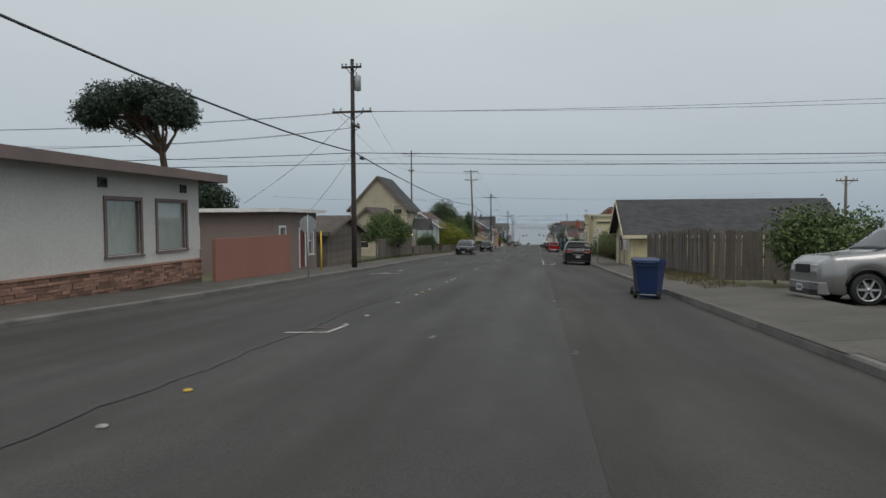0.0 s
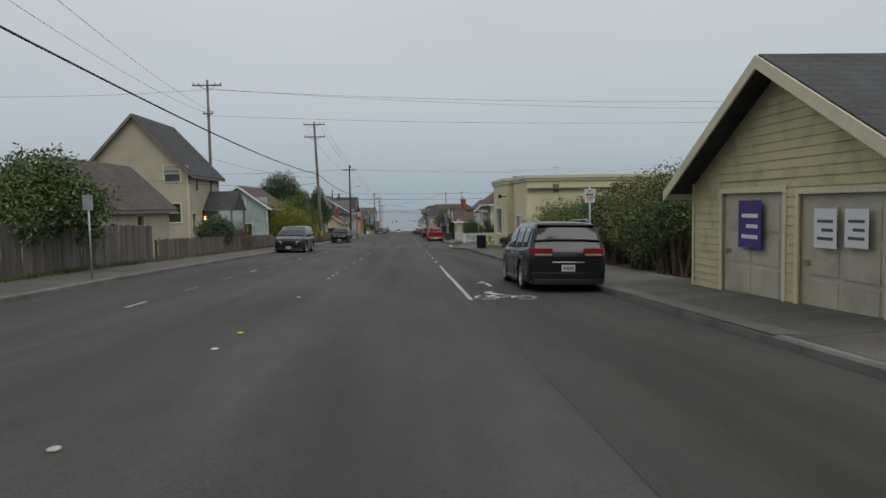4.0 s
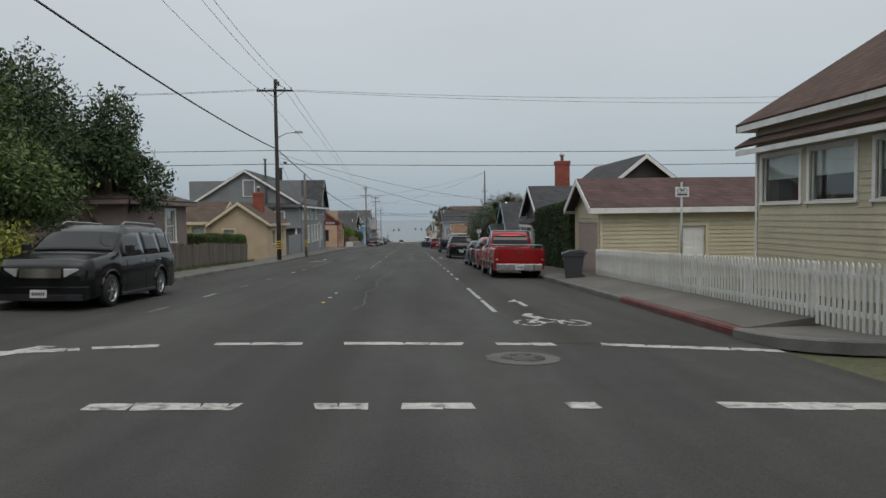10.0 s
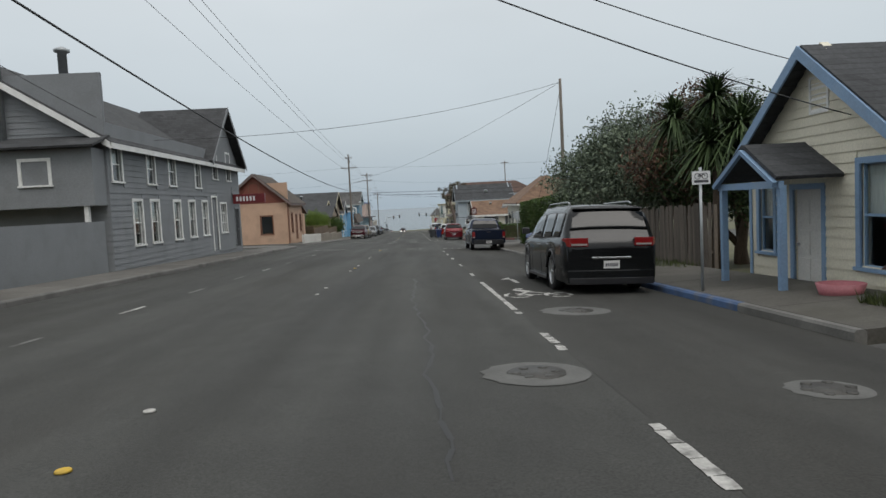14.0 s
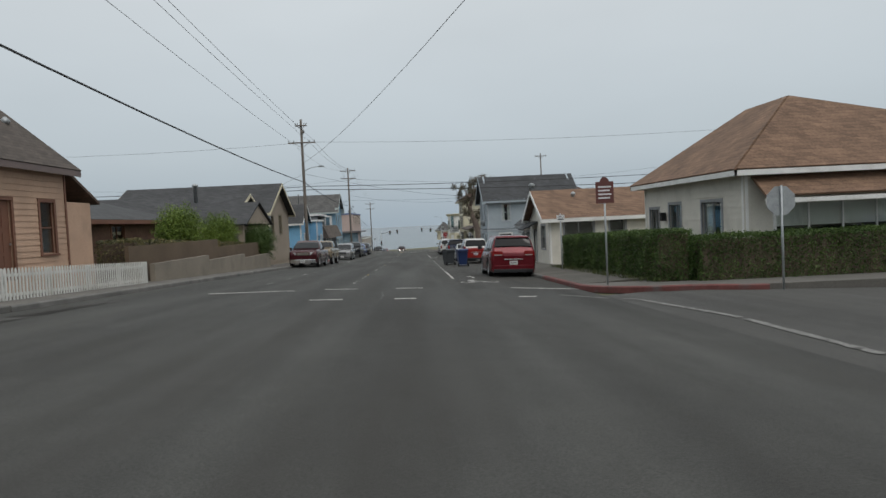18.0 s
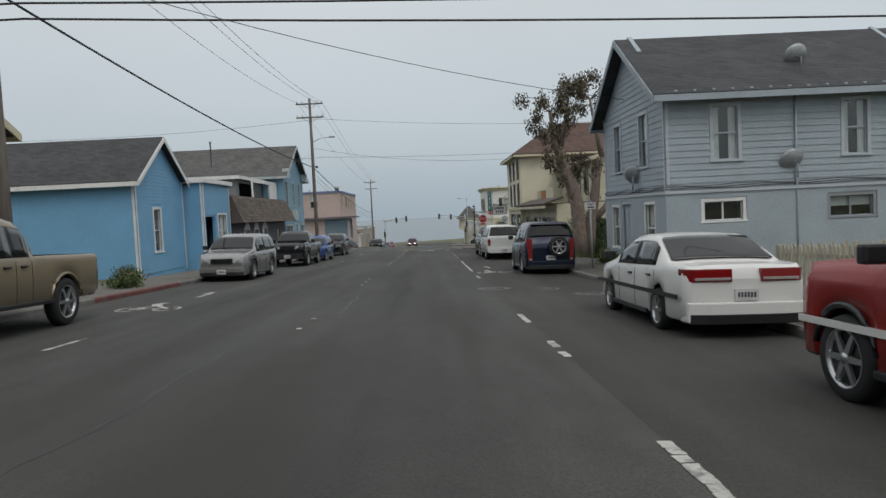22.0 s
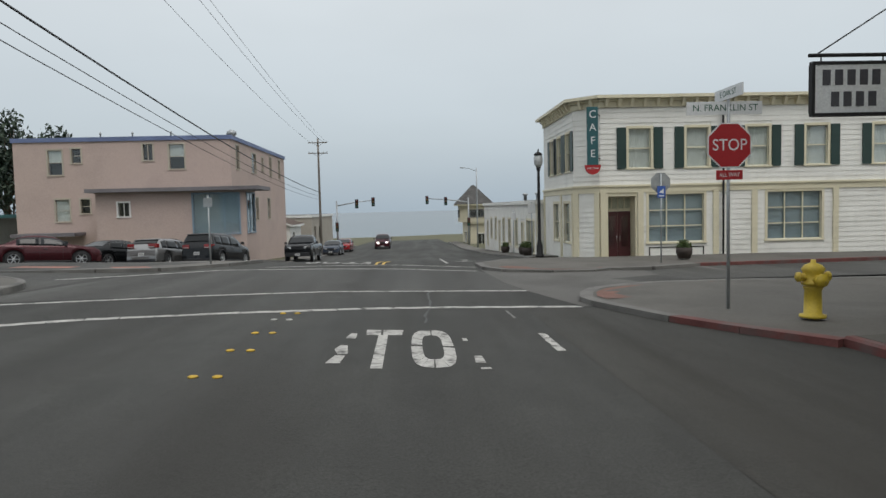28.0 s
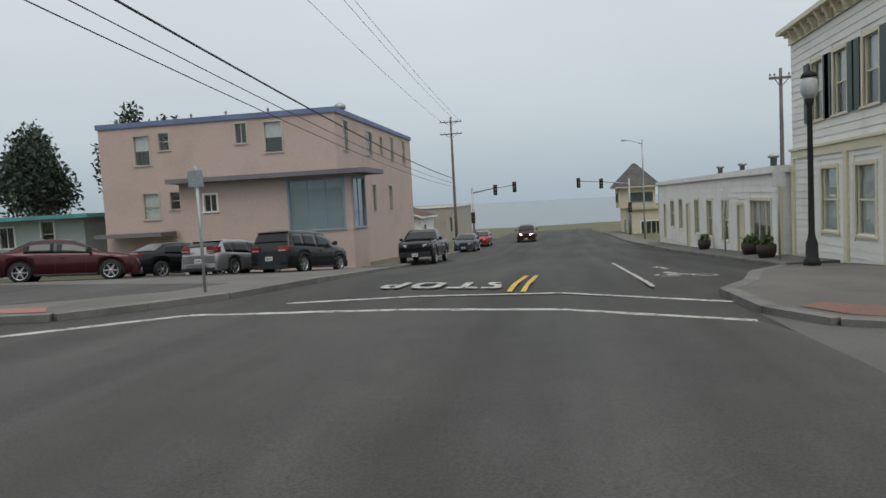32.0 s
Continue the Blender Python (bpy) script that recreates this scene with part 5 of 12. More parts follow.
def street_sign(label, at, plates, h, mat_post=None, r=0.03, rz=0.0, name="street_sign", z0=0.0, category="street sign"):
    """A steel post with plates facing -y. plates: (kind, z of the middle, w, h)."""
    x, y = at
    t = thing(name, label, category, (x, y, gz(x, y) + z0), rz)
    bm = B()
    cyl(bm, (0, 0), r, -0.3, h, 8)
    part("post", bm, mat_post or GALV, t)
    for kind, z, w, hh in plates:
        bm = B()
        if kind == "stop" or kind == "stopback":
            k = w / 2 / math.cos(math.pi / 8)
            poly = [(k * math.cos(math.pi / 8 + i * math.pi / 4), z + k * math.sin(math.pi / 8 + i * math.pi / 4)) for i in range(8)]
            prism(bm, poly, "y", -r - 0.014, -r - 0.010) if kind == "stop" else prism(bm, poly, "y", r + 0.004, r + 0.008)
            p = part("plate", bm, SIGNWHITE if kind == "stop" else GALV, t)
            if kind == "stop":
                bm = B()
                prism(bm, [(a * 0.94, z + (b - z) * 0.94) for a, b in poly], "y", -r - 0.018, -r - 0.014)
                part("red_field", bm, SIGNRED, p)
                words("STOP", w * 0.36, SIGNWHITE, p, pose(0, -r - 0.019, z, 90, 0, 0), 0.001, squeeze=0.92)
        else:
            box(bm, -w / 2, w / 2, -r - 0.012, -r - 0.006, z - hh / 2, z + hh / 2)
            face = {"allway": SIGNRED, "brown": paint("brown_sign_face", (0.11, 0.035, 0.03), bump=0), "blue": paint("blue_sign_face", (0.04, 0.10, 0.35), bump=0), "back": GALV, "pale": SIGNWHITE}.get(kind, SIGNWHITE)
            p = part("plate", bm, face, t, bevel=0.002)
            F = -r - 0.0135
            if kind == "allway":
                words("ALL WAY", hh * 0.62, SIGNWHITE, p, pose(0, F, z, 90, 0, 0), 0.001, squeeze=0.85)
            elif kind == "bike":
                bm = B()
                for cx in (-w * 0.2, w * 0.2):
                    for i in range(14):
                        a0, a1 = 2 * math.pi * i / 14, 2 * math.pi * (i + 1) / 14
                        tube(bm, [(cx + w * .15 * math.cos(a0), F, z + hh * .12 + w * .15 * math.sin(a0)), (cx + w * .15 * math.cos(a1), F, z + hh * .12 + w * .15 * math.sin(a1))], 0.007, 4)
                for a, b in (((-.2, .12), (-.08, .30)), ((-.08, .30), (.13, .30)), ((.13, .30), (.2, .12)), ((-.2, .12), (0, .12)), ((0, .12), (.13, .30)), ((0, .12), (-.08, .30))):
                    tube(bm, [(a[0] * w, F, z + a[1] * hh), (b[0] * w, F, z + b[1] * hh)], 0.007, 4)
                box(bm, -w * .38, w * .38, F - 0.001, F + 0.001, z - hh * .36, z - hh * .18)
                part("bicycle_symbol", bm, LABELBAR, p)
            elif kind == "bars":
                bm = B()
                for i in range(4):
                    box(bm, -w * .36, w * .36 * (1 - 0.15 * (i % 2)), F - 0.001, F + 0.001, z + hh * (0.28 - 0.18 * i), z + hh * (0.36 - 0.18 * i))
                part("unread_lines", bm, paint("red_ink", (0.35, 0.03, 0.03), bump=0), p)
            elif kind == "brown":
                bm = B()
                for i in range(4):
                    box(bm, -w * .36, w * .36 * (1 - 0.2 * (i % 2)), F - 0.001, F + 0.001, z + hh * (0.22 - 0.17 * i), z + hh * (0.29 - 0.17 * i))
                part("unread_lines", bm, SIGNWHITE, p)
                bm = B()
                prism(bm, [(w * .25 * math.cos(i * math.pi / 8), z + hh / 2 + w * .25 * math.sin(i * math.pi / 8)) for i in range(9)], "y", F + 0.0015, F + 0.0075)
                part("arched_top", bm, face, p)
            elif kind == "blue":
                bm = B()
                prism(bm, [(-w * .3, z - hh * .05), (w * .3, z + hh * .05 - hh * .2), (w * .25, z + hh * .28)], "y", F - 0.001, F + 0.001)
                box(bm, -w * .3, w * .3, F - 0.001, F + 0.001, z - hh * .38, z - hh * .28)
                part("white_symbol", bm, SIGNWHITE, p)
    return t


def hydrant(at, z0=0.15):
    x, y = at
    t = thing("fire_hydrant", "yellow cast-iron fire hydrant on the pavement corner", "fire hydrant", (x, y, gz(x, y) + z0), group="yellow fire hydrants")
    m = paint("yellow_hydrant_paint", (0.55, 0.40, 0.035), rough=0.5, bump=0.1, dirt=(0.3, 0.2, 0.05), dirt_amt=0.4)
    bm = B()
    lathe(bm, (0, 0, 0), [(0.19, 0), (0.19, 0.04), (0.13, 0.05), (0.12, 0.42), (0.14, 0.44), (0.14, 0.47), (0.13, 0.50)], 16)
    part("barrel", bm, m, t)
    bm = B()
    lathe(bm, (0, 0, 0.5), [(0.17, 0), (0.17, 0.04), (0.14, 0.06), (0.15, 0.20), (0.17, 0.24), (0.12, 0.30), (0.04, 0.33), (0.035, 0.38)], 16)
    part("bonnet", bm, m, t)
    for ang, z, r in ((0, 0.62, 0.06), (180, 0.62, 0.06), (270, 0.58, 0.08)):
        bm = B()
        c, s = math.cos(radians(ang)), math.sin(radians(ang))
        tube(bm, [(0.1 * c, 0.1 * s, z), (0.2 * c, 0.2 * s, z)], r, 10)
        tube(bm, [(0.2 * c, 0.2 * s, z), (0.25 * c, 0.25 * s, z)], r * 1.25, 8)
        part("outlet_cap", bm, m, t)
    return t

# ---------- ground, road, pavements ----------
def road_surface(name, rgb, oil, seed=0.0):
    """Worn asphalt: lengthwise wheel tracks, broad patches, oil stains, stone grain."""
    m = bpy.data.materials.new(name)
    m.use_nodes = True
    n, k = m.node_tree.nodes, m.node_tree.links
    b = n["Principled BSDF"]
    geo = n.new("ShaderNodeNewGeometry")

    def noise(stretch, scale, detail, lo, hi, f0=0.3, f1=0.7):
        mp, t, r = n.new("ShaderNodeMapping"), n.new("ShaderNodeTexNoise"), n.new("ShaderNodeMapRange")
        mp.inputs["Scale"].default_value = stretch
        mp.inputs["Location"].default_value = (seed, seed, 0)
        t.inputs["Scale"].default_value, t.inputs["Detail"].default_value = scale, detail
        r.inputs["From Min"].default_value, r.inputs["From Max"].default_value = f0, f1
        r.inputs["To Min"].default_value, r.inputs["To Max"].default_value = lo, hi
        k.new(geo.outputs["Position"], mp.inputs[0])
        k.new(mp.outputs[0], t.inputs["Vector"])
        k.new(t.outputs[0], r.inputs["Value"])
        return t.outputs[0], r.outputs[0]

    def times(a, c):
        x = n.new("ShaderNodeMath")
        x.operation = "MULTIPLY"
        k.new(a, x.inputs[0])
        k.new(c, x.inputs[1])
        return x.outputs[0]
    track = noise((1, 0.018, 1), 0.95, 2.0, 0.80, 1.20)[1]
    patch = noise((1, 0.3, 1), 0.35, 5.0, 0.80, 1.18)[1]
    blotch = noise((1, 0.6, 1), 2.6, 5.0, 0.90, 1.10)[1]
    grain = noise((1, 1, 1), 55.0, 3.0, 0.70, 1.30)[1]
    col = n.new("ShaderNodeVectorMath")
    col.operation = "SCALE"
    col.inputs[0].default_value = rgb
    k.new(times(times(track, patch), times(blotch, grain)), col.inputs["Scale"])
    stain = noise((1, 0.12, 1), 0.8, 5.0, 0.0, 0.7, 0.52, 0.74)[1]
    mx = n.new("ShaderNodeMix")
    mx.data_type = "RGBA"
    mx.inputs["B"].default_value = (*oil, 1)
    k.new(stain, mx.inputs[0])
    k.new(col.outputs[0], mx.inputs["A"])
    k.new(mx.outputs["Result"], b.inputs["Base Color"])
    k.new(noise((1, 0.05, 1), 1.2, 3.0, 0.74, 0.92)[1], b.inputs["Roughness"])
    b.inputs["Specular IOR Level"].default_value = 0.35
    bp = n.new("ShaderNodeBump")
    bp.inputs["Strength"].default_value, bp.inputs["Distance"].default_value = 0.5, 0.01
    k.new(noise((1, 1, 1), 120.0, 2.0, 0, 1)[0], bp.inputs["Height"])
    k.new(bp.outputs[0], b.inputs["Normal"])
    return m


ASPHALT = road_surface("asphalt", (0.0475, 0.0475, 0.0435), (0.031, 0.029, 0.025))
ASPHALT_OLD = road_surface("old_side_asphalt", (0.064, 0.063, 0.059), (0.04, 0.038, 0.034), 7.0)
PATCH = surface("pale_manhole_collar", (0.105, 0.104, 0.098), rough=0.9, var=0.2, scale=3, bump=0.3)
IRON = surface("cast_iron_cover", (0.085, 0.082, 0.076), rough=0.6, metal=0.6, var=0.2, scale=5, bump=0.6, bscale=80)
TAR = surface("crack_sealant", (0.018, 0.018, 0.018), rough=0.6, bump=0)
GRASSGROUND = surface("dry_lot_ground", (0.105, 0.10, 0.055), rough=0.95, var=0.3, scale=0.5, fine=0.3, fscale=14, dirt=(0.05, 0.07, 0.025), dirt_amt=0.8, dirt_scale=0.7, bump=0.6, bscale=30)
SEA = surface("grey_sea", (0.10, 0.13, 0.15), rough=0.25, var=0.12, scale=0.01, fine=0.05, fscale=0.2, bump=0.4, bscale=0.4)

# side streets and alleys
H0, H1, M0, M1, F0, F1 = 95.5, 107.5, 196.0, 209.0, 309.0, 321.0
PARKASPHALT = road_surface("stained_parking_asphalt", (0.0425, 0.0415, 0.037), (0.026, 0.024, 0.02), 3.0)
ALLEYS = [("alley_one", KR, 60, 148.6, 153.8), ("alley_two", KR, 60, 255.6, 260.6)]
YS = [-70 + 5 * i for i in range(103)]


def strip(bm, x0, x1, ya, yb, dz, step=4.0, xstep=6.0):
    """A sheet laid dz over the street's sheet."""
    ny, nx = max(1, int((yb - ya) / step)), max(1, int((x1 - x0) / xstep))
    g = [[bm.verts.new((x0 + (x1 - x0) * i / nx, ya + (yb - ya) * j / ny, gz(x0 + (x1 - x0) * i / nx, ya + (yb - ya) * j / ny) + dz)) for i in range(nx + 1)] for j in range(ny + 1)]
    for j in range(ny):
        for i in range(nx):
            bm.faces.new((g[j][i], g[j][i + 1], g[j + 1][i + 1], g[j + 1][i]))


# the whole ground, out to the cliff, and the sea beyond
bm = B()
xs = [-1500, -400, -120, -60, -30, -20, -16, -12, -8.5, -4, 0, 4.5, 5.75, 7, 9.5, 12, 14, 22, 40, 90, 300, 1500]
g_ = [[bm.verts.new((xx, yy, gz(xx, yy) - 0.07)) for xx in xs] for yy in [-400, -150] + YS + [470, 520, 560]]
for r0, r1 in zip(g_, g_[1:]):
    for i in range(len(xs) - 1):
        bm.faces.new((r0[i], r0[i + 1], r1[i + 1], r1[i]))
solid("ground", bm, GRASSGROUND, "dry grass and bare earth of the house lots", "ground", kind="structure")
bm = B()
box(bm, -4500, 4500, 540, 4600, gz(0, 560) - 14, gz(0, 560) - 9)
solid("sea", bm, SEA, "pale grey sea under low cloud", "sea", kind="structure")

bm = B()
strip(bm, KL, KR, -70, 440, 0.0, xstep=1.7)
solid("road", bm, ASPHALT, "worn grey asphalt street", "road", kind="structure")
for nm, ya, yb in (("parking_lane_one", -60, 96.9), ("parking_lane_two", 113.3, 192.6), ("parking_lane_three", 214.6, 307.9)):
    bm = B()
    strip(bm, 0.98, KR, ya, yb, 0.0035)
    solid(nm, bm, PARKASPHALT, "darker stained asphalt along the parked cars", "road", kind="structure")
CROSS = [("road_cross_harrison", H0, H1), ("road_cross_mcpherson", M0, M1), ("road_cross_franklin", F0, F1)]
for nm, a, b_ in CROSS:
    bm = B()
    for q0, q1 in ((-130, -16), (-16, -8.5), (-8.5, KL), (KR, 7.0), (7.0, 12.0), (12.0, 130)):
        strip(bm, min(q0, q1), max(q0, q1), a - 2.0, b_ + 2.0, -0.004)
    solid(nm, bm, ASPHALT_OLD, "asphalt side street crossing the main street", "road", kind="structure")
for nm, x0, x1, a, b_ in ALLEYS:
    bm = B()
    for q0, q1 in ((x0, 7.0), (7.0, 12.0), (12.0, x1)):
        strip(bm, q0, q1, a, b_, -0.006)
    solid(nm, bm, ASPHALT_OLD, "narrow asphalt alley between the houses", "alley", kind="structure")


# pavement slabs and kerb stones, piece by piece
def pavement(name, x0, x1, ya, yb, label, length=2.3, mat_=None, lip=0.14, kerb_side=None, kerbmat=None, paints=()):
    t = thing(name, label, "pavement", ((x0 + x1) / 2, ya, gz((x0 + x1) / 2, ya)), kind="structure")
    inv = t.matrix_world.inverted()
    n = max(1, round((yb - ya) / length))
    for i in range(n):
        a, b_ = ya + (yb - ya) * i / n + 0.008, ya + (yb - ya) * (i + 1) / n - 0.008
        bm = B()
        v = [bm.verts.new(inv @ Vector((px, py, gz(px, py) + dz))) for dz in (-0.1, lip) for px, py in ((x0, a), (x1, a), (x1, b_), (x0, b_))]
        for f in ((0, 3, 2, 1), (4, 5, 6, 7), (0, 1, 5, 4), (1, 2, 6, 5), (2, 3, 7, 6), (3, 0, 4, 7)):
            bm.faces.new([v[k] for k in f])
        part("paving_slab", bm, mat_ or CONCRETE, t)
    if kerb_side is not None:
        k0, k1 = (x1, x1 + 0.16) if kerb_side > 0 else (x0 - 0.16, x0)
        n = max(1, round((yb - ya) / 3.0))
        for i in range(n):
            a, b_ = ya + (yb - ya) * i / n + 0.005, ya + (yb - ya) * (i + 1) / n - 0.005
            mid = (a + b_) / 2
            m = next((mm for p0, p1, mm in paints if p0 <= mid <= p1), kerbmat or KERB)
            bm = B()
            e = 0.03
            prof = [(k0, -0.1), (k1, -0.1), (k1, lip - e), (k1 - e, lip + 0.004), (k0 + e, lip + 0.004), (k0, lip - e)]
            lo = [bm.verts.new(inv @ Vector((px, a, gz(px, a) + pz))) for px, pz in prof]
            hi = [bm.verts.new(inv @ Vector((px, b_, gz(px, b_) + pz))) for px, pz in prof]
            fs = [bm.faces.new(lo), bm.faces.new(hi)] + [bm.faces.new((lo[k], lo[(k + 1) % 6], hi[(k + 1) % 6], hi[k])) for k in range(6)]
            bmesh.ops.recalc_face_normals(bm, faces=fs)
            part("kerb_stone", bm, m, t)
    return t


def sheet(name, pts, dz, mat_, label, category, kind="structure", th=0.0):
    """A flat shape on the ground from an outline of (x, y)."""
    bm = B()
    lo = [bm.verts.new((px, py, gz(px, py) + dz)) for px, py in pts]
    bm.faces.new(lo)
    if th:
        hi = [bm.verts.new((px, py, gz(px, py) - 0.1)) for px, py in pts]
        for i in range(len(pts)):
            j = (i + 1) % len(pts)
            bm.faces.new((lo[i], lo[j], hi[j], hi[i]))
    bmesh.ops.recalc_face_normals(bm, faces=bm.faces[:])
    if sum(f.normal.z * f.calc_area() for f in bm.faces) < 0:
        bmesh.ops.reverse_faces(bm, faces=bm.faces[:])
    return solid(name, bm, mat_, label, category, kind=kind)


def corner_pad(name, cx, cy, r, a0, a1, x_far, y_far, label, mat_=None, kerbmat=None, dome=True):
    """A pavement corner with a curved kerb of radius r round (cx, cy)."""
    arc = [(cx + r * math.cos(radians(a0 + (a1 - a0) * i / 10)), cy + r * math.sin(radians(a0 + (a1 - a0) * i / 10))) for i in range(11)]
    ob = sheet(name, arc + [(x_far, arc[-1][1]), (x_far, y_far), (arc[0][0], y_far)], 0.14, mat_ or CONCRETE, label, "pavement", th=0.2)
    bm = B()
    for (ax, ay), (bx, by) in zip(arc, arc[1:]):
        v = []
        for px, py in ((ax, ay), (bx, by)):
            ux, uy = (px - cx) / r, (py - cy) / r
            for o, dz in ((0.16, -0.05), (0.16, 0.12), (0.12, 0.146), (0.0, 0.146)):
                v.append(bm.verts.new((px + ux * o, py + uy * o, gz(px, py) + dz)))
        for k in range(3):
            bm.faces.new((v[k], v[k + 1], v[k + 5], v[k + 4]))
    bmesh.ops.recalc_face_normals(bm, faces=bm.faces[:])
    me = mesh_of(bm, "kerb", kerbmat or KERB)
    k = new("kerb", me)
    k.parent = ob
    return ob


# ---------- road markings ----------
marks = thing("road_markings", "worn white road paint on the asphalt", "road marking", (0, 0, 0), kind="structure")


bm = B()
lathe(bm, (0, 0, 0), [(0.055, 0), (0.05, 0.012), (0.03, 0.018)], 10)
DOT_W = mesh_of(bm, "road_stud", LINE)
bm = B()
lathe(bm, (0, 0, 0), [(0.055, 0), (0.05, 0.012), (0.03, 0.018)], 10)
DOT_Y = mesh_of(bm, "road_stud", YELLOWLINE)


def studs(x, ys_, yellow=lambda i: False):
    for i, yy in enumerate(ys_):
        piece("road_stud", DOT_Y if yellow(i) else DOT_W, marks, (x, yy, gz(x, yy) + 0.004))


def bike_mark(x, y):
    """Cyclist on a bicycle and an arrow, as painted in the bicycle lane."""
    bm = B()

    def quad(pts):
        f = bm.faces.new([bm.verts.new((px, py, gz(px, py) + 0.006)) for px, py in pts])
        f.normal_update()
        if f.normal.z < 0:
            f.normal_flip()

    def ring(cx, cy, rx, ry):
        for i in range(16):
            if i % 5 == 4:
                continue
            a0, a1 = 2 * math.pi * i / 16, 2 * math.pi * (i + 0.94) / 16
            quad([(cx + rx * math.cos(a0), cy + ry * math.sin(a0)), (cx + rx * math.cos(a1), cy + ry * math.sin(a1)), (cx + rx * .70 * math.cos(a1), cy + ry * .8 * math.sin(a1)), (cx + rx * .70 * math.cos(a0), cy + ry * .8 * math.sin(a0))])

    def bar(a, b_, w=0.1):
        (ax, ay), (bx, by) = a, b_
        L_ = math.hypot(bx - ax, by - ay)
        nx, ny = -(by - ay) / L_ * w / 2, (bx - ax) / L_ * w / 2
        quad([(ax - nx, ay - ny), (bx - nx, by - ny), (bx + nx, by + ny), (ax + nx, ay + ny)])
    ring(x - 0.42, y, 0.31, 0.48)
    ring(x + 0.45, y, 0.31, 0.48)
    bar((x - 0.42, y), (x - 0.08, y + 0.8))
    bar((x - 0.08, y + 0.8), (x + 0.45, y))
    bar((x - 0.42, y), (x + 0.10, y + 0.1))
    bar((x - 0.08, y + 0.8), (x - 0.28, y + 1.25), 0.24)
    bar((x - 0.28, y + 1.25), (x - 0.14, y + 1.6), 0.18)
    part("bicycle_symbol", bm, LINE, marks)
    yy = y + 3.2
    x += 0.06
    bm = B()
    bar((x, yy), (x, yy + 1.25), 0.12)
    quad([(x - 0.3, yy + 1.15), (x - 0.02, yy + 1.15), (x, yy + 1.85)])
    part("lane_arrow", bm, LINE, marks)


def manhole(x, y, r=0.75, cover=0.33):
    bm = B()
    rim = [(x + r * (1 + 0.06 * math.sin(3 * k)) * math.cos(2 * math.pi * k / 24), y + r * math.sin(2 * math.pi * k / 24)) for k in range(24)]
    vs = [bm.verts.new((px, py, gz(px, py) + 0.007)) for px, py in rim]
    bm.faces.new(vs)
    ob = solid("manhole", bm, PATCH, "iron manhole cover in a pale concrete collar", "manhole", "manholes in the street")
    bm = B()
    cyl(bm, (x, y), cover, gz(x, y) - 0.02, gz(x, y) + 0.016, 20)
    for k in range(6):
        a = k * math.pi / 3
        cyl(bm, (x + 0.2 * math.cos(a), y + 0.2 * math.sin(a)), 0.05, gz(x, y), gz(x, y) + 0.022, 8)
    part("cover", bm, IRON, ob)


def crack(x, y, ln, seed):
    rng = random.Random(seed)
    yy, xx = y, x
    pts = []
    while yy < y + ln:
        pts.append((xx, yy))
        yy += rng.uniform(0.2, 0.5)
        xx += rng.uniform(-.07, .07)
    bm = B()
    for (ax, ay), (bx, by) in zip(pts, pts[1:]):
        w = rng.uniform(0.008, 0.03)
        vs = [bm.verts.new((px, py, gz(px, py) + 0.003)) for px, py in ((ax - w, ay), (ax + w, ay), (bx + w, by), (bx - w, by))]
        bm.faces.new(vs)
    part("road_crack", bm, TAR, marks)

# ---------- pavements and markings ----------
DIRTCON = surface("grimy_concrete", (0.085, 0.079, 0.068), rough=0.92, var=0.25, scale=0.6, fine=0.25, fscale=22, dirt=(0.055, 0.052, 0.04), dirt_amt=0.8, dirt_scale=0.9, bump=0.35, rand=0.1)
pavement("pavement_left_one", -12.1, KL - 0.16, -60, 96, "grimy concrete pavement with a worn kerb", mat_=DIRTCON, kerb_side=1)
pavement("pavement_left_two", -11.4, KL - 0.16, 107, 197, "grey concrete pavement with a worn kerb", kerb_side=1)
pavement("pavement_left_three", -12.2, KL - 0.16, 208, 310, "grey concrete pavement with a worn kerb", kerb_side=1, paints=[(258, 265, REDKERB), (299, 306, REDKERB)])
pavement("pavement_left_four", -11.6, KL - 0.16, 342, 400, "grey concrete pavement below the crossing", kerb_side=1)
pavement("pavement_right_one", 4.66, 6.9, -60, 92, "grimy concrete pavement with a worn kerb", mat_=DIRTCON, kerb_side=-1, paints=[(69, 92, GREENKERB)])
pavement("pavement_right_two", 4.66, 6.2, 114, 148.4, "grey concrete pavement with a worn kerb", kerb_side=-1, paints=[(114, 121, REDKERB)])
pavement("pavement_right_three", 4.66, 6.8, 154, 193, "grimy concrete pavement with a worn kerb", mat_=DIRTCON, kerb_side=-1, paints=[(157, 164, BLUEKERB)])
pavement("pavement_right_four", 4.66, 6.8, 214, 255.4, "grimy concrete pavement with a worn kerb", mat_=DIRTCON, kerb_side=-1, paints=[(211, 219, REDKERB)])
pavement("pavement_right_five", 4.66, 6.8, 261.4, 304, "grimy concrete pavement with a worn kerb", mat_=DIRTCON, kerb_side=-1, paints=[(299, 306, REDKERB)])
pavement("pavement_right_six", 4.66, 5.9, 327.5, 400, "grey concrete pavement below the crossing", kerb_side=-1)
corner_pad("pavement_corner_two", 8.0, 114, 3.4, 180, 270, 22, 114, "curved pavement corner by the picket fence")
corner_pad("pavement_corner_three", 8.6, 193, 4.0, 180, 90, 20, 193, "curved pavement corner by the hedge")
corner_pad("pavement_corner_four", 8.6, 214, 4.0, 180, 270, 24, 214, "curved pavement corner with a red kerb", kerbmat=REDKERB)
corner_pad("pavement_corner_seven", -13.2, 96, 3.4, 0, 90, -30, 96, "curved pavement corner with a red kerb", kerbmat=REDKERB)
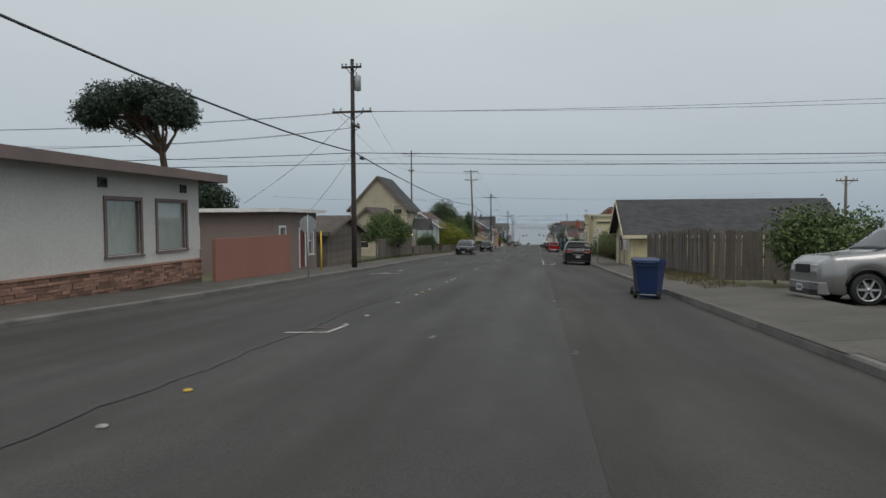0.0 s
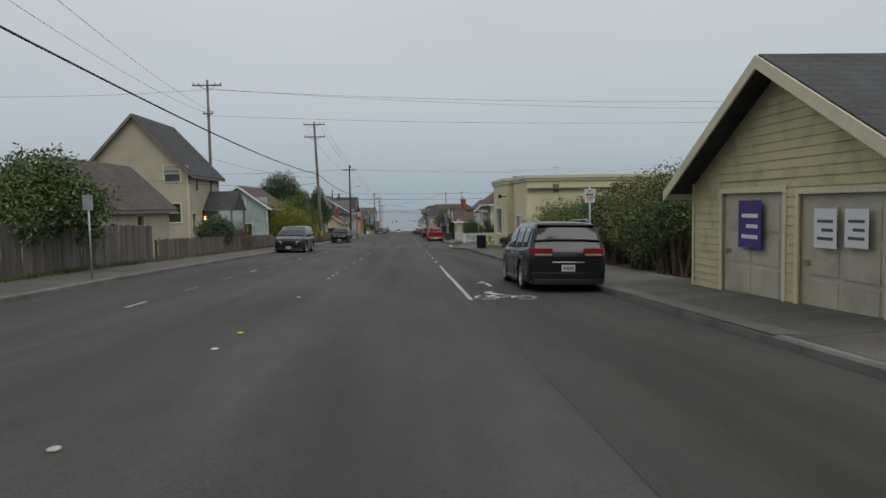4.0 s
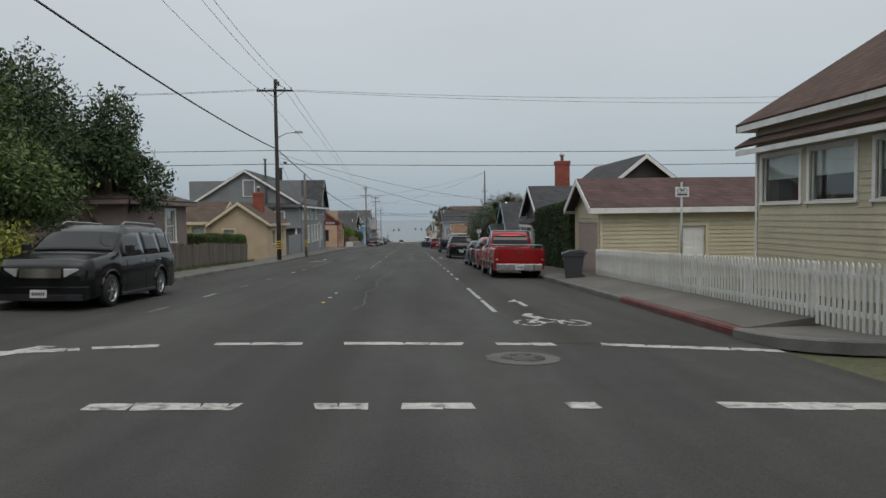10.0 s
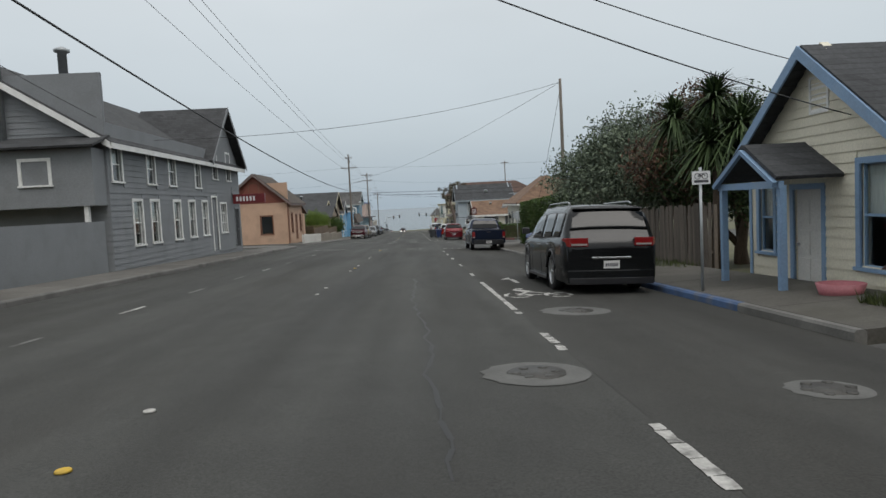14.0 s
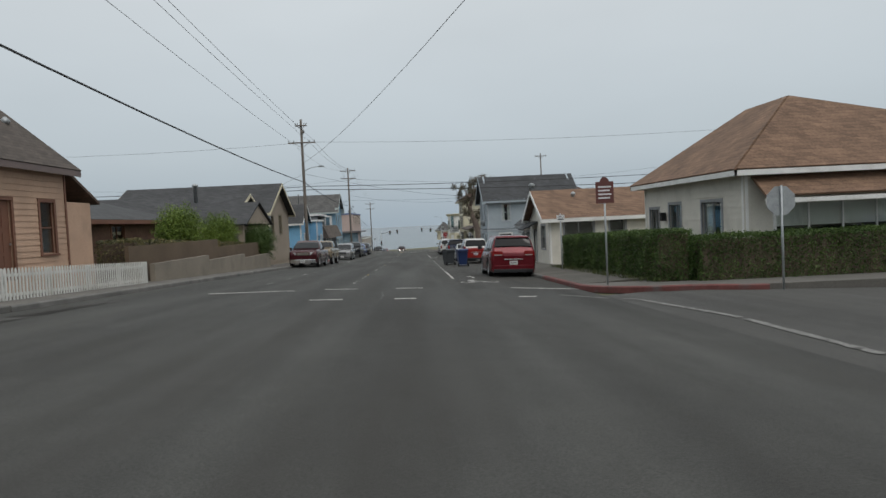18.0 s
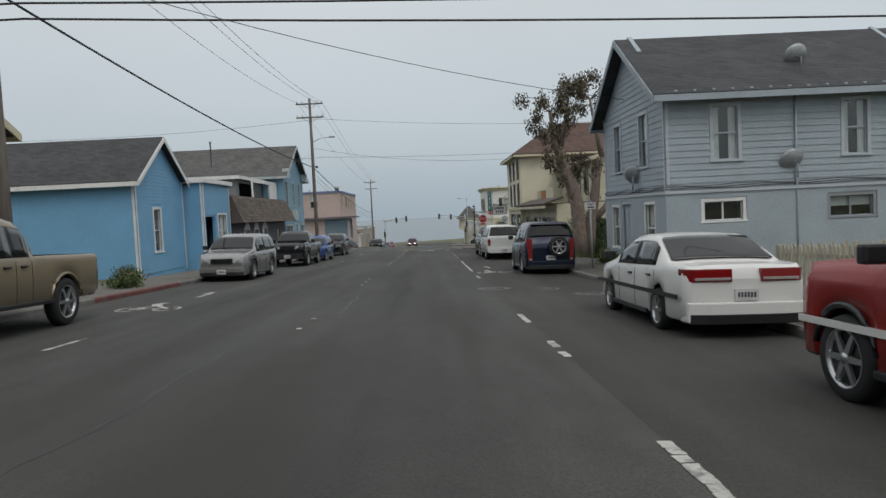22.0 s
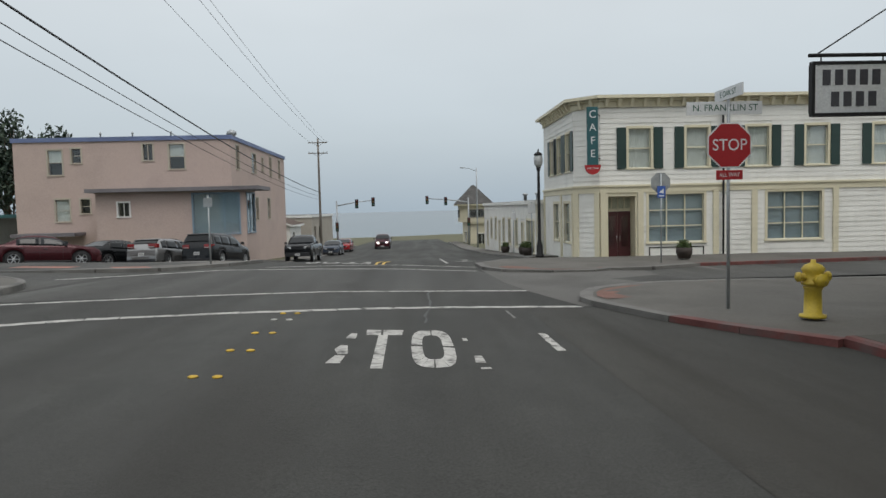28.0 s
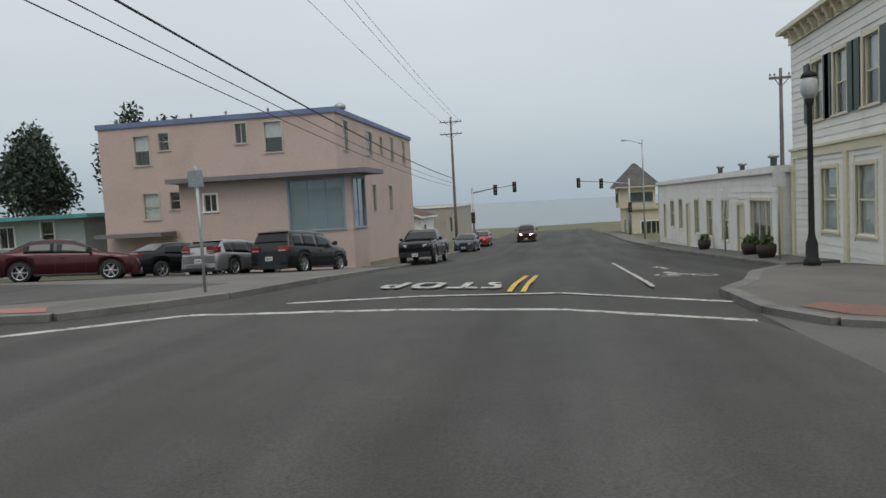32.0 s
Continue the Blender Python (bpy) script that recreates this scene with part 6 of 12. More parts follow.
corner_pad("pavement_corner_eight", -13.2, 107, 3.4, 0, -90, -30, 107, "curved pavement corner by the pole")
corner_pad("pavement_corner_nine", -13.2, 197, 3.4, 0, 90, -30, 197, "curved pavement corner by the bar")
corner_pad("pavement_corner_ten", -13.2, 208, 3.4, 0, -90, -30, 208, "curved pavement corner by the pickets")
corner_pad("pavement_corner_eleven", -13.2, 310, 3.4, 0, 90, -30, 310, "curved pavement corner by the blue house")
sheet("driveway_one", [(4.5, 8), (14, 8), (14, 21), (4.5, 21)], 0.03 + 0.125, DIRTCON, "pale concrete driveway apron", "driveway")
sheet("driveway_two", [(4.5, 44), (9, 43), (9, 53), (4.5, 52)], 0.155, CONCRETE, "pale concrete driveway before the garage", "driveway")

FAINT = surface("faded_road_paint", (0.17, 0.168, 0.158), rough=0.85, var=0.2, scale=2.5, fine=0.3, fscale=25, dirt=(0.055, 0.054, 0.05), dirt_amt=1.0, dirt_scale=6.0, bump=0.2)


def worn(path, w, seed, wear=0.06, cell=0.45, mat_=LINE, name="painted_line"):
    """A painted band along a line of (x, y): ragged edges, cracks across, cells worn away."""
    rng = random.Random(seed)
    bm = B()
    for (ax, ay), (bx, by) in zip(path, path[1:]):
        L_ = math.hypot(bx - ax, by - ay)
        ux, uy = (bx - ax) / L_, (by - ay) / L_
        s0 = 0.0
        while s0 < L_ - 0.03:
            ln = min(rng.uniform(0.5, 1.5) * cell, L_ - s0)
            if rng.random() > wear:
                e0, e1 = w / 2 * rng.uniform(0.8, 1.08), w / 2 * rng.uniform(0.8, 1.08)
                lean = rng.uniform(-0.12, 0.12) * w
                n_ = 3
                side = []
                for k in range(n_ + 1):
                    q = s0 + (ln - rng.choice((0.0, 0.008, 0.02))) * k / n_
                    j0, j1 = rng.uniform(-.07, .07) * w, rng.uniform(-.07, .07) * w
                    side.append(((ax + ux * (q - lean) + uy * (e0 + j0), ay + uy * (q - lean) - ux * (e0 + j0)), (ax + ux * (q + lean) - uy * (e1 + j1), ay + uy * (q + lean) + ux * (e1 + j1))))
                vs = [[bm.verts.new((px, py, gz(px, py) + 0.007)) for px, py in pair] for pair in side]
                for p_, q_ in zip(vs, vs[1:]):
                    bm.faces.new((p_[0], q_[0], q_[1], p_[1]))
            s0 += ln
    if not bm.faces:
        return
    bmesh.ops.recalc_face_normals(bm, faces=bm.faces[:])
    if sum(f.normal.z for f in bm.faces) < 0:
        bmesh.ops.reverse_faces(bm, faces=bm.faces[:])
    part(name, bm, mat_, marks)


# the lane line at the right, solid before and after the crossings, dashed between
for i, (a, b_) in enumerate(((50.3, 65.0), (117.8, 120.6), (121.1, 125.0), (157.4, 164.0), (221.5, 229.6), (269.1, 274.9), (275.4, 280.0), (321.4, 334.0))):
    worn([(0.95, a), (0.95, b_)] if a < 300 else [(0.25, a), (0.5, b_)], 0.11, 10 + i, 0.02, 0.3)
for i, y_ in enumerate((68.6, 73.1, 78.1, 84.3, 89.3, 129.65, 133.2, 136.2, 139.9, 144.9, 149.7, 154.0, 166.1, 171.4, 176.9, 181.9, 186.6, 231.9, 235.5, 240.4, 244.8, 249.5, 252.9, 265.2, 284.7, 289.1, 293.4, 297.6, 303.7)):
    worn([(0.95 if y_ < 300 else 0.74, y_), (0.95 if y_ < 300 else 0.74, y_ + 1.3)], 0.115, 40 + i, 0.12, 0.22)
worn([(0.60, 306.6), (0.58, 307.5)], 0.05, 77, 0.2, 0.15, FAINT)
# the faint lane line at the left
worn([(-6.4, 141.4), (-6.4, 151.3)], 0.08, 80, 0.12, 0.3, FAINT)
for i, y_ in enumerate((49.5, 53.3, 57.1, 60.8, 64.6, 68.4, 72.2, 76.1, 79.9, 83.7, 87.5, 117.5, 121.3, 125.1, 129.0, 134.4, 137.4, 155.2, 159.1, 163.0, 167.2, 171.2, 175.7, 179.5, 183.4, 219.0, 223.0, 227.1, 231.0, 235.0, 239.0, 243.0, 247.0, 251.0, 276.4, 279.5, 283.3, 287.0, 291.0, 295.0)):
    worn([(-6.4, y_), (-6.4, y_ + 1.2)], 0.09, 100 + i, 0.15, 0.25, FAINT if i % 3 else LINE)
# centre studs in broken groups
STUD_Y = [2.2, 3.7, 5.1, 10.9, 12.5, 15.7, 18.4, 19.4, 20.8, 25.2, 26.5, 27.7, 30.3, 37.2, 38.6, 40.0, 44.1, 45.5, 51, 57.1, 58.4, 59.9, 63.4, 67.9, 72.1, 73.5, 79.0, 80.4, 81.8, 87.2, 88.6, 91.4,
          119.8, 121.2, 122.7, 129.7, 131.1, 140.2, 141.6, 143.2, 146.1, 149, 150.4, 151.8, 161.6, 163.2, 169.7, 171.4, 173, 179.2, 180.6, 188.8, 190.2, 219.2, 220.6, 223.4, 225, 226.6, 233.2, 234.6, 239.2, 243.3, 244.7, 252.8, 254.2, 263.3, 264.7, 266.1, 277.3, 278.7, 280.2, 283, 288.4, 289.8, 296.2, 297.6]
studs(-3.05, STUD_Y, yellow=lambda i: i % 5 in (2,))
for x_ in (-3.28, -3.04):
    studs(x_, [302.3, 303.7, 305.0, 307.05], yellow=lambda i: True)
    studs(x_, [306.3], yellow=lambda i: False)
# fresh survey mark by the centre line
worn([(-3.75, 9.6), (-3.0, 9.8)], 0.10, 501, 0.0, 0.5)
worn([(-3.05, 9.8), (-3.0, 10.9)], 0.07, 502, 0.05, 0.4)
worn([(-3.55, 10.3), (-3.2, 10.4)], 0.08, 503, 0.1, 0.2, REDKERB)
# first crossing: two bands, the slanting ones to either side, two bands more
for i, pts in enumerate(([(-9.6, 90.9), (-7.35, 92.7)], [(-7.2, 92.9), (-5.6, 95.6)], [(-3.8, 96.9), (-2.3, 97.0)], [(-1.7, 97.0), (-0.35, 97.0)], [(0.55, 97.0), (3.3, 97.1)],
                         [(-5.9, 99.9), (-3.9, 101.3)], [(-3.5, 101.5), (-2.4, 101.7)], [(-1.8, 101.7), (-0.4, 101.7)], [(0.6, 101.7), (1.0, 101.7)],
                         [(3.56, 97.4), (3.74, 100.8), (4.05, 104.2), (4.1, 109.2)], [(-8.8, 105.1), (-7.4, 109.3)], [(-7.1, 110.1), (-6.1, 113.0)],
                         [(-8.6, 108.4), (-6.2, 108.9)], [(-5.8, 109.0), (-4.3, 109.3)], [(-3.9, 109.4), (-2.5, 109.4)], [(-1.8, 109.4), (-0.3, 109.4)], [(0.6, 109.4), (0.9, 109.4)], [(2.1, 109.4), (4.1, 109.3)],
                         [(-8.0, 112.0), (-5.5, 112.7)], [(-5.4, 112.8), (-4.3, 113.1)], [(-3.8, 113.2), (-2.5, 113.25)], [(-1.9, 113.25), (-0.1, 113.25)], [(0.4, 113.25), (1.3, 113.2)], [(2.0, 113.2), (4.5, 112.6)],
                         # second crossing
                         [(-7.6, 191.4), (-5.4, 192.4)], [(-3.7, 192.7), (-2.7, 192.7)], [(-1.3, 192.7), (-0.2, 192.7)], [(1.1, 192.7), (3.3, 192.7)],
                                                  
                         [(-3.5, 211.0), (-2.6, 211.0)], [(-1.2, 211.0), (-0.6, 211.0)], [(2.2, 211.0), (3.0, 211.0)],
                         [(-7.0, 213.6), (-5.3, 214.6)], [(-5.3, 214.7), (-4.6, 214.9)], [(-3.7, 215.5), (-2.6, 215.5)], [(-1.3, 215.5), (-0.4, 215.5)], [(2.5, 214.8), (4.5, 213.6)])):
    worn(pts, 0.27, 200 + i, 0.03, 0.42, name="crosswalk_band")
worn([(5.1, 200.6), (5.3, 204.9), (4.9, 209.2), (3.4, 211.4)], 0.15, 290, 0.08, 0.4, FAINT, "crosswalk_band")
# the last crossing: long bands bowed with the crown
for i, (pts, w_) in enumerate((([(-8.6, 304.6), (-6.2, 306.3), (-4.0, 307.15), (-2.0, 307.72)], 0.26), ([(-1.95, 307.75), (0.0, 308.0), (2.12, 308.1)], 0.26),
                               ([(-8.9, 308.0), (-5.58, 309.75), (-2.9, 310.75), (1.56, 311.05)], 0.2), ([(-7.1, 317.5), (-4.0, 318.2), (-1.5, 318.3), (1.05, 317.35)], 0.2),
                               ([(-6.1, 318.9), (-4.0, 319.9), (-1.5, 320.4), (1.2, 319.2)], 0.18), ([(-10.4, 313.6), (-8.9, 315.3), (-7.1, 317.5)], 0.18))):
    worn(pts, w_, 300 + i, 0.01, 0.6, name="crosswalk_band")
for i, y_ in enumerate((50.9, 115.9, 160.4, 218.5, 268.4)):
    bike_mark(1.8, y_)
for y_ in (33, 150.5, 257):
    bike_mark(-7.4, y_)
bike_mark(1.5, 325.0)
for x_, y_, r_ in ((0.4, 152.8, 0.55), (2.8, 151.8, 0.36), (1.95, 157.6, 0.6), (2.3, 92.5, 0.45), (0.6, 112.0, 0.5), (2.7, 193.6, 0.5), (1.05, 260.7, 0.5), (2.5, 260.2, 0.42), (3.3, 258.3, 0.42)):
    manhole(x_, y_, r_, min(0.3, r_ * 0.6))
for i, (x_, y_, l_) in enumerate(((0.75, 91.0, 9), (-1.6, 211, 3), (-2.7, 255, 6), (0.6, 284, 12), (-3.35, 2, 26), (-2.2, 118, 20), (-0.9, 306, 5), (-3.5, 231, 20), (-3.3, 60, 30), (-0.6, 150, 16))):
    crack(x_, y_, l_, i)
for i, (x_, y_) in enumerate(((1.05, 8.2), (-1.2, 9.4), (1.0, 14.5), (0.95, 17.0), (0.98, 19.5), (0.97, 22.0), (0.95, 24.5), (0.96, 27.0), (0.98, 29.5), (0.95, 32.4))):
    worn([(x_, y_), (x_ + 0.03, y_ + 0.3)], 0.09, 400 + i, 0.2, 0.1, FAINT)
# the worn word before the crossing, letter by letter, and its twin for those who come up the hill


def letter(strokes, flip=None):
    bm = B()
    for pts in strokes:
        vs = []
        for px, py in pts:
            if flip:
                px, py = flip(px, py)
            vs.append(bm.verts.new((px, py, gz(px, py) + 0.007)))
        f = bm.faces.new(vs)
        f.normal_update()
        if f.normal.z < 0:
            f.normal_flip()
    part("painted_letter", bm, LINE, marks)


def oval(cx, cy, rx, ry, t, a0=0, a1=360, n=16):
    """Quads of a tall letter bowl, with two cracks."""
    out = []
    for i in range(n):
        p0, p1 = radians(a0 + (a1 - a0) * i / n), radians(a0 + (a1 - a0) * (i + 0.96) / n)

        def at(p, o):
            c, s_ = math.cos(p), math.sin(p)
            return (cx + (rx - o) * math.copysign(abs(c) ** 0.6, c), cy + (ry - o * 3.2) * math.copysign(abs(s_) ** 0.6, s_))
        out.append([at(p0, 0), at(p1, 0), at(p1, t), at(p0, t)])
    return out


STEM = [(-1.55, 302.69), (-1.42, 302.69), (-1.43, 304.84), (-1.56, 304.85)]
BAR_T = [[(-1.73, 304.86), (-1.53, 304.85), (-1.54, 305.3), (-1.75, 305.31)], [(-1.50, 304.85), (-1.24, 304.83), (-1.22, 305.28), (-1.51, 305.3)]]
BITS_S = [[(-1.99, 304.57), (-1.85, 304.56), (-1.86, 305.0), (-1.95, 305.02)], [(-1.98, 303.47), (-1.86, 303.5), (-1.91, 304.05), (-2.0, 304.09), (-2.05, 303.8)], [(-2.06, 302.97), (-1.9, 302.96), (-1.88, 303.4), (-2.0, 303.42)]]
BITS_P = [[(-0.39, 302.99), (-0.27, 302.98), (-0.28, 303.38), (-0.37, 303.39)], [(-0.36, 302.64), (-0.24, 302.68), (-0.25, 302.75), (-0.36, 302.74)], [(-0.42, 304.4), (-0.36, 304.4), (-0.37, 304.6), (-0.43, 304.6)]]
letter(BITS_S)
letter([STEM] + BAR_T)
letter(oval(-0.84, 304.0, 0.27, 1.28, 0.14))
letter(BITS_P)


def far(px, py):
    return (-3.85 - (px + 1.12) * 1.2, 321.9 - (py - 304.0) * 0.55)


letter([[(-2.05, 302.7), (-1.85, 302.7), (-1.85, 303.1), (-2.05, 303.1)], [(-1.98, 303.1), (-1.85, 303.1), (-1.85, 304.0), (-1.98, 304.0)], [(-2.1, 303.9), (-1.9, 303.9), (-1.9, 304.3), (-2.1, 304.3)], [(-2.12, 304.3), (-2.0, 304.3), (-2.0, 305.2), (-2.12, 305.2)], [(-2.05, 304.9), (-1.8, 304.9), (-1.8, 305.3), (-2.05, 305.3)]], far)
letter([STEM] + BAR_T, far)
letter(oval(-0.84, 304.0, 0.27, 1.28, 0.14), far)
letter([[(-0.42, 302.7), (-0.29, 302.7), (-0.29, 305.2), (-0.42, 305.2)]] + oval(-0.28, 304.6, 0.22, 0.68, 0.12, -90, 90, 8), far)
for x_ in (-2.43, -2.17):
    worn([(x_, 320.6), (x_ + 0.1, 325.6)], 0.11, int(x_ * -100), 0.0, 1.2, YELLOWLINE)
sheet("car_park", [(-27.0, 327.5), (-10.6, 327.5), (-10.6, 344.0), (-27.0, 344.0)], 0.05, ASPHALT_OLD, "asphalt car park before the pink hotel", "car park", th=0.1)
PALEROAD = surface("pale_concrete_road", (0.105, 0.101, 0.094), rough=0.9, var=0.18, scale=0.3, fine=0.2, fscale=40, dirt=(0.06, 0.057, 0.052), dirt_amt=0.6, dirt_scale=0.5, bump=0.4, bscale=110)
sheet("road_apron", [(2.14, 308.16), (1.88, 309.42), (1.56, 311.09), (1.33, 313.2), (1.24, 316.5), (1.2, 319.3), (4.4, 319.3), (9.0, 319.0), (9.0, 310.0), (4.4, 308.6)], 0.005, PALEROAD, "pale worn concrete of the side street mouth", "road")
sheet("crossing_road", [(-9.6, 308.2), (-5.6, 309.9), (-2.9, 310.9), (1.5, 311.2), (1.33, 313.2), (1.24, 316.5), (1.05, 317.3), (-1.5, 318.2), (-4.0, 318.1), (-7.1, 317.4), (-9.0, 315.6)], 0.0045, ASPHALT_OLD, "lighter asphalt of the crossing", "road")
sheet("asphalt_patch", [(3.3, 315.6), (3.0, 314.4), (3.6, 312.9), (7.2, 313.2), (20.0, 314.0), (20.0, 318.0), (9.0, 316.6)], 0.010, ASPHALT_OLD, "dark asphalt patch in the side street mouth", "road")
BRICKPAD = surface("brick_red_paving", (0.17, 0.085, 0.065), rough=0.9, var=0.2, fine=0.25, fscale=20, dirt=(0.12, 0.095, 0.08), dirt_amt=0.7, dirt_scale=2.5, bump=0.3)


def bulb(name, outline, kerb_run, red, label):
    """A pavement corner that swells into the street, with its kerb stones."""
    ob = sheet(name, outline, 0.10, CONCRETE, label, "pavement", th=0.2)
    for i in range(kerb_run[0], kerb_run[1]):
        (ax, ay), (bx, by) = outline[i], outline[i + 1]
        L_ = math.hypot(bx - ax, by - ay)
        nx, ny = (by - ay) / L_ * 0.15, -(bx - ax) / L_ * 0.15
        bm = B()
        lo = [bm.verts.new((px, py, gz(px, py) - 0.08)) for px, py in ((ax + nx, ay + ny), (bx + nx, by + ny), (bx - nx, by - ny), (ax - nx, ay - ny))]
        hi = [bm.verts.new((px, py, gz(px, py) + 0.106)) for px, py in ((ax + nx * 0.8, ay + ny * 0.8), (bx + nx * 0.8, by + ny * 0.8), (bx - nx, by - ny), (ax - nx, ay - ny))]
        bm.faces.new(hi)
        for k in range(4):
            bm.faces.new((lo[k], lo[(k + 1) % 4], hi[(k + 1) % 4], hi[k]))
        bmesh.ops.recalc_face_normals(bm, faces=bm.faces[:])
        part("kerb_stone", bm, REDKERB if i in red else KERB, ob)
    return ob


bulb("pavement_corner_one", [(4.5, 91.8), (4.2, 93.2), (3.55, 94.5), (3.4, 95.2), (3.9, 96.3), (4.8, 96.9), (7.0, 97.2), (22.0, 97.2), (22.0, 91.8)], (0, 7), (0, 1, 4, 5, 6), "curved pavement corner with a red kerb")
bulb("pavement_corner_five", [(4.5, 304.0), (3.75, 305.1), (3.15, 306.2), (2.75, 307.4), (2.48, 308.2), (2.42, 308.9), (2.65, 309.8), (3.1, 310.8), (4.0, 311.7), (5.0, 312.15), (6.6, 311.9), (24.0, 311.3), (24.0, 304.0)], (0, 11), (0, 1), "curved pavement corner swelling into the street")
bulb("pavement_corner_six", [(30.0, 321.6), (11.5, 319.9), (8.8, 318.6), (6.6, 316.9), (5.3, 317.2), (4.6, 316.7), (3.3, 316.5), (1.9, 317.0), (1.4, 318.0), (1.35, 320.2), (2.1, 321.6), (3.0, 324.6), (4.5, 327.4), (30.0, 327.4)], (0, 12), (0, 1), "curved pavement corner before the cafe")
bulb("pavement_corner_twelve", [(-9.6, 342.0), (-7.9, 330.0), (-7.2, 323.0), (-7.6, 319.6), (-8.3, 318.2), (-9.0, 317.0), (-10.6, 316.4), (-40.0, 316.6), (-40.0, 327.4), (-10.6, 327.4), (-10.6, 342.0)], (0, 7), (), "pavement corner before the car park")
sheet("brick_ramp_near", [(2.7, 308.5), (2.65, 309.0), (2.85, 309.8), (3.3, 310.65), (4.1, 311.4), (5.0, 311.8), (6.3, 311.6), (5.2, 311.15), (4.4, 310.9), (3.98, 310.3), (3.85, 309.1)], 0.111, BRICKPAD, "brick-red paved corner ramp", "pavement")
sheet("brick_ramp_far", [(1.75, 318.0), (2.1, 317.25), (3.3, 316.75), (4.6, 316.95), (5.2, 317.4), (4.3, 317.9), (3.0, 317.8), (2.2, 318.4)], 0.111, BRICKPAD, "brick-red paved corner ramp", "pavement")
RAMPPINK = surface("pink_ramp_paving", (0.30, 0.135, 0.10), rough=0.9, var=0.15, fine=0.2, fscale=20, dirt=(0.2, 0.16, 0.13), dirt_amt=0.6, bump=0.3)
sheet("ramp_left_one", [(-10.2, 316.75), (-9.2, 317.1), (-9.6, 317.6), (-10.6, 317.3)], 0.111, RAMPPINK, "pink tactile ramp paving", "paving")
sheet("ramp_left_two", [(-13.4, 316.75), (-11.6, 316.75), (-11.6, 317.5), (-13.4, 317.5)], 0.111, RAMPPINK, "pink tactile ramp paving", "paving")
# ---------- houses on the left ----------
R_DARK = roofing("charcoal_shingles", (0.045, 0.046, 0.048))
R_BROWN = roofing("brown_shingles", (0.085, 0.056, 0.042))
R_GREYBR = roofing("grey_brown_shingles", (0.075, 0.06, 0.05))
R_TAN = roofing("tan_shingles", (0.22, 0.125, 0.065))
R_RUST = roofing("rust_brown_shingles", (0.085, 0.052, 0.042))
R_GREY = roofing("grey_shingles", (0.085, 0.083, 0.08))
FELT = surface("roof_felt", (0.10, 0.10, 0.095), rough=0.95, var=0.2, bump=0.3)


def house(name, label, ext, ref, category="house", dz=0.0):
    """The empty of a building; its parts are laid out in metres from the street's sheet at ref."""
    t = thing(name, label, category, (0, 0, plane(*ref) + dz))
    return t


def fit_openings(t, ext, spec, trim):
    """spec: (face, u0, z0, w, h, kind, dress). Returns the holes by face and hangs windows and doors."""
    holes = {}
    for q in spec:
        face, u, z, w, h, kind, dress = q[:7]
        tr = q[7] if len(q) > 7 else trim
        P, L = face_map(*ext, face)
        if kind == "door":
            door(t, P, u, z, w, h, tr, dress)
        elif kind == "hole":
            pass
        else:
            window(t, P, u, z, w, h, tr, kind, dress)
        holes.setdefault(face, []).append((u, u + w, z, z + h))
    return holes


# white office with a stone foot
MAUVEBR = surface("mauve_brown_trim", (0.17, 0.13, 0.12), rough=0.7)
W_A = surface("white_stucco", (0.55, 0.545, 0.52), dirt=(0.38, 0.37, 0.34), dirt_amt=0.4, dirt_scale=0.5, **STUCCO_BUMP)
ext = (-26, -12.2, 2.0, 22.8)
t = house("office_building", "white stucco office with a flat roof and stone foot", ext, (-12.2, 18), "building")
sp = [("E", 15.2, 1.1, 1.75, 1.7, "fixed", "full", MAUVEBR), ("E", 17.95, 1.15, 1.85, 1.65, "fixed", "full", MAUVEBR), ("E", 2.0, 1.1, 2.0, 1.7, "fixed", "blind", MAUVEBR)]
walls(t, ext, 3.75, W_A, fit_openings(t, ext, sp, MAUVEBR), base=-0.8)
flat_roof(t, ext, 3.75, 0.75, FELT, MAUVEBR, 0.28)
P, L = face_map(*ext, "E")
for u in (10.3, 14.9, 19.5):
    vent(t, P, u, 3.2, 0.32, 0.2, BLACKGLOSS)
STONE = surface("ledge_stone", (0.26, 0.15, 0.11), rough=0.9, var=0.25, fine=0.25, fscale=12, rand=0.45, bump=0.5)
rng = random.Random(4)
bm = B()
pbox(bm, P, 0, L, -0.8, 0.68, 0.0, 0.06)
foot = part("stone_foot", bm, surface("stone_mortar", (0.16, 0.12, 0.10), rough=0.95), t)
for row in range(7):
    u = rng.uniform(0, 0.3) + 6.5
    while u < L - 0.1:
        ln = min(rng.uniform(0.25, 0.65), L - u)
        bm = B()
        pbox(bm, P, u, u + ln - 0.015, row * 0.095, row * 0.095 + rng.uniform(0.07, 0.088), 0.06, rng.uniform(0.075, 0.115))
        part("stone", bm, STONE, foot)
        u += ln
bm = B()
pbox(bm, P, 0, L, 0.68, 0.74, 0.0, 0.14)
part("coping", bm, STONE, foot)

# terracotta yard wall
TERRA = surface("terracotta_paint", (0.27, 0.125, 0.095), **STUCCO_BUMP)
bm = B()
box(bm, -11.75, -11.6, 22.9, 30.8, plane(-11.6, 27) - 0.8, plane(-11.6, 27) + 1.75)
solid("yard_wall", bm, TERRA, "terracotta painted yard wall beside the office", "wall", bevel=0.01)

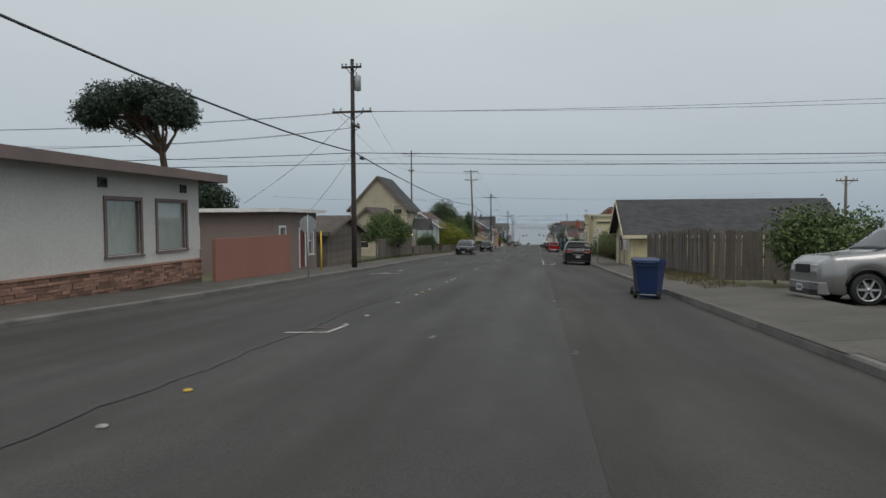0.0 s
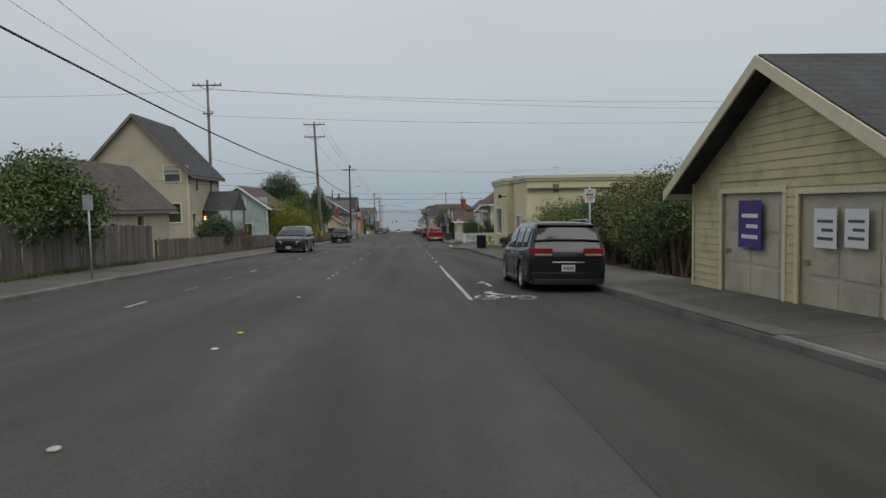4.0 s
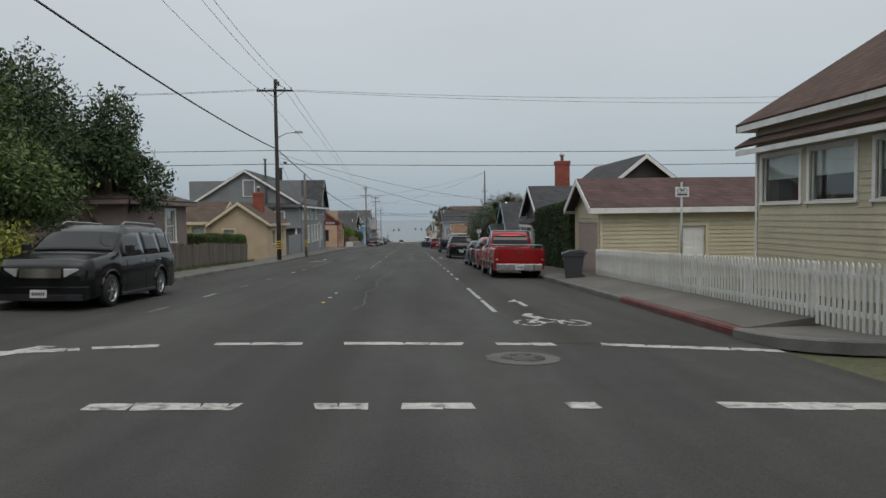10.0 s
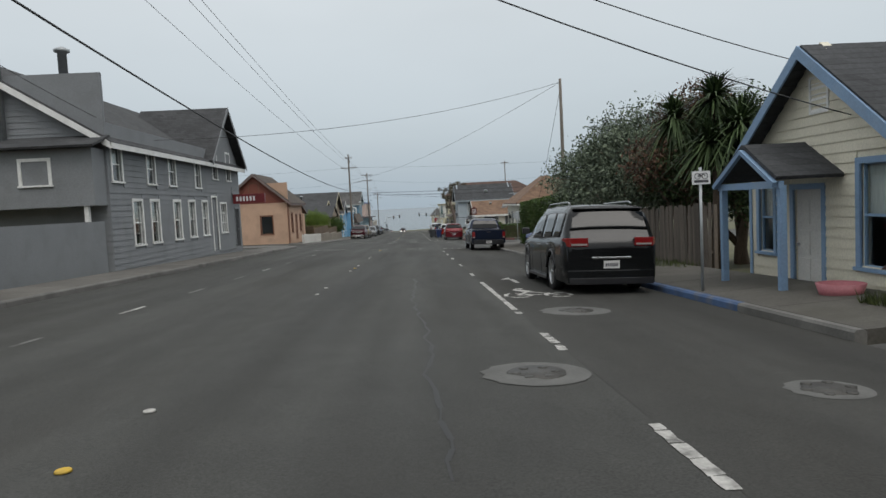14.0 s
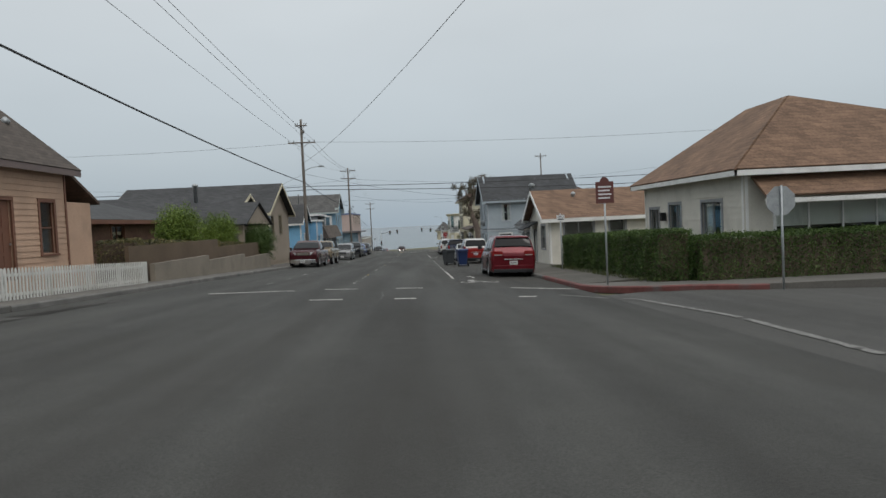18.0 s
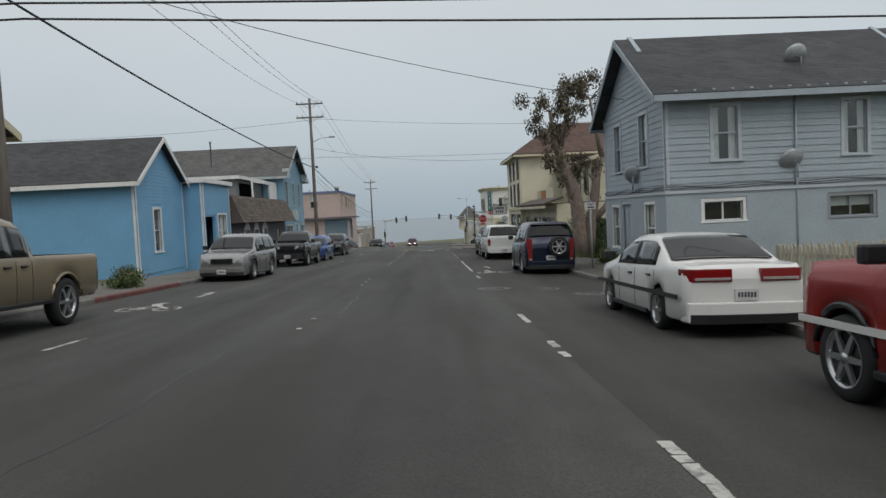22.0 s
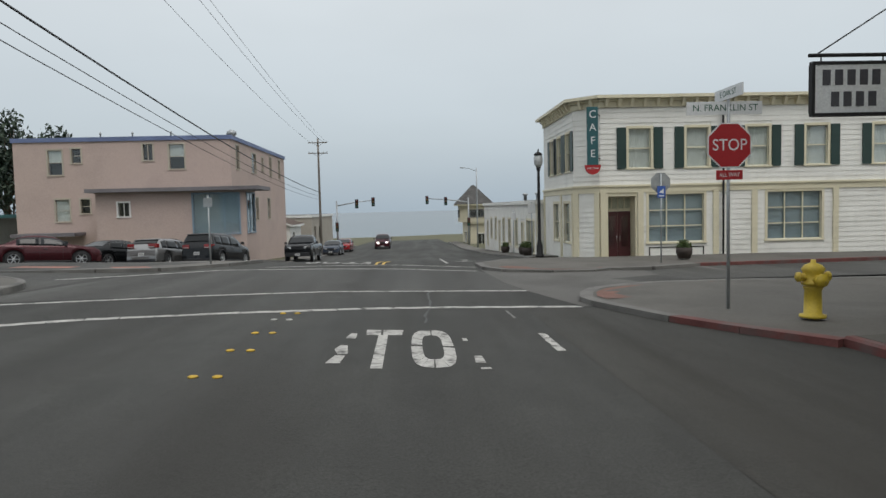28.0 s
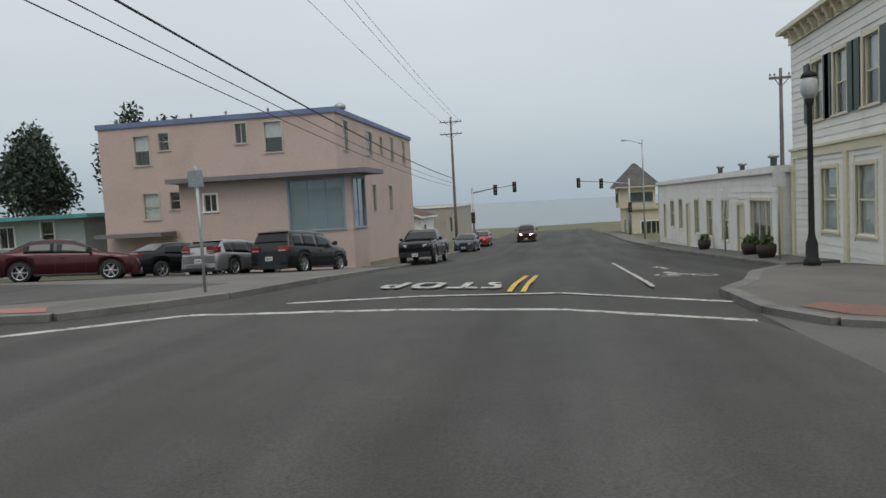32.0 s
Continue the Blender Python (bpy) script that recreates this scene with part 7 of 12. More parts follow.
# mauve flat-roofed house
MAUVE = surface("mauve_stucco", (0.21, 0.165, 0.15), **STUCCO_BUMP)
ext = (-25, -12.8, 31.6, 38.3)
t = house("flat_roofed_house", "mauve-grey flat-roofed house with white-framed windows", ext, (-12.8, 35))
sp = [("E", 0.75, 0.65, 0.75, 1.65, "hung", "half"), ("E", 3.75, 0.0, 0.85, 2.15, "door", paint("dark_red_door", (0.16, 0.035, 0.03), rough=0.5)), ("E", 5.2, 0.7, 0.8, 1.5, "hung", "half"), ("S", 6.5, 1.3, 1.6, 1.0, "slide", None)]
walls(t, ext, 3.15, MAUVE, fit_openings(t, ext, sp, WHITE), base=-0.8)
flat_roof(t, ext, 3.15, 0.45, FELT, WHITE, 0.16)

# old plank shed
ext = (-18.5, -13.0, 41.0, 49.5)
t = house("plank_shed", "dark weathered plank shed with a low gable", ext, (-13, 45), "shed")
walls(t, ext, 2.2, OLDWOOD, {"E": [], "S": []}, board=0.24, boardmat=OLDWOOD, base=-0.6, gable=("x", 1.0))
gable_roof(t, ext, 2.2, 1.0, "x", 0.4, 0.35, R_GREYBR, OLDWOOD)

# low cream house and tall cream house behind the fence
CREAMW = surface("cream_siding_paint", (0.42, 0.375, 0.28), rough=0.65, var=0.07, dirt=(0.26, 0.23, 0.17), dirt_amt=0.3, bump=0.1)
ext = (-20.0, -15.2, 69.5, 78.0)
t = house("low_cream_house", "low cream clapboard house with a brown gable roof", ext, (-15, 75))
sp = [("E", 3.5, 1.2, 0.9, 1.2, "hung", None), ("S", 1.5, 1.0, 1.0, 1.3, "hung", None)]
walls(t, ext, 3.0, CREAMW, fit_openings(t, ext, sp, CREAM), board=0.2, base=-0.8, gable=("y", 2.3), single=False)
gable_roof(t, ext, 3.0, 2.3, "y", 0.4, 0.4, R_GREYBR, MAUVEBR)
ext = (-24.4, -16.8, 87.2, 95.4)
t = house("tall_cream_house", "two-storey cream clapboard house with a dark gable roof", ext, (-15.6, 88))
sp = [("S", 5.85, 5.25, 1.15, 1.2, "hung", "half"), ("S", 5.85, 2.2, 1.1, 1.4, "hung", None), ("E", 1.6, 4.6, 0.7, 1.3, "hung", "half"), ("E", 5.4, 4.4, 0.8, 1.3, "hung", "half"), ("E", 0.6, 1.2, 0.9, 1.6, "hung", None), ("E", 3.0, 0.9, 0.95, 2.1, "door", paint("dark_door", (0.06, 0.05, 0.045), rough=0.5))]
walls(t, ext, 6.1, CREAMW, fit_openings(t, ext, sp, CREAM), board=0.2, base=-0.8, gable=("y", 4.1), corner=CREAM)
gable_roof(t, ext, 6.1, 4.1, "y", 0.45, 0.4, R_DARK, MAUVEBR)
# its porch
bm = B()
prism(bm, [(90.0, 3.0), (95.0, 3.0), (94.6, 3.1), (92.5, 4.6), (90.4, 3.1)], "x", -16.75, -14.3)
part("porch_roof", bm, R_DARK, t)
for y_ in (90.4, 94.6):
    bm = B()
    cyl(bm, (-14.5, y_), 0.075, 0.2, 3.0, 10)
    part("porch_post", bm, MAUVEBR, t)
bm = B()
box(bm, -16.79, -14.3, 90.2, 94.8, -0.6, 0.7)
part("porch_deck", bm, OLDWOOD, t)
for i in range(14):
    bm = B()
    box(bm, -14.46, -14.41, 90.5 + i * 0.3, 90.55 + i * 0.3, 0.7, 1.5)
    part("baluster", bm, MAUVEBR, t)
bm = B()
box(bm, -16.7, -16.58, 90.5, 90.65, 2.3, 2.55)
part("porch_lamp", bm, lamp_mat("warm_porch_lamp", (1.0, 0.6, 0.2), 3.0), t)

# pale blue house past the first side street
PALEBL = surface("pale_blue_siding", (0.34, 0.41, 0.40), rough=0.7, var=0.08, dirt=(0.24, 0.27, 0.26), dirt_amt=0.4, bump=0.1)
ext = (-22.7, -16.3, 113.4, 124.6)
t = house("pale_blue_house", "pale blue-grey clapboard house with a rust-brown roof", ext, (-15.4, 115))
sp = [("S", 2.9, 4.5, 1.0, 0.9, "quad", None), ("S", 3.6, 1.1, 1.0, 1.3, "slide", None)]
walls(t, ext, 4.35, PALEBL, fit_openings(t, ext, sp, WHITE), board=0.2, base=-0.8, gable=("y", 2.3), corner=WHITE, single=False)
gable_roof(t, ext, 4.35, 2.3, "y", 0.45, 0.45, R_RUST, WHITE)
ext = (-36.5, -22.9, 116.0, 124.0)
t = house("brown_roofed_house", "grey house wing with a brown roof", ext, (-22.4, 116))
walls(t, ext, 4.0, PALEBL, {}, base=-0.8)
hip_roof(t, ext, 4.0, 2.0, 0.4, R_RUST, WHITE)

# mauve hip-roofed house behind the trees
ext = (-24.0, -12.4, 131.0, 138.6)
t = house("mauve_bungalow", "mauve stucco bungalow with a grey hip roof", ext, (-12.4, 136))
sp = [("E", 4.6, 1.35, 1.25, 1.5, "hung", "full")]
walls(t, ext, 3.2, MAUVE, fit_openings(t, ext, sp, WHITE), base=-0.8)
hip_roof(t, ext, 3.2, 1.5, 0.4, R_GREYBR, MAUVEBR)

# peach cottage with a red chimney
PEACH = surface("peach_stucco", (0.46, 0.36, 0.25), dirt=(0.33, 0.25, 0.17), dirt_amt=0.4, dirt_scale=0.9, **STUCCO_BUMP)
ext = (-16.1, -11.9, 155.7, 163.6)
t = house("peach_cottage", "peach stucco cottage with a brown gable roof", ext, (-10.3, 153))
sp = [("E", 1.9, 0.95, 1.25, 1.1, "fixed", "blind", CREAM), ("E", 6.0, 0.95, 0.55, 1.1, "hung", None, CREAM), ("S", 0.9, 1.05, 0.85, 1.1, "hung", "full", CREAM)]
walls(t, ext, 2.7, PEACH, fit_openings(t, ext, sp, CREAM), base=-0.6, gable=("y", 1.35))
gable_roof(t, ext, 2.7, 1.45, "y", 0.3, 0.3, R_BROWN, CREAM)
chimney(t, -13.1, 158.6, 2.8, 5.1, 0.75, 0.75, BRICKRED)
ext = (-25.0, -16.1, 157.0, 163.4)
t = house("peach_cottage_wing", "peach stucco wing under a brown roof", ext, (-15.2, 154))
sp = [("S", 7.0, 1.2, 1.0, 1.1, "hung", "full", CREAM)]
walls(t, ext, 2.7, PEACH, fit_openings(t, ext, sp, CREAM), base=-0.6)
gable_roof(t, ext, 2.7, 1.5, "x", 0.3, 0.3, R_BROWN, CREAM)

# long grey two-storey house with the bar
GREYP = surface("grey_house_paint", (0.205, 0.215, 0.225), rough=0.75, var=0.08, dirt=(0.15, 0.155, 0.16), dirt_amt=0.4, bump=0.15)
ext = (-22.6, -11.7, 171.2, 189.6)
t = house("grey_boarding_house", "long grey two-storey house with white window frames", ext, (-11.65, 180), "building")
sp = [("E", u, 1.2, 0.85, 1.7, "hung", "half") for u in (2.0, 3.8, 6.5, 8.6, 10.7)] + [("E", 14.0, 1.2, 1.15, 1.6, "grid", None)]
sp += [("E", 12.4, 0.25, 0.9, 2.9, "door", GREYP), ("E", 17.0, 0.2, 0.95, 2.3, "door", paint("black_door", (0.03, 0.03, 0.032), rough=0.5), GREYP)]
sp += [("E", u, 3.65, 0.8, 1.25, "hung", "half") for u in (0.4, 3.7, 6.2, 9.9)] + [("E", u, 4.2, 0.8, 1.55, "hung", "half") for u in (13.0, 15.7)]
sp += [("S", 5.3, 6.0, 1.0, 1.5, "quad", "half")]
hl = fit_openings(t, ext, sp, WHITE)
walls(t, ext, 5.1, GREYP, hl, board=0.22, base=-0.9, gable=("y", 3.4), single=False)
gable_roof(t, ext, 5.1, 3.4, "y", 0.35, 0.35, R_DARK, WHITE)
# cross gable towards the street
bm = B()
prism(bm, [(183.0, 5.0), (189.6, 5.0), (186.3, 8.1)], "x", -16.1, -11.66)
part("gable_front", bm, GREYP, t)
for a, b_ in ((182.7, 186.3), (189.9, 186.3)):
    bm = B()
    slab(bm, [(-11.2, a, 5.0), (-16.1, a, 5.0), (-16.1, b_, 8.25), (-11.2, b_, 8.25)], 0.1)
    part("roof", bm, R_DARK, t)
    bm = B()
    v = [bm.verts.new(q) for q in ((-11.16, a, 4.85), (-11.16, a, 5.1), (-11.16, b_, 8.36), (-11.16, b_, 8.1), (-11.2, a, 4.85), (-11.2, a, 5.1), (-11.2, b_, 8.36), (-11.2, b_, 8.1))]
    fs = [bm.faces.new([v[i] for i in f]) for f in ((0, 1, 2, 3), (7, 6, 5, 4), (0, 4, 5, 1), (1, 5, 6, 2), (2, 6, 7, 3), (3, 7, 4, 0))]
    bmesh.ops.recalc_face_normals(bm, faces=fs)
    part("bargeboard", bm, GREYP, t)
flue(t, -15.1, 171.0, 5.0, 9.5, 0.1)
flue(t, -14.1, 173.6, 6.4, 8.8, 0.17)
# lean-to upper bay and yard wall on the near end
bm = B()
box(bm, -18.5, -11.75, 170.2, 171.15, 2.75, 4.75)
part("upper_bay", bm, GREYP, t)
bm = B()
slab(bm, [(-18.8, 169.8, 4.75), (-11.5, 169.8, 4.75), (-11.5, 171.2, 5.2), (-18.8, 171.2, 5.2)], 0.08)
part("bay_roof", bm, R_DARK, t)
Pb, _ = face_map(-18.5, -11.75, 170.2, 171.15, "S")
window(t, Pb, 4.35, 3.55, 0.9, 0.8, WHITE, "hung", None)
bm = B()
box(bm, -12.2, -12.05, 170.3, 170.45, 0.0, 2.75)
part("bay_post", bm, WHITE, t)
bm = B()
box(bm, -11.95, -11.8, 164.4, 170.9, plane(-11.6, 166) - 0.8, plane(-11.6, 166) + 1.75)
solid("board_yard_wall", bm, GREYP, "grey painted board yard wall beside the cottage", "wall")
# hanging sign, name as plain bars
t = thing("hanging_sign", "dark red hanging bar sign with pale lettering bars", "sign", (-11.0, 187.8, plane(-11, 187.8) + 3.35))
bm = B()
box(bm, -0.6, 1.3, -0.12, 0.12, -0.28, 0.28)
part("sign_box", bm, paint("maroon_sign", (0.14, 0.018, 0.022), rough=0.4, bump=0), t, bevel=0.01)
bm = B()
for i in range(6):
    box(bm, -0.4 + i * 0.2, -0.28 + i * 0.2, -0.125, -0.12, -0.14, 0.14)
part("letter_bars", bm, SIGNWHITE, t)
bm = B()
tube(bm, [(-0.65, 0, 0.1), (-0.65, 0, 0.7)], 0.02, 6)
tube(bm, [(-0.65, 0, 0.1), (-0.5, 0, 0.1)], 0.03, 6)
part("bracket", bm, GALV, t)

# salmon and brick-red cottage past the second side street
SALMON = surface("salmon_siding", (0.50, 0.33, 0.23), rough=0.75, var=0.1, dirt=(0.34, 0.24, 0.17), dirt_amt=0.5, bump=0.15)
RUSTP = surface("rust_siding", (0.19, 0.06, 0.04), rough=0.75, var=0.1, bump=0.15)
BRTRIM = surface("brown_window_trim", (0.17, 0.075, 0.045), rough=0.7)
ext = (-18.0, -12.1, 208.4, 215.6)
t = house("salmon_cottage", "salmon clapboard cottage with a rust-red gable and grey roof", ext, (-12, 211), dz=0.15)
sp = [("E", 1.0, 1.1, 0.85, 1.75, "hung", None), ("E", 3.3, 0.4, 0.8, 2.3, "door", BRTRIM), ("E", 5.6, 1.1, 0.8, 1.6, "hung", None), ("S", 3.4, 1.1, 1.0, 1.6, "fixed", None), ("S", 2.5, 4.3, 0.8, 1.4, "hung", None)]
walls(t, ext, 4.0, SALMON, fit_openings(t, ext, sp, BRTRIM), board=0.18, base=-0.8, gable=("y", 2.5), corner=BRTRIM)
bm = B()
prism(bm, [(-18.02, 3.9), (-12.08, 3.9), (-12.08, 4.02), (-15.05, 6.48), (-18.02, 4.02)], "y", 208.36, 208.375)
part("gable_cladding", bm, RUSTP, t)
gable_roof(t, ext, 4.0, 2.5, "y", 0.35, 0.4, R_GREYBR, MAUVEBR)
flue(t, -13.5, 215.0, 4.0, 5.3, 0.08)
bm = B()
slab(bm, [(-12.3, 215.8, 4.0), (-18, 215.8, 4.0), (-18, 217.6, 2.7), (-11.9, 217.6, 2.7)], 0.1)
part("lean_to_roof", bm, R_BROWN, t)
bm = B()
box(bm, -18, -12.1, 215.7, 217.3, -0.6, 2.75)
part("lean_to", bm, SALMON, t)

# low retaining wall and bungalow
RENDER = surface("rendered_wall", (0.23, 0.20, 0.16), dirt=(0.13, 0.115, 0.09), dirt_amt=0.6, dirt_scale=0.8, **STUCCO_BUMP)
bm = B()
for a, b_ in ((219.5, 226.5), (226.52, 233.5), (233.52, 240.5)):
    zz = plane(-10, (a + b_) / 2)
    box(bm, -11.0, -10.8, a, b_, zz - 0.8, zz + 1.05)
solid("retaining_wall", bm, RENDER, "low rendered garden wall along the pavement", "wall")
bm = B()
for a, b_ in ((218.5, 230.0), (230.02, 242.0)):
    zz = plane(-10.6, (a + b_) / 2)
    box(bm, -11.5, -11.35, a, b_, zz - 0.8, zz + 1.8)
solid("garden_wall", bm, surface("brown_fence_panel", (0.12, 0.085, 0.055), rough=0.9, var=0.2, bump=0.3), "brown garden fence wall behind the rendered wall", "wall")
TAUPE = surface("taupe_siding", (0.30, 0.245, 0.19), rough=0.75, var=0.08, bump=0.15)
ext = (-26.0, -13.2, 250.3, 260.8)
t = house("taupe_bungalow", "taupe clapboard bungalow with a charcoal gable roof", ext, (-13.2, 255), dz=0.2)
sp = [("E", 0.7, 2.6, 2.7, 1.6, "tri", None, paint("khaki_trim", (0.2, 0.17, 0.11), rough=0.6)), ("E", 5.8, 2.6, 1.2, 1.7, "hung", None, MATS["khaki_trim"])]
walls(t, ext, 4.6, TAUPE, fit_openings(t, ext, sp, MATS["khaki_trim"]), board=0.2, base=-0.8, gable=("x", 2.5))
gable_roof(t, ext, 4.6, 2.5, "x", 0.6, 0.6, R_DARK, CREAM)
ext2 = (-26.0, -13.4, 238.8, 250.2)
walls(t, ext2, 3.3, TAUPE, {"E": []}, board=0.2, base=-0.8, single=False)
gable_roof(t, ext2, 3.5, 2.2, "x", 0.6, 0.5, R_DARK, CREAM)
bm = B()
prism(bm, [(238.6, 3.5), (246.6, 3.5), (242.6, 4.9)], "x", -13.2, -12.0)
part("porch_gable", bm, TAUPE, t)
for a in (238.4, 246.8):
    bm = B()
    slab(bm, [(-11.8, a, 3.4), (-14.5, a, 3.4), (-14.5, 242.6, 5.0), (-11.8, 242.6, 5.0)], 0.1)
    part("porch_roof", bm, R_DARK, t)
for y_ in (239.0, 246.2):
    bm = B()
    box(bm, -12.5, -12.15, y_ - 0.17, y_ + 0.17, -0.6, 3.5)
    part("porch_post", bm, TAUPE, t)
flue(t, -16.5, 243, 5.0, 6.4, 0.14)
ext = (-30.0, -17.0, 221.0, 238.6)
t = house("brown_ranch_house", "long brown ranch house with a dark low roof", ext, (-17, 230), dz=0.2)
sp = [("E", 4.0, 1.3, 1.2, 1.3, "grid", None, BRTRIM), ("E", 9.0, 1.3, 1.6, 1.3, "slide", None, BRTRIM)]
walls(t, ext, 3.0, surface("brown_shingle_wall", (0.13, 0.07, 0.045), rough=0.9, var=0.2, fine=0.3, fscale=8, bump=0.4), fit_openings(t, ext, sp, BRTRIM), base=-0.8)
gable_roof(t, ext, 3.0, 1.8, "y", 0.6, 0.5, R_DARK, BRTRIM)

# bright blue cottage
BRIGHT = surface("sky_blue_siding", (0.17, 0.38, 0.58), rough=0.6, var=0.06, dirt=(0.14, 0.3, 0.46), dirt_amt=0.3, bump=0.1)
ext = (-24.0, -13.8, 271.6, 277.4)
t = house("sky_blue_cottage", "sky-blue clapboard cottage with white trim", ext, (-12, 272), dz=0.0)
sp = [("E", 1.9, 1.1, 0.8, 2.0, "hung", None)]
walls(t, ext, 4.5, BRIGHT, fit_openings(t, ext, sp, WHITE), board=0.17, base=-0.8, gable=("x", 2.0), corner=WHITE)
gable_roof(t, ext, 4.5, 2.0, "x", 0.4, 0.35, R_DARK, WHITE)
ext = (-19.5, -12.8, 277.6, 282.3)
t = house("sky_blue_annex", "sky-blue flat-topped annex with white corner boards", ext, (-11, 279), dz=0.0)
sp = [("E", 2.4, 1.2, 0.7, 1.8, "hung", "half"), ("E", 3.2, 1.2, 0.7, 1.8, "hung", "half"), ("E", 0.3, 0.0, 1.6, 2.9, "hole", None)]
hl = fit_openings(t, ext, sp, WHITE)
walls(t, ext, 4.8, BRIGHT, hl, board=0.17, base=-0.8, corner=WHITE)
flat_roof(t, ext, 4.8, 0.18, FELT, WHITE, 0.2)
bm = B()
box(bm, -15.0, -14.8, 277.7, 279.7, -0.5, 3.4)
part("porch_back", bm, BRIGHT, t)
chimney(t, -16.0, 281.5, 4.6, 5.8, 0.5, 0.5, BRICKRED, pot=False)

# bar with the shingled mansard
DKGREY = surface("dark_grey_siding", (0.105, 0.115, 0.125), rough=0.75, var=0.1, bump=0.15)
SHAKE = surface("old_wood_shakes", (0.115, 0.095, 0.08), rough=0.95, var=0.2, fine=0.3, fscale=9, rand=0.3, bump=0.5)
ext = (-21.5, -12.9, 282.5, 298.0)
t = house("corner_bar", "dark grey single-storey bar with a shingled mansard", ext, (-12.2, 290), "building")
sp = [("E", 3.2, 0.9, 1.35, 1.35, "fixed", None, WHITE), ("E", 8.0, 0.9, 1.35, 1.35, "fixed", None, WHITE), ("E", 5.7, 0.0, 1.1, 2.2, "door", DKGREY, WHITE), ("E", 12.5, 0.2, 0.9, 1.9, "door", CREAM, DKGREY)]
walls(t, ext, 2.8, DKGREY, fit_openings(t, ext, sp, WHITE), board=0.2, base=-0.8)
for u_ in (3.25, 5.65, 8.05):
    bm = B()
    prism(bm, [(282.5 + u_ + 0.62 + 0.62 * math.cos(math.pi * i / 10), 2.27 + 0.45 * math.sin(math.pi * i / 10)) for i in range(11)], "x", -12.9, -12.85)
    part("fanlight_arch", bm, WHITE, t)
flat_roof(t, ext, 4.3, 0.0, FELT, SHAKE, 0.1)
bm = B()
prism(bm, [(-12.9, 2.7), (-12.0, 2.75), (-12.7, 4.4), (-12.9, 4.4)], "y", 282.4, 298.1)
mn = part("mansard", bm, SHAKE, t)
rng = random.Random(8)
for row in range(9):
    y_ = 282.4
    f0 = row / 9
    while y_ < 298.0:
        w_ = min(rng.uniform(0.35, 0.8), 298.1 - y_)
        xx, zz = -12.0 - 0.7 * f0, 2.75 + 1.65 * f0
        bm = B()
        v = [bm.verts.new(q) for q in ((xx + .045, y_, zz - .02), (xx + .045, y_ + w_ - .02, zz - .02), (xx - .075, y_ + w_ - .02, zz + .19), (xx - .075, y_, zz + .19), (xx + .01, y_, zz - .03), (xx + .01, y_ + w_ - .02, zz - .03))]
        bm.faces.new((v[0], v[1], v[2], v[3]))
        bm.faces.new((v[4], v[5], v[1], v[0]))
        part("shake", bm, SHAKE, mn)
        y_ += w_

# blue two-storey Victorian shop house
VBLUE = surface("victorian_blue_paint", (0.20, 0.35, 0.47), rough=0.65, var=0.08, dirt=(0.17, 0.28, 0.37), dirt_amt=0.4, bump=0.12)
ext = (-26.0, -12.9, 298.2, 306.9)
t = house("blue_shop_house", "pale blue two-storey shop house with a peaked front", ext, (-12.9, 302), "building")
sp = [("E", u, 4.3, 0.75, 1.95, "hung", None) for u in (0.95, 3.7, 6.3)] + [("E", 0.5, 0.7, 2.6, 1.8, "tri", "drapes"), ("E", 4.1, 0.1, 1.1, 2.5, "door", paint("pale_door", (0.3, 0.33, 0.34), rough=0.5)), ("E", 6.6, 0.7, 1.4, 1.8, "slide", "drapes")]
walls(t, ext, 6.9, VBLUE, fit_openings(t, ext, sp, paint("pale_blue_trim", (0.42, 0.47, 0.46), rough=0.6)), board=0.16, base=-0.8, gable=("x", 2.6), single=False)
gable_roof(t, ext, 6.9, 2.6, "x", 0.55, 0.5, R_GREY, MATS["pale_blue_trim"])
for y_ in (298.2, 306.3):
    bm = B()
    box(bm, -12.9, -12.35, y_, y_ + 0.6, 6.5, 7.3)
    part("cornice_block", bm, MATS["pale_blue_trim"], t, bevel=0.04)
bm = B()
box(bm, -12.9, -12.8, 301.0, 303.6, 2.95, 3.9)
part("sign_board", bm, MATS["pale_blue_trim"], t)
ext2 = (-26.0, -14.6, 290.4, 298.1)
walls(t, ext2, 6.2, GREYP, {"S": [], "E": [(0.8, 4.9, 4.6, 5.9)]}, base=4.5)
flat_roof(t, ext2, 6.2, 0.35, FELT, WHITE, 0.22)
bm = B()
box(bm, -14.58, -13.4, 290.4, 298.1, 4.45, 4.6)
part("balcony_floor", bm, WHITE, t)
bm = B()
box(bm, -13.5, -13.4, 290.4, 298.1, 5.85, 6.1)
box(bm, -13.5, -13.4, 290.4, 290.6, 4.6, 5.85)
box(bm, -13.5, -13.4, 295.6, 298.1, 4.6, 5.85)
part("balcony_frame", bm, WHITE, t)
flue(t, -18, 296, 7.5, 9.4, 0.06)

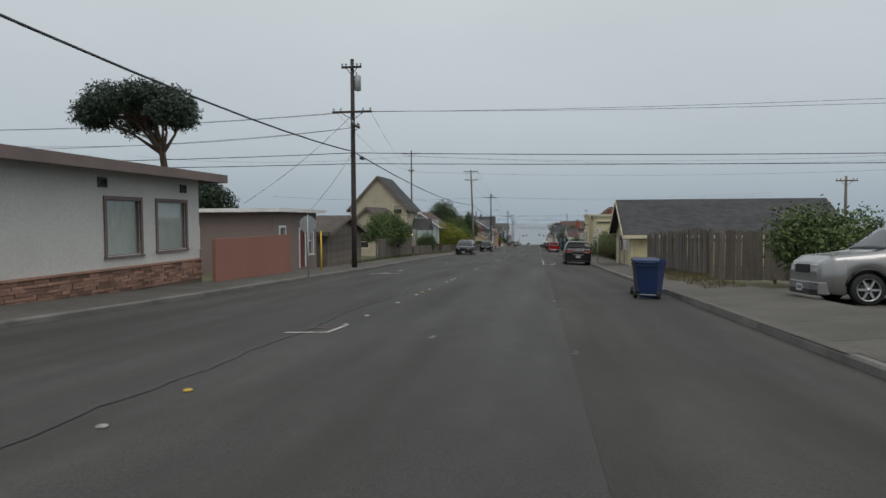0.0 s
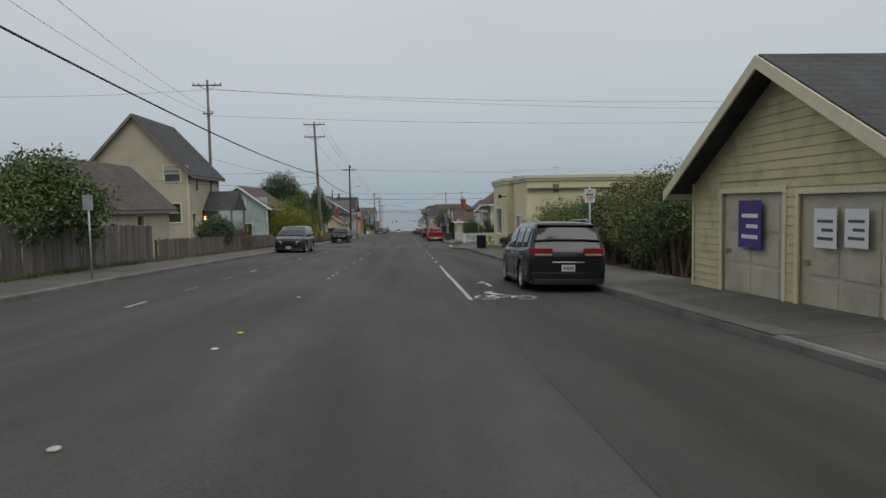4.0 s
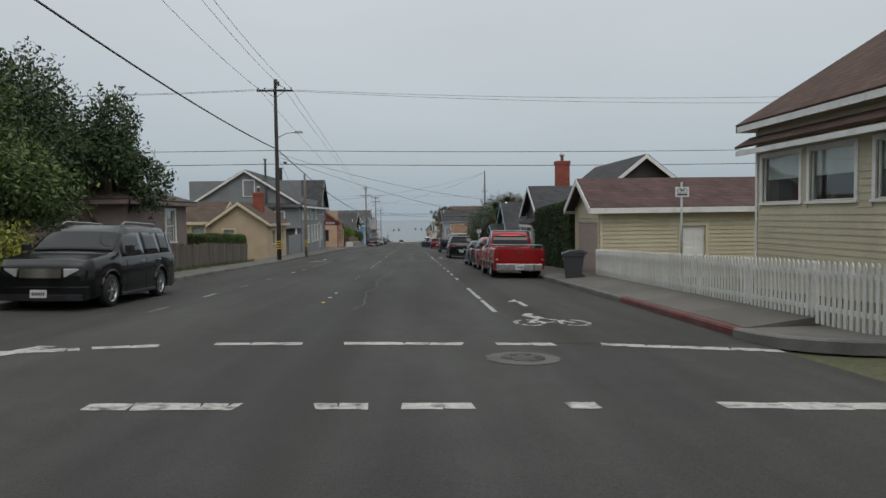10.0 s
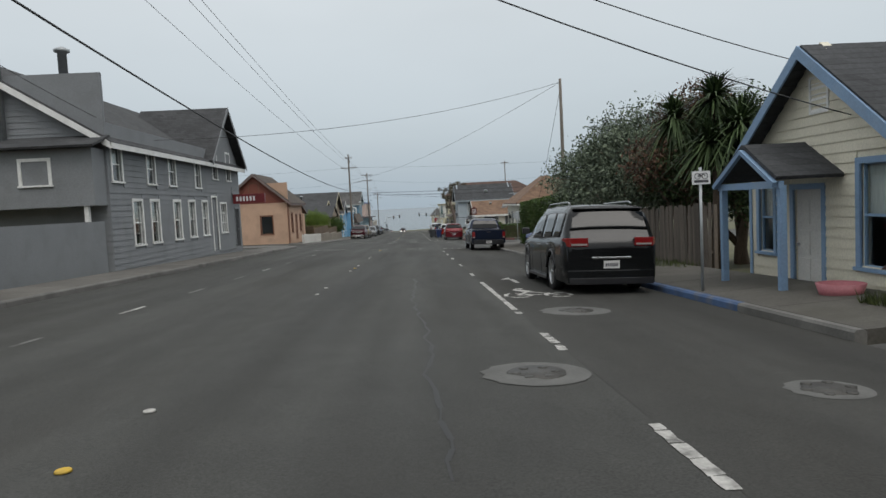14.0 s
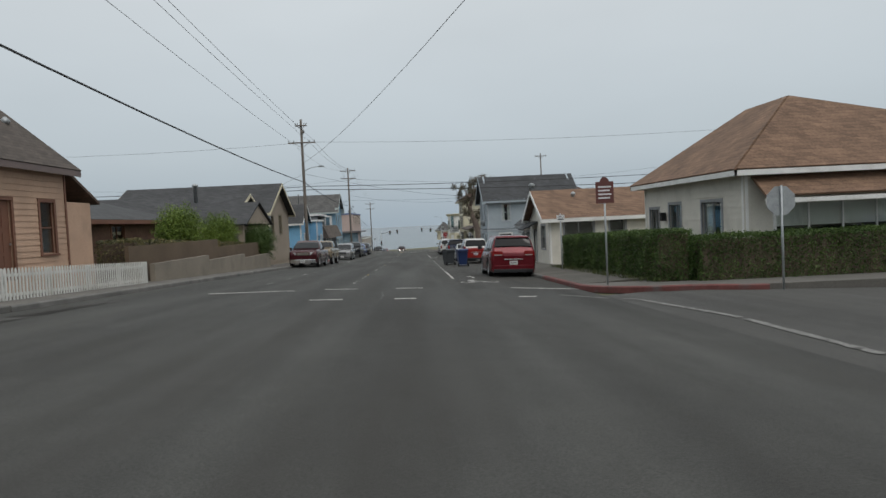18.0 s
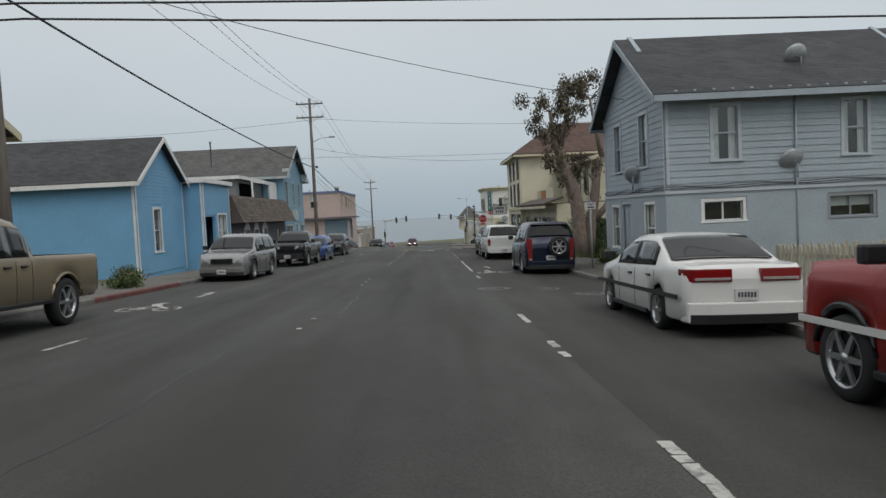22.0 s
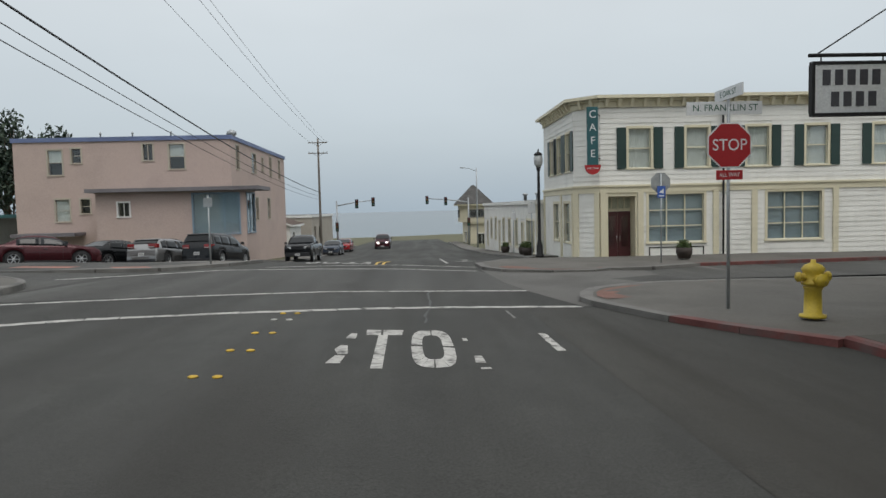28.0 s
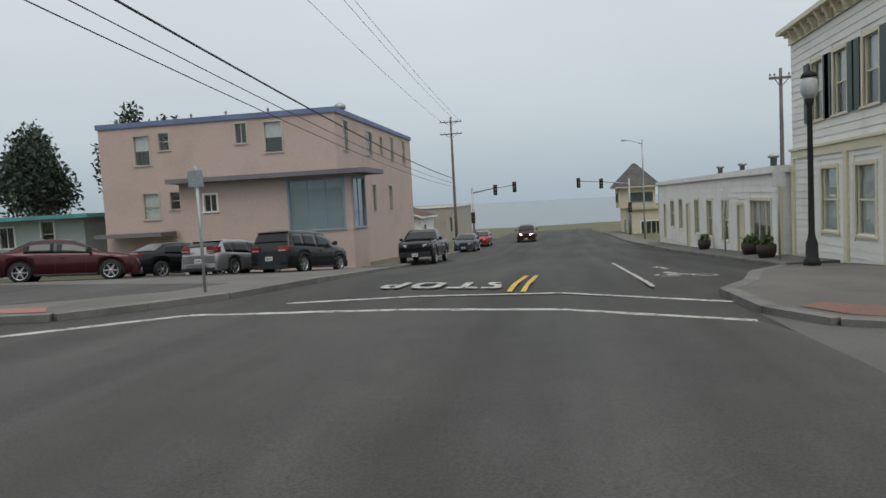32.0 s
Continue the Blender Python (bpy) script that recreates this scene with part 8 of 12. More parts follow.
# pink hotel below the crossing
PINK = surface("pink_stucco", (0.47, 0.37, 0.33), dirt=(0.38, 0.29, 0.25), dirt_amt=0.35, dirt_scale=0.5, **STUCCO_BUMP)
BLUEEDGE = surface("blue_parapet_edge", (0.13, 0.17, 0.30), rough=0.6)
ext = (-31.5, -15.0, 349.5, 372.0)
zz = -1.9
t = house("pink_hotel", "pink stucco two-storey hotel with a blue parapet edge", ext, (-15, 322), "building", dz=0.0)
sp = [("S", 2.6, 4.9, 1.05, 1.9, "hung", "half"), ("S", 4.4, 5.8, 0.7, 1.1, "hung", None), ("S", 9.8, 5.9, 0.75, 1.25, "slide", None), ("S", 11.8, 5.2, 1.15, 1.9, "hung", "half"),
      ("S", 3.0, 1.3, 1.05, 1.7, "hung", "full"), ("S", 4.9, 1.9, 0.7, 1.1, "hung", None),
      ("E", 1.6, 5.2, 1.0, 1.9, "hung", None), ("E", 7.0, 5.2, 1.6, 1.7, "hung", None), ("E", 11.0, 5.6, 0.7, 1.2, "hung", None), ("E", 14.5, 5.2, 1.0, 1.9, "hung", "half"), ("E", 19.0, 5.2, 1.0, 1.9, "hung", "half"), ("E", 8.0, 1.0, 1.0, 2.0, "hung", None), ("E", 13.0, 1.0, 1.2, 2.0, "hung", None)]
walls(t, ext, 7.75, PINK, fit_openings(t, ext, sp, paint("beige_trim", (0.42, 0.38, 0.31), rough=0.6)), base=-4.0)
flat_roof(t, ext, 7.6, 0.06, FELT, BLUEEDGE, 0.30)
for x_ in (-28, -25.5, -23, -20):
    flue(t, x_, 351, 7.7, 8.1, 0.05)
bm = B()
lathe(bm, (-16.0, 354, 7.7), [(0.3, 0), (0.3, 0.5), (0.42, 0.55), (0.4, 0.8), (0.15, 0.95)], 14)
part("roof_ventilator", bm, GALV, t)
ext2 = (-24.0, -13.2, 346.2, 349.4)
sp = [("S", 7.0, 0.2, 3.3, 2.9, "tri", "blind", paint("blue_grey_frame", (0.2, 0.29, 0.37), rough=0.5)), ("E", 0.4, 0.2, 2.4, 2.9, "slide", "blind", MATS["blue_grey_frame"]), ("S", 1.6, 1.6, 0.8, 1.0, "slide", None, WHITE)]
walls(t, ext2, 3.35, PINK, fit_openings(t, ext2, sp, WHITE), base=-4.0)
bm = B()
box(bm, -24.4, -12.0, 345.4, 349.4, 3.35, 3.62)
part("canopy", bm, paint("canopy_grey", (0.16, 0.15, 0.16), rough=0.7), t)
for x_ in (-28.5,):
    bm = B()
    box(bm, x_ - 2.5, x_ + 2.2, 347.6, 349.4, 0.2, 0.45)
    part("entry_canopy", bm, MATS["canopy_grey"], t)
ext = (-52.0, -35.0, 352.0, 362.0)
t = house("teal_motel", "low teal-trimmed motel wing beside the car park", ext, (-16, 322), "building", dz=-0.6)
sp = [("S", 13.5, 0.3, 1.0, 1.8, "hung", None), ("S", 10.0, 0.3, 1.2, 1.5, "slide", None), ("S", 5.0, 0.3, 1.2, 1.5, "slide", None)]
walls(t, ext, 2.4, PALEBL, fit_openings(t, ext, sp, WHITE), base=-3.0)
flat_roof(t, ext, 2.4, 1.2, FELT, paint("teal_edge", (0.08, 0.25, 0.27), rough=0.6), 0.25)
# long beige shed and small house further down
ext = (-34.0, -16.0, 398.0, 425.0)
t = house("beige_warehouse", "long low beige warehouse with a flat roof", ext, (-16, 398), "building", dz=0.2)
walls(t, ext, 4.6, surface("beige_block_wall", (0.34, 0.31, 0.27), **STUCCO_BUMP), {"E": [(3, 5, 1, 3), (8, 10, 1, 3)]}, base=-2)
flat_roof(t, ext, 4.6, 0.1, FELT, WHITE, 0.3)
ext = (-26.0, -16.0, 380.0, 388.0)
t = house("small_white_house", "small white gabled house below the hotel", ext, (-16, 384), dz=0.2)
walls(t, ext, 3.4, WHITE, {"E": [(2, 3.4, 1, 2.4)]}, base=-2, gable=("y", 1.8))
gable_roof(t, ext, 3.4, 1.8, "y", 0.4, 0.4, R_BROWN, WHITE)

# ---------- houses on the near side ----------
def openings(t, ext, spec, trim):
    h = fit_openings(t, ext, spec, trim)
    for f in ("W", "S"):
        h.setdefault(f, [])
    return h


def pent(house, P, u0, u1, z0, z1, d, mat_, trim, name="porch_roof"):
    """A small lean-to roof on a wall."""
    bm = B()
    slab(bm, [P(u0, z1, 0.02), P(u1, z1, 0.02), P(u1, z0, d), P(u0, z0, d)], 0.07)
    p = part(name, bm, mat_, house)
    bm = B()
    pbox(bm, P, u0, u1, z0 - 0.2, z0 - 0.06, d - 0.06, d)
    part("fascia", bm, trim, p)
    return p


def dish(at, z, aim, label="grey satellite dish on a bracket", r=0.36):
    """A satellite dish whose bowl looks along aim (degrees about z)."""
    t = thing("satellite_dish", label, "satellite dish", (at[0], at[1], z), aim)
    bm = B()
    prof = [(0.02, 0.0), (r * 0.5, 0.035), (r * 0.85, 0.10), (r, 0.15), (r * 0.98, 0.165), (r * 0.83, 0.118), (r * 0.48, 0.05), (0.02, 0.018)]
    lathe(bm, (0, 0, 0), prof, 20)
    bmesh.ops.transform(bm, matrix=Matrix.Translation((0, -0.1, 0.5)) @ Matrix.Rotation(math.radians(62), 4, "X"), verts=bm.verts)
    part("bowl", bm, GALV, t)
    bm = B()
    tube(bm, [(0, 0.1, -0.02), (0, 0.1, 0.42), (0, -0.06, 0.5)], 0.025, 6)
    part("mast", bm, GALV, t)
    bm = B()
    tube(bm, [(0, -0.1, 0.22), (0, -0.48, 0.5)], 0.014, 6)
    box(bm, -0.04, 0.04, -0.56, -0.44, 0.47, 0.56)
    part("receiver_arm", bm, GALV, t)
    return t


CLAP_Y = surface("peeling_yellow_clapboard", (0.50, 0.44, 0.26), rough=0.7, var=0.1, dirt=(0.22, 0.19, 0.14), dirt_amt=0.55, dirt_scale=2.2, bump=0.2)
CLAP_C = surface("pale_cream_clapboard", (0.50, 0.45, 0.325), rough=0.65, var=0.08, dirt=(0.30, 0.27, 0.20), dirt_amt=0.3, bump=0.12)
WHITESIDE = surface("white_painted_siding", (0.56, 0.56, 0.52), rough=0.6, var=0.07, dirt=(0.36, 0.35, 0.31), dirt_amt=0.35, bump=0.1)
TRIMWHITE = surface("white_trim_paint", (0.62, 0.62, 0.60), rough=0.55, var=0.06, dirt=(0.4, 0.39, 0.36), dirt_amt=0.25)
R_CHAR = roofing("charcoal_shingle", (0.045, 0.047, 0.05))
R_MAROON = roofing("maroon_shingle", (0.085, 0.05, 0.045))
R_RUSTB = roofing("rust_brown_shingle", (0.088, 0.052, 0.040))
R_TANS = roofing("tan_shingle", (0.165, 0.10, 0.064))

# old garage beside the plank fence
ext = (6.4, 19.0, 43.2, 51.0)
t = house("old_garage", "pale yellow garage with peeling clapboards and a dark roof", ext, (6.4, 46), "garage")
GD = surface("old_cream_door_paint", (0.42, 0.39, 0.30), rough=0.7, var=0.12, dirt=(0.2, 0.17, 0.13), dirt_amt=0.5, bump=0.2)
sp = [("W", 1.2, 0.05, 2.2, 2.15, "door", GD), ("W", 3.9, 0.05, 2.4, 2.2, "door", GD)]
walls(t, ext, 2.5, CLAP_Y, openings(t, ext, sp, CREAM), board=0.17, base=-0.8, gable=("x", 2.1), corner=CREAM)
gable_roof(t, ext, 2.5, 2.1, "x", 0.45, 0.55, R_DARK, CREAM)
P, L = face_map(*ext, "W")
for u, z, w, h, m in ((4.6, 1.15, 0.9, 0.95, paint("purple_poster", (0.06, 0.03, 0.16), bump=0)), (1.55, 1.35, 0.55, 0.6, SIGNWHITE), (2.3, 1.3, 0.6, 0.65, SIGNWHITE), (0.62, 1.3, 0.42, 0.62, SIGNWHITE)):
    bm = B()
    pbox(bm, P, u, u + w, z, z + h, 0.055, 0.062)
    p = part("poster", bm, m, t, "paper poster pinned to the door")
    bm = B()
    for i in range(3):
        pbox(bm, P, u + w * .15, u + w * (.85 - .2 * (i % 2)), z + h * (.2 + .22 * i), z + h * (.28 + .22 * i), 0.062, 0.064)
    part("unread_lines", bm, SIGNWHITE if m is not SIGNWHITE else LABELBAR, p)
P, L = face_map(*ext, "S")
for i in range(20):
    bm = B()
    pbox(bm, P, 0.4 + i * 0.61, 0.46 + i * 0.61, 2.28, 2.42, 0.04, 0.42)
    part("rafter_tail", bm, CREAM, t)

# stucco store on the corner
STORE_Y = surface("pale_yellow_stucco", (0.58, 0.52, 0.34), dirt=(0.40, 0.35, 0.2), dirt_amt=0.2, dirt_scale=0.4, **STUCCO_BUMP)
ext = (7.1, 26.0, 77.6, 90.4)
t = house("corner_store", "pale yellow stucco store with a cream cornice", ext, (6.7, 84), "shop")
sp = [("W", 2.3, 1.3, 1.7, 1.4, "slide", "blind", WHITE)]
walls(t, ext, 5.0, STORE_Y, openings(t, ext, sp, WHITE), base=-0.9)
bm = B()
bx = (6.65, 7.08, 83.0, 90.4)
P, L = face_map(*bx, "W")
hole = (2.7, 5.5, 1.3, 3.2)
for a, b, z0, z1 in ((0, hole[0], -0.9, 5.0), (hole[1], L, -0.9, 5.0), (hole[0], hole[1], -0.9, hole[2]), (hole[0], hole[1], hole[3], 5.0)):
    pbox(bm, P, a, b, z0, z1, -0.5, 0)
part("projecting_front", bm, STORE_Y, t)
window(t, P, hole[0], hole[2], hole[1] - hole[0], hole[3] - hole[2], WHITE, "fixed", None)
CORN = surface("cream_cornice_paint", (0.55, 0.51, 0.37), rough=0.6, var=0.06)
for q in ((6.55, 7.2, 82.9, 90.5, 4.95, 5.15), (6.48, 7.2, 82.83, 90.57, 5.15, 5.38), (7.0, 26.0, 77.5, 82.83, 4.95, 5.1), (6.93, 26.0, 77.43, 82.83, 5.1, 5.32), (7.2, 26, 90.4, 90.5, 4.8, 5.2)):
    bm = B()
    box(bm, *q)
    part("cornice", bm, CORN, t, bevel=0.02)
bm = B()
box(bm, 7.15, 25.9, 77.4, 90.3, 4.4, 4.5)
part("roof", bm, FELT, t)
P, L = face_map(*ext, "S")
for u in (1.4, 5.2, 9.0):
    vent(t, P, u + 0.3, 4.25, 0.3, 0.45, paint("ochre_louvre", (0.22, 0.18, 0.10)), True)
bm = B()
cyl(bm, (9.5, 82), 0.3, 4.5, 5.5, 14)
part("roof_vent_drum", bm, GALV, t)
bm = B()
box(bm, 6.25, 6.66, 83.55, 83.68, 4.02, 4.10)
box(bm, 6.12, 6.30, 83.45, 83.8, 3.95, 4.2)
part("floodlight", bm, BLACK, t, "black floodlight on an arm", bevel=0.01)
bm = B()
v0 = plane(6.7, 79)
prism(bm, [(6.62, v0 + 0.95), (6.66, v0 + 0.95), (6.98, v0 + 1.75), (6.94, v0 + 1.75)], "y", 80.0, 80.65)
solid("notice_board", bm, SIGNWHITE, "white notice board leaning at the window", "sign")
for q, l in (((6.15, 6.4, 71.5, 77.0, 0.62), "low concrete garden wall beside the pavement"), ((6.9, 12.0, 75.9, 76.1, 0.8), "low concrete wall beside the store")):
    bm = B()
    zz = plane(q[0], 75)
    box(bm, q[0], q[1], q[2], q[3], zz - 0.5, zz + q[4])
    solid("garden_wall", bm, CONCRETE, l, "wall", bevel=0.02)

# white house behind the flowering hedge: only its roof shows
ext = (14.0, 24.0, 58.0, 70.0)
t = house("hedge_house", "low pale house mostly hidden behind the tall hedge", ext, (7, 64))
walls(t, ext, 3.0, CLAP_C, openings(t, ext, [("W", 4.0, 1.1, 1.2, 1.3, "hung", None)], WHITE), board=0.2, base=-0.8, gable=("x", 1.6), single=False)
gable_roof(t, ext, 3.0, 1.6, "x", 0.4, 0.4, R_GREYBR, WHITE)

# cream hip-roofed house behind the picket fence
ext = (9.2, 21.3, 112.7, 122.4)
t = house("hip_roofed_house", "cream clapboard house with a rust-brown hip roof", ext, (9.2, 117))
sp = [("S", 9.85, 2.2, 0.8, 1.75, "hung", "drapes", WHITE), ("S", 1.0, 2.3, 1.05, 1.55, "hung", "half", WHITE), ("S", 5.6, 2.3, 1.0, 1.55, "hung", "half", WHITE)]
sp += [("W", 0.9, 2.55, 1.5, 1.25, "hung", "half", WHITE), ("W", 3.0, 2.55, 1.6, 1.25, "fixed", "half", WHITE), ("W", 5.3, 2.55, 1.75, 1.25, "fixed", "half", WHITE), ("W", 7.5, 2.55, 1.85, 1.25, "fixed", "half", WHITE)]
walls(t, ext, 4.75, CLAP_C, openings(t, ext, sp, WHITE), board=0.16, base=-0.8, corner=WHITE)
hip_roof(t, ext, 4.75, 3.25, 0.4, R_RUSTB, WHITE, ridge=(12.6, 117.55, 19.6, 117.55))
chimney(t, 12.0, 112.35, -0.6, 7.55, 0.6, 0.5, BRICKRED)
P, L = face_map(*ext, "W")
pent(t, P, -0.3, L + 0.3, 4.12, 4.4, 0.5, R_RUSTB, WHITE)
P, L = face_map(*ext, "S")
for u in (9.35, 10.72):
    bm = B()
    pbox(bm, P, u, u + 0.42, 2.15, 4.0, 0.03, 0.07)
    s_ = part("shutter", bm, WHITE, t, "white louvred shutter")
    for k in range(9):
        bm = B()
        pbox(bm, P, u + 0.05, u + 0.37, 2.24 + k * 0.19, 2.38 + k * 0.19, 0.07, 0.10, 0.075)
        part("slat", bm, WHITE, s_)
bm = B()
pbox(bm, P, 10.0, 10.6, 7.55, 7.66, -4.0, -3.2)
part("skylight", bm, PANE, t)
bm = B()
tube(bm, [(17.8, 117.6, 7.9), (17.8, 117.6, 9.2)], 0.02, 6)
for k in range(5):
    tube(bm, [(17.3 + .02 * k, 117.3 + .15 * k, 9.1), (18.3 - .02 * k, 117.3 + .15 * k, 9.1)], 0.01, 4)
part("aerial", bm, GALV, t, "thin metal television aerial")

# cream garage with a roller door
ext = (6.4, 14.0, 128.9, 132.6)
t = house("cream_garage", "cream garage with a maroon roof and pinkish door", ext, (6.5, 131), "garage")
PINKD = surface("pinkish_beige_door", (0.34, 0.27, 0.235), rough=0.6, var=0.06, bump=0.1)
sp = [("W", 0.35, -0.1, 2.9, 2.45, "hole", None), ("S", 3.2, 0.0, 0.95, 2.2, "door", WHITE)]
walls(t, ext, 3.0, CLAP_C, openings(t, ext, sp, CREAM), board=0.16, base=-0.8, gable=("x", 1.05), corner=CREAM)
gable_roof(t, ext, 3.0, 1.05, "x", 0.3, 0.45, R_MAROON, WHITE)
P, L = face_map(*ext, "W")
bm = B()
pbox(bm, P, 0.35, 3.25, -0.5, 2.35, -0.1, -0.05)
gd = part("garage_door", bm, PINKD, t, "pinkish beige panelled garage door")
for k in range(4):
    bm = B()
    pbox(bm, P, 0.4, 3.2, -0.2 + k * 0.62, 0.38 + k * 0.62, -0.05, -0.03)
    part("panel", bm, PINKD, gd)

# dark brown house with white bargeboards
DKBR = surface("dark_brown_siding", (0.050, 0.040, 0.036), rough=0.7, var=0.12, dirt=(0.09, 0.08, 0.07), dirt_amt=0.25, bump=0.15)
ext = (6.7, 16.0, 141.8, 147.0)
t = house("dark_brown_house", "dark brown gabled house with white bargeboards", ext, (7.5, 147))
sp = [("W", 1.6, 1.0, 1.5, 1.3, "hung", "half", WHITE), ("S", 1.4, 1.0, 1.0, 1.3, "hung", None, WHITE)]
walls(t, ext, 3.4, DKBR, openings(t, ext, sp, WHITE), board=0.2, base=-0.8, gable=("x", 1.6), corner=WHITE)
gable_roof(t, ext, 3.4, 1.55, "x", 0.35, 0.4, R_CHAR, WHITE)
chimney(t, 8.8, 146.0, 3.0, 6.7, 0.8, 0.7, BRICKRED)
P, L = face_map(*ext, "W")
vent(t, P, 2.35, 3.8, 0.5, 0.6, WHITE)
pent(t, P, 0.4, 4.8, 2.75, 3.05, 0.6, R_CHAR, WHITE)
for u in (0.5, 4.7):
    bm = B()
    pbox(bm, P, u - 0.05, u + 0.05, -0.3, 2.6, 0.45, 0.55)
    part("porch_post", bm, WHITE, t)
ext = (8.7, 15.5, 140.3, 149.6)
t = house("brown_house_rear", "tall dark brown wing with a white-edged gable", ext, (7.5, 147))
walls(t, ext, 3.75, DKBR, openings(t, ext, [("S", 2.9, 3.9, 1.0, 1.2, "hung", None, WHITE)], WHITE), board=0.2, base=-0.8, gable=("y", 2.7), corner=WHITE)
gable_roof(t, ext, 3.75, 2.7, "y", 0.4, 0.45, R_CHAR, WHITE)

# yellow cottage with light-blue trim
LBLUE = surface("light_blue_trim", (0.20, 0.31, 0.46), rough=0.55, var=0.08, dirt=(0.3, 0.33, 0.36), dirt_amt=0.25)
COTTAGE = surface("cream_white_clapboard", (0.66, 0.62, 0.50), rough=0.6, var=0.06, dirt=(0.42, 0.38, 0.3), dirt_amt=0.25, bump=0.12)
ext = (6.9, 19.0, 155.9, 161.2)
t = house("blue_trimmed_cottage", "cream cottage with light-blue trim and charcoal roof", ext, (7.6, 160))
WD = surface("white_door_paint", (0.58, 0.57, 0.54), rough=0.5, var=0.05)
sp = [("W", 0.45, 0.8, 1.05, 1.75, "hung", "half", LBLUE), ("W", 2.6, 0.15, 0.95, 2.0, "door", WD, LBLUE), ("W", 4.3, 0.85, 0.6, 1.45, "hung", "half", LBLUE), ("S", 0.9, 1.35, 1.0, 1.0, "hung", "full", LBLUE), ("S", 4.2, 1.35, 1.1, 1.0, "slide", None, LBLUE), ("S", 7.6, 1.35, 1.0, 1.0, "hung", None, LBLUE)]
walls(t, ext, 2.8, COTTAGE, openings(t, ext, sp, LBLUE), board=0.19, base=-0.8, gable=("x", 2.05), corner=LBLUE)
gable_roof(t, ext, 2.8, 1.9, "x", 0.35, 0.4, R_CHAR, LBLUE)
P, L = face_map(*ext, "W")
vent(t, P, 2.4, 3.6, 0.5, 0.6, WHITE)
for a, b in ((1.95, 3.15), (4.35, 3.15)):
    bm = B()
    slab(bm, [P(a, 2.35, 0.02), P(a, 2.35, 1.25), P(b, 3.0, 1.25), P(b, 3.0, 0.02)], 0.07)
    p = part("porch_roof", bm, R_CHAR, t)
    bm = B()
    tube(bm, [P(a, 2.27, 1.27), P(b, 2.93, 1.27)], 0.06, 4)
    part("bargeboard", bm, LBLUE, p)
bm = B()
pbox(bm, P, 1.95, 4.35, 2.2, 2.33, 1.1, 1.2)
part("porch_beam", bm, LBLUE, t)
for u in (2.02, 4.28):
    bm = B()
    pbox(bm, P, u - 0.06, u + 0.06, -0.1, 2.25, 1.05, 1.17)
    part("porch_post", bm, LBLUE, t)
bm = B()
pbox(bm, P, 1.8, 4.1, -0.6, 0.12, 0, 1.3)
part("porch_step", bm, CONCRETE, t, bevel=0.02)
dish((9.6, 156.8), plane(7.6, 160) + 3.2, 200)
# dog kennel and basket at its foot
bm = B()
zz = plane(7, 155) + 0.25
box(bm, 6.1, 6.65, 154.9, 155.6, zz, zz + 0.5)
solid("dog_kennel", bm, OLDWOOD, "small weathered wooden kennel beside the cottage", "kennel", bevel=0.01)
bm = B()
prism(bm, [(154.8, zz + 0.5), (155.7, zz + 0.5), (155.25, zz + 0.85)], "x", 6.03, 6.72)
solid("kennel_roof", bm, R_RUSTB, "red-brown kennel roof lying on the kennel", "kennel")
bm = B()
lathe(bm, (6.2, 156.9, zz - 0.1), [(0.3, 0), (0.38, 0.25), (0.34, 0.25), (0.27, 0.05), (0.02, 0.04)], 14)
solid("basket", bm, paint("pink_plastic", (0.42, 0.15, 0.17), rough=0.5), "faded pink plastic basket on the step", "basket")

# white house with tan hip roof
WHITEH = surface("warm_white_siding", (0.60, 0.575, 0.51), rough=0.65, var=0.07, dirt=(0.33, 0.31, 0.27), dirt_amt=0.3, bump=0.12)
GREYTRIM = surface("grey_window_trim", (0.25, 0.26, 0.27), rough=0.6, var=0.08)
ext = (10.0, 23.0, 213.9, 223.2)
t = house("tan_roofed_house", "white clapboard house with a tan hip roof", ext, (10, 220))
sp = [("W", 1.6, 1.3, 1.6, 1.65, "slide", "drapes", GREYTRIM), ("W", 5.2, 1.3, 1.2, 1.65, "slide", None, GREYTRIM), ("W", 7.6, 1.4, 1.1, 1.4, "slide", None, GREYTRIM), ("S", 1.0, 1.3, 4.5, 1.5, "row", "half", WHITE), ("S", 7.5, 1.3, 3.5, 1.5, "row", "half", WHITE)]
walls(t, ext, 3.85, WHITEH, openings(t, ext, sp, WHITE), board=0.2, base=-0.8, corner=WHITE)
hip_roof(t, ext, 3.85, 2.75, 0.5, R_TANS, WHITE, ridge=(13.2, 216.9, 13.2, 220.0))
P, L = face_map(*ext, "S")
pent(t, P, 0.2, 12.6, 3.0, 3.65, 0.95, R_TANS, WHITE)
P, L = face_map(*ext, "W")
bm = B()
pbox(bm, P, 6.7, 6.95, 2.3, 2.65, 0.05, 0.25)
part("porch_lamp", bm, BLACK, t, bevel=0.02)

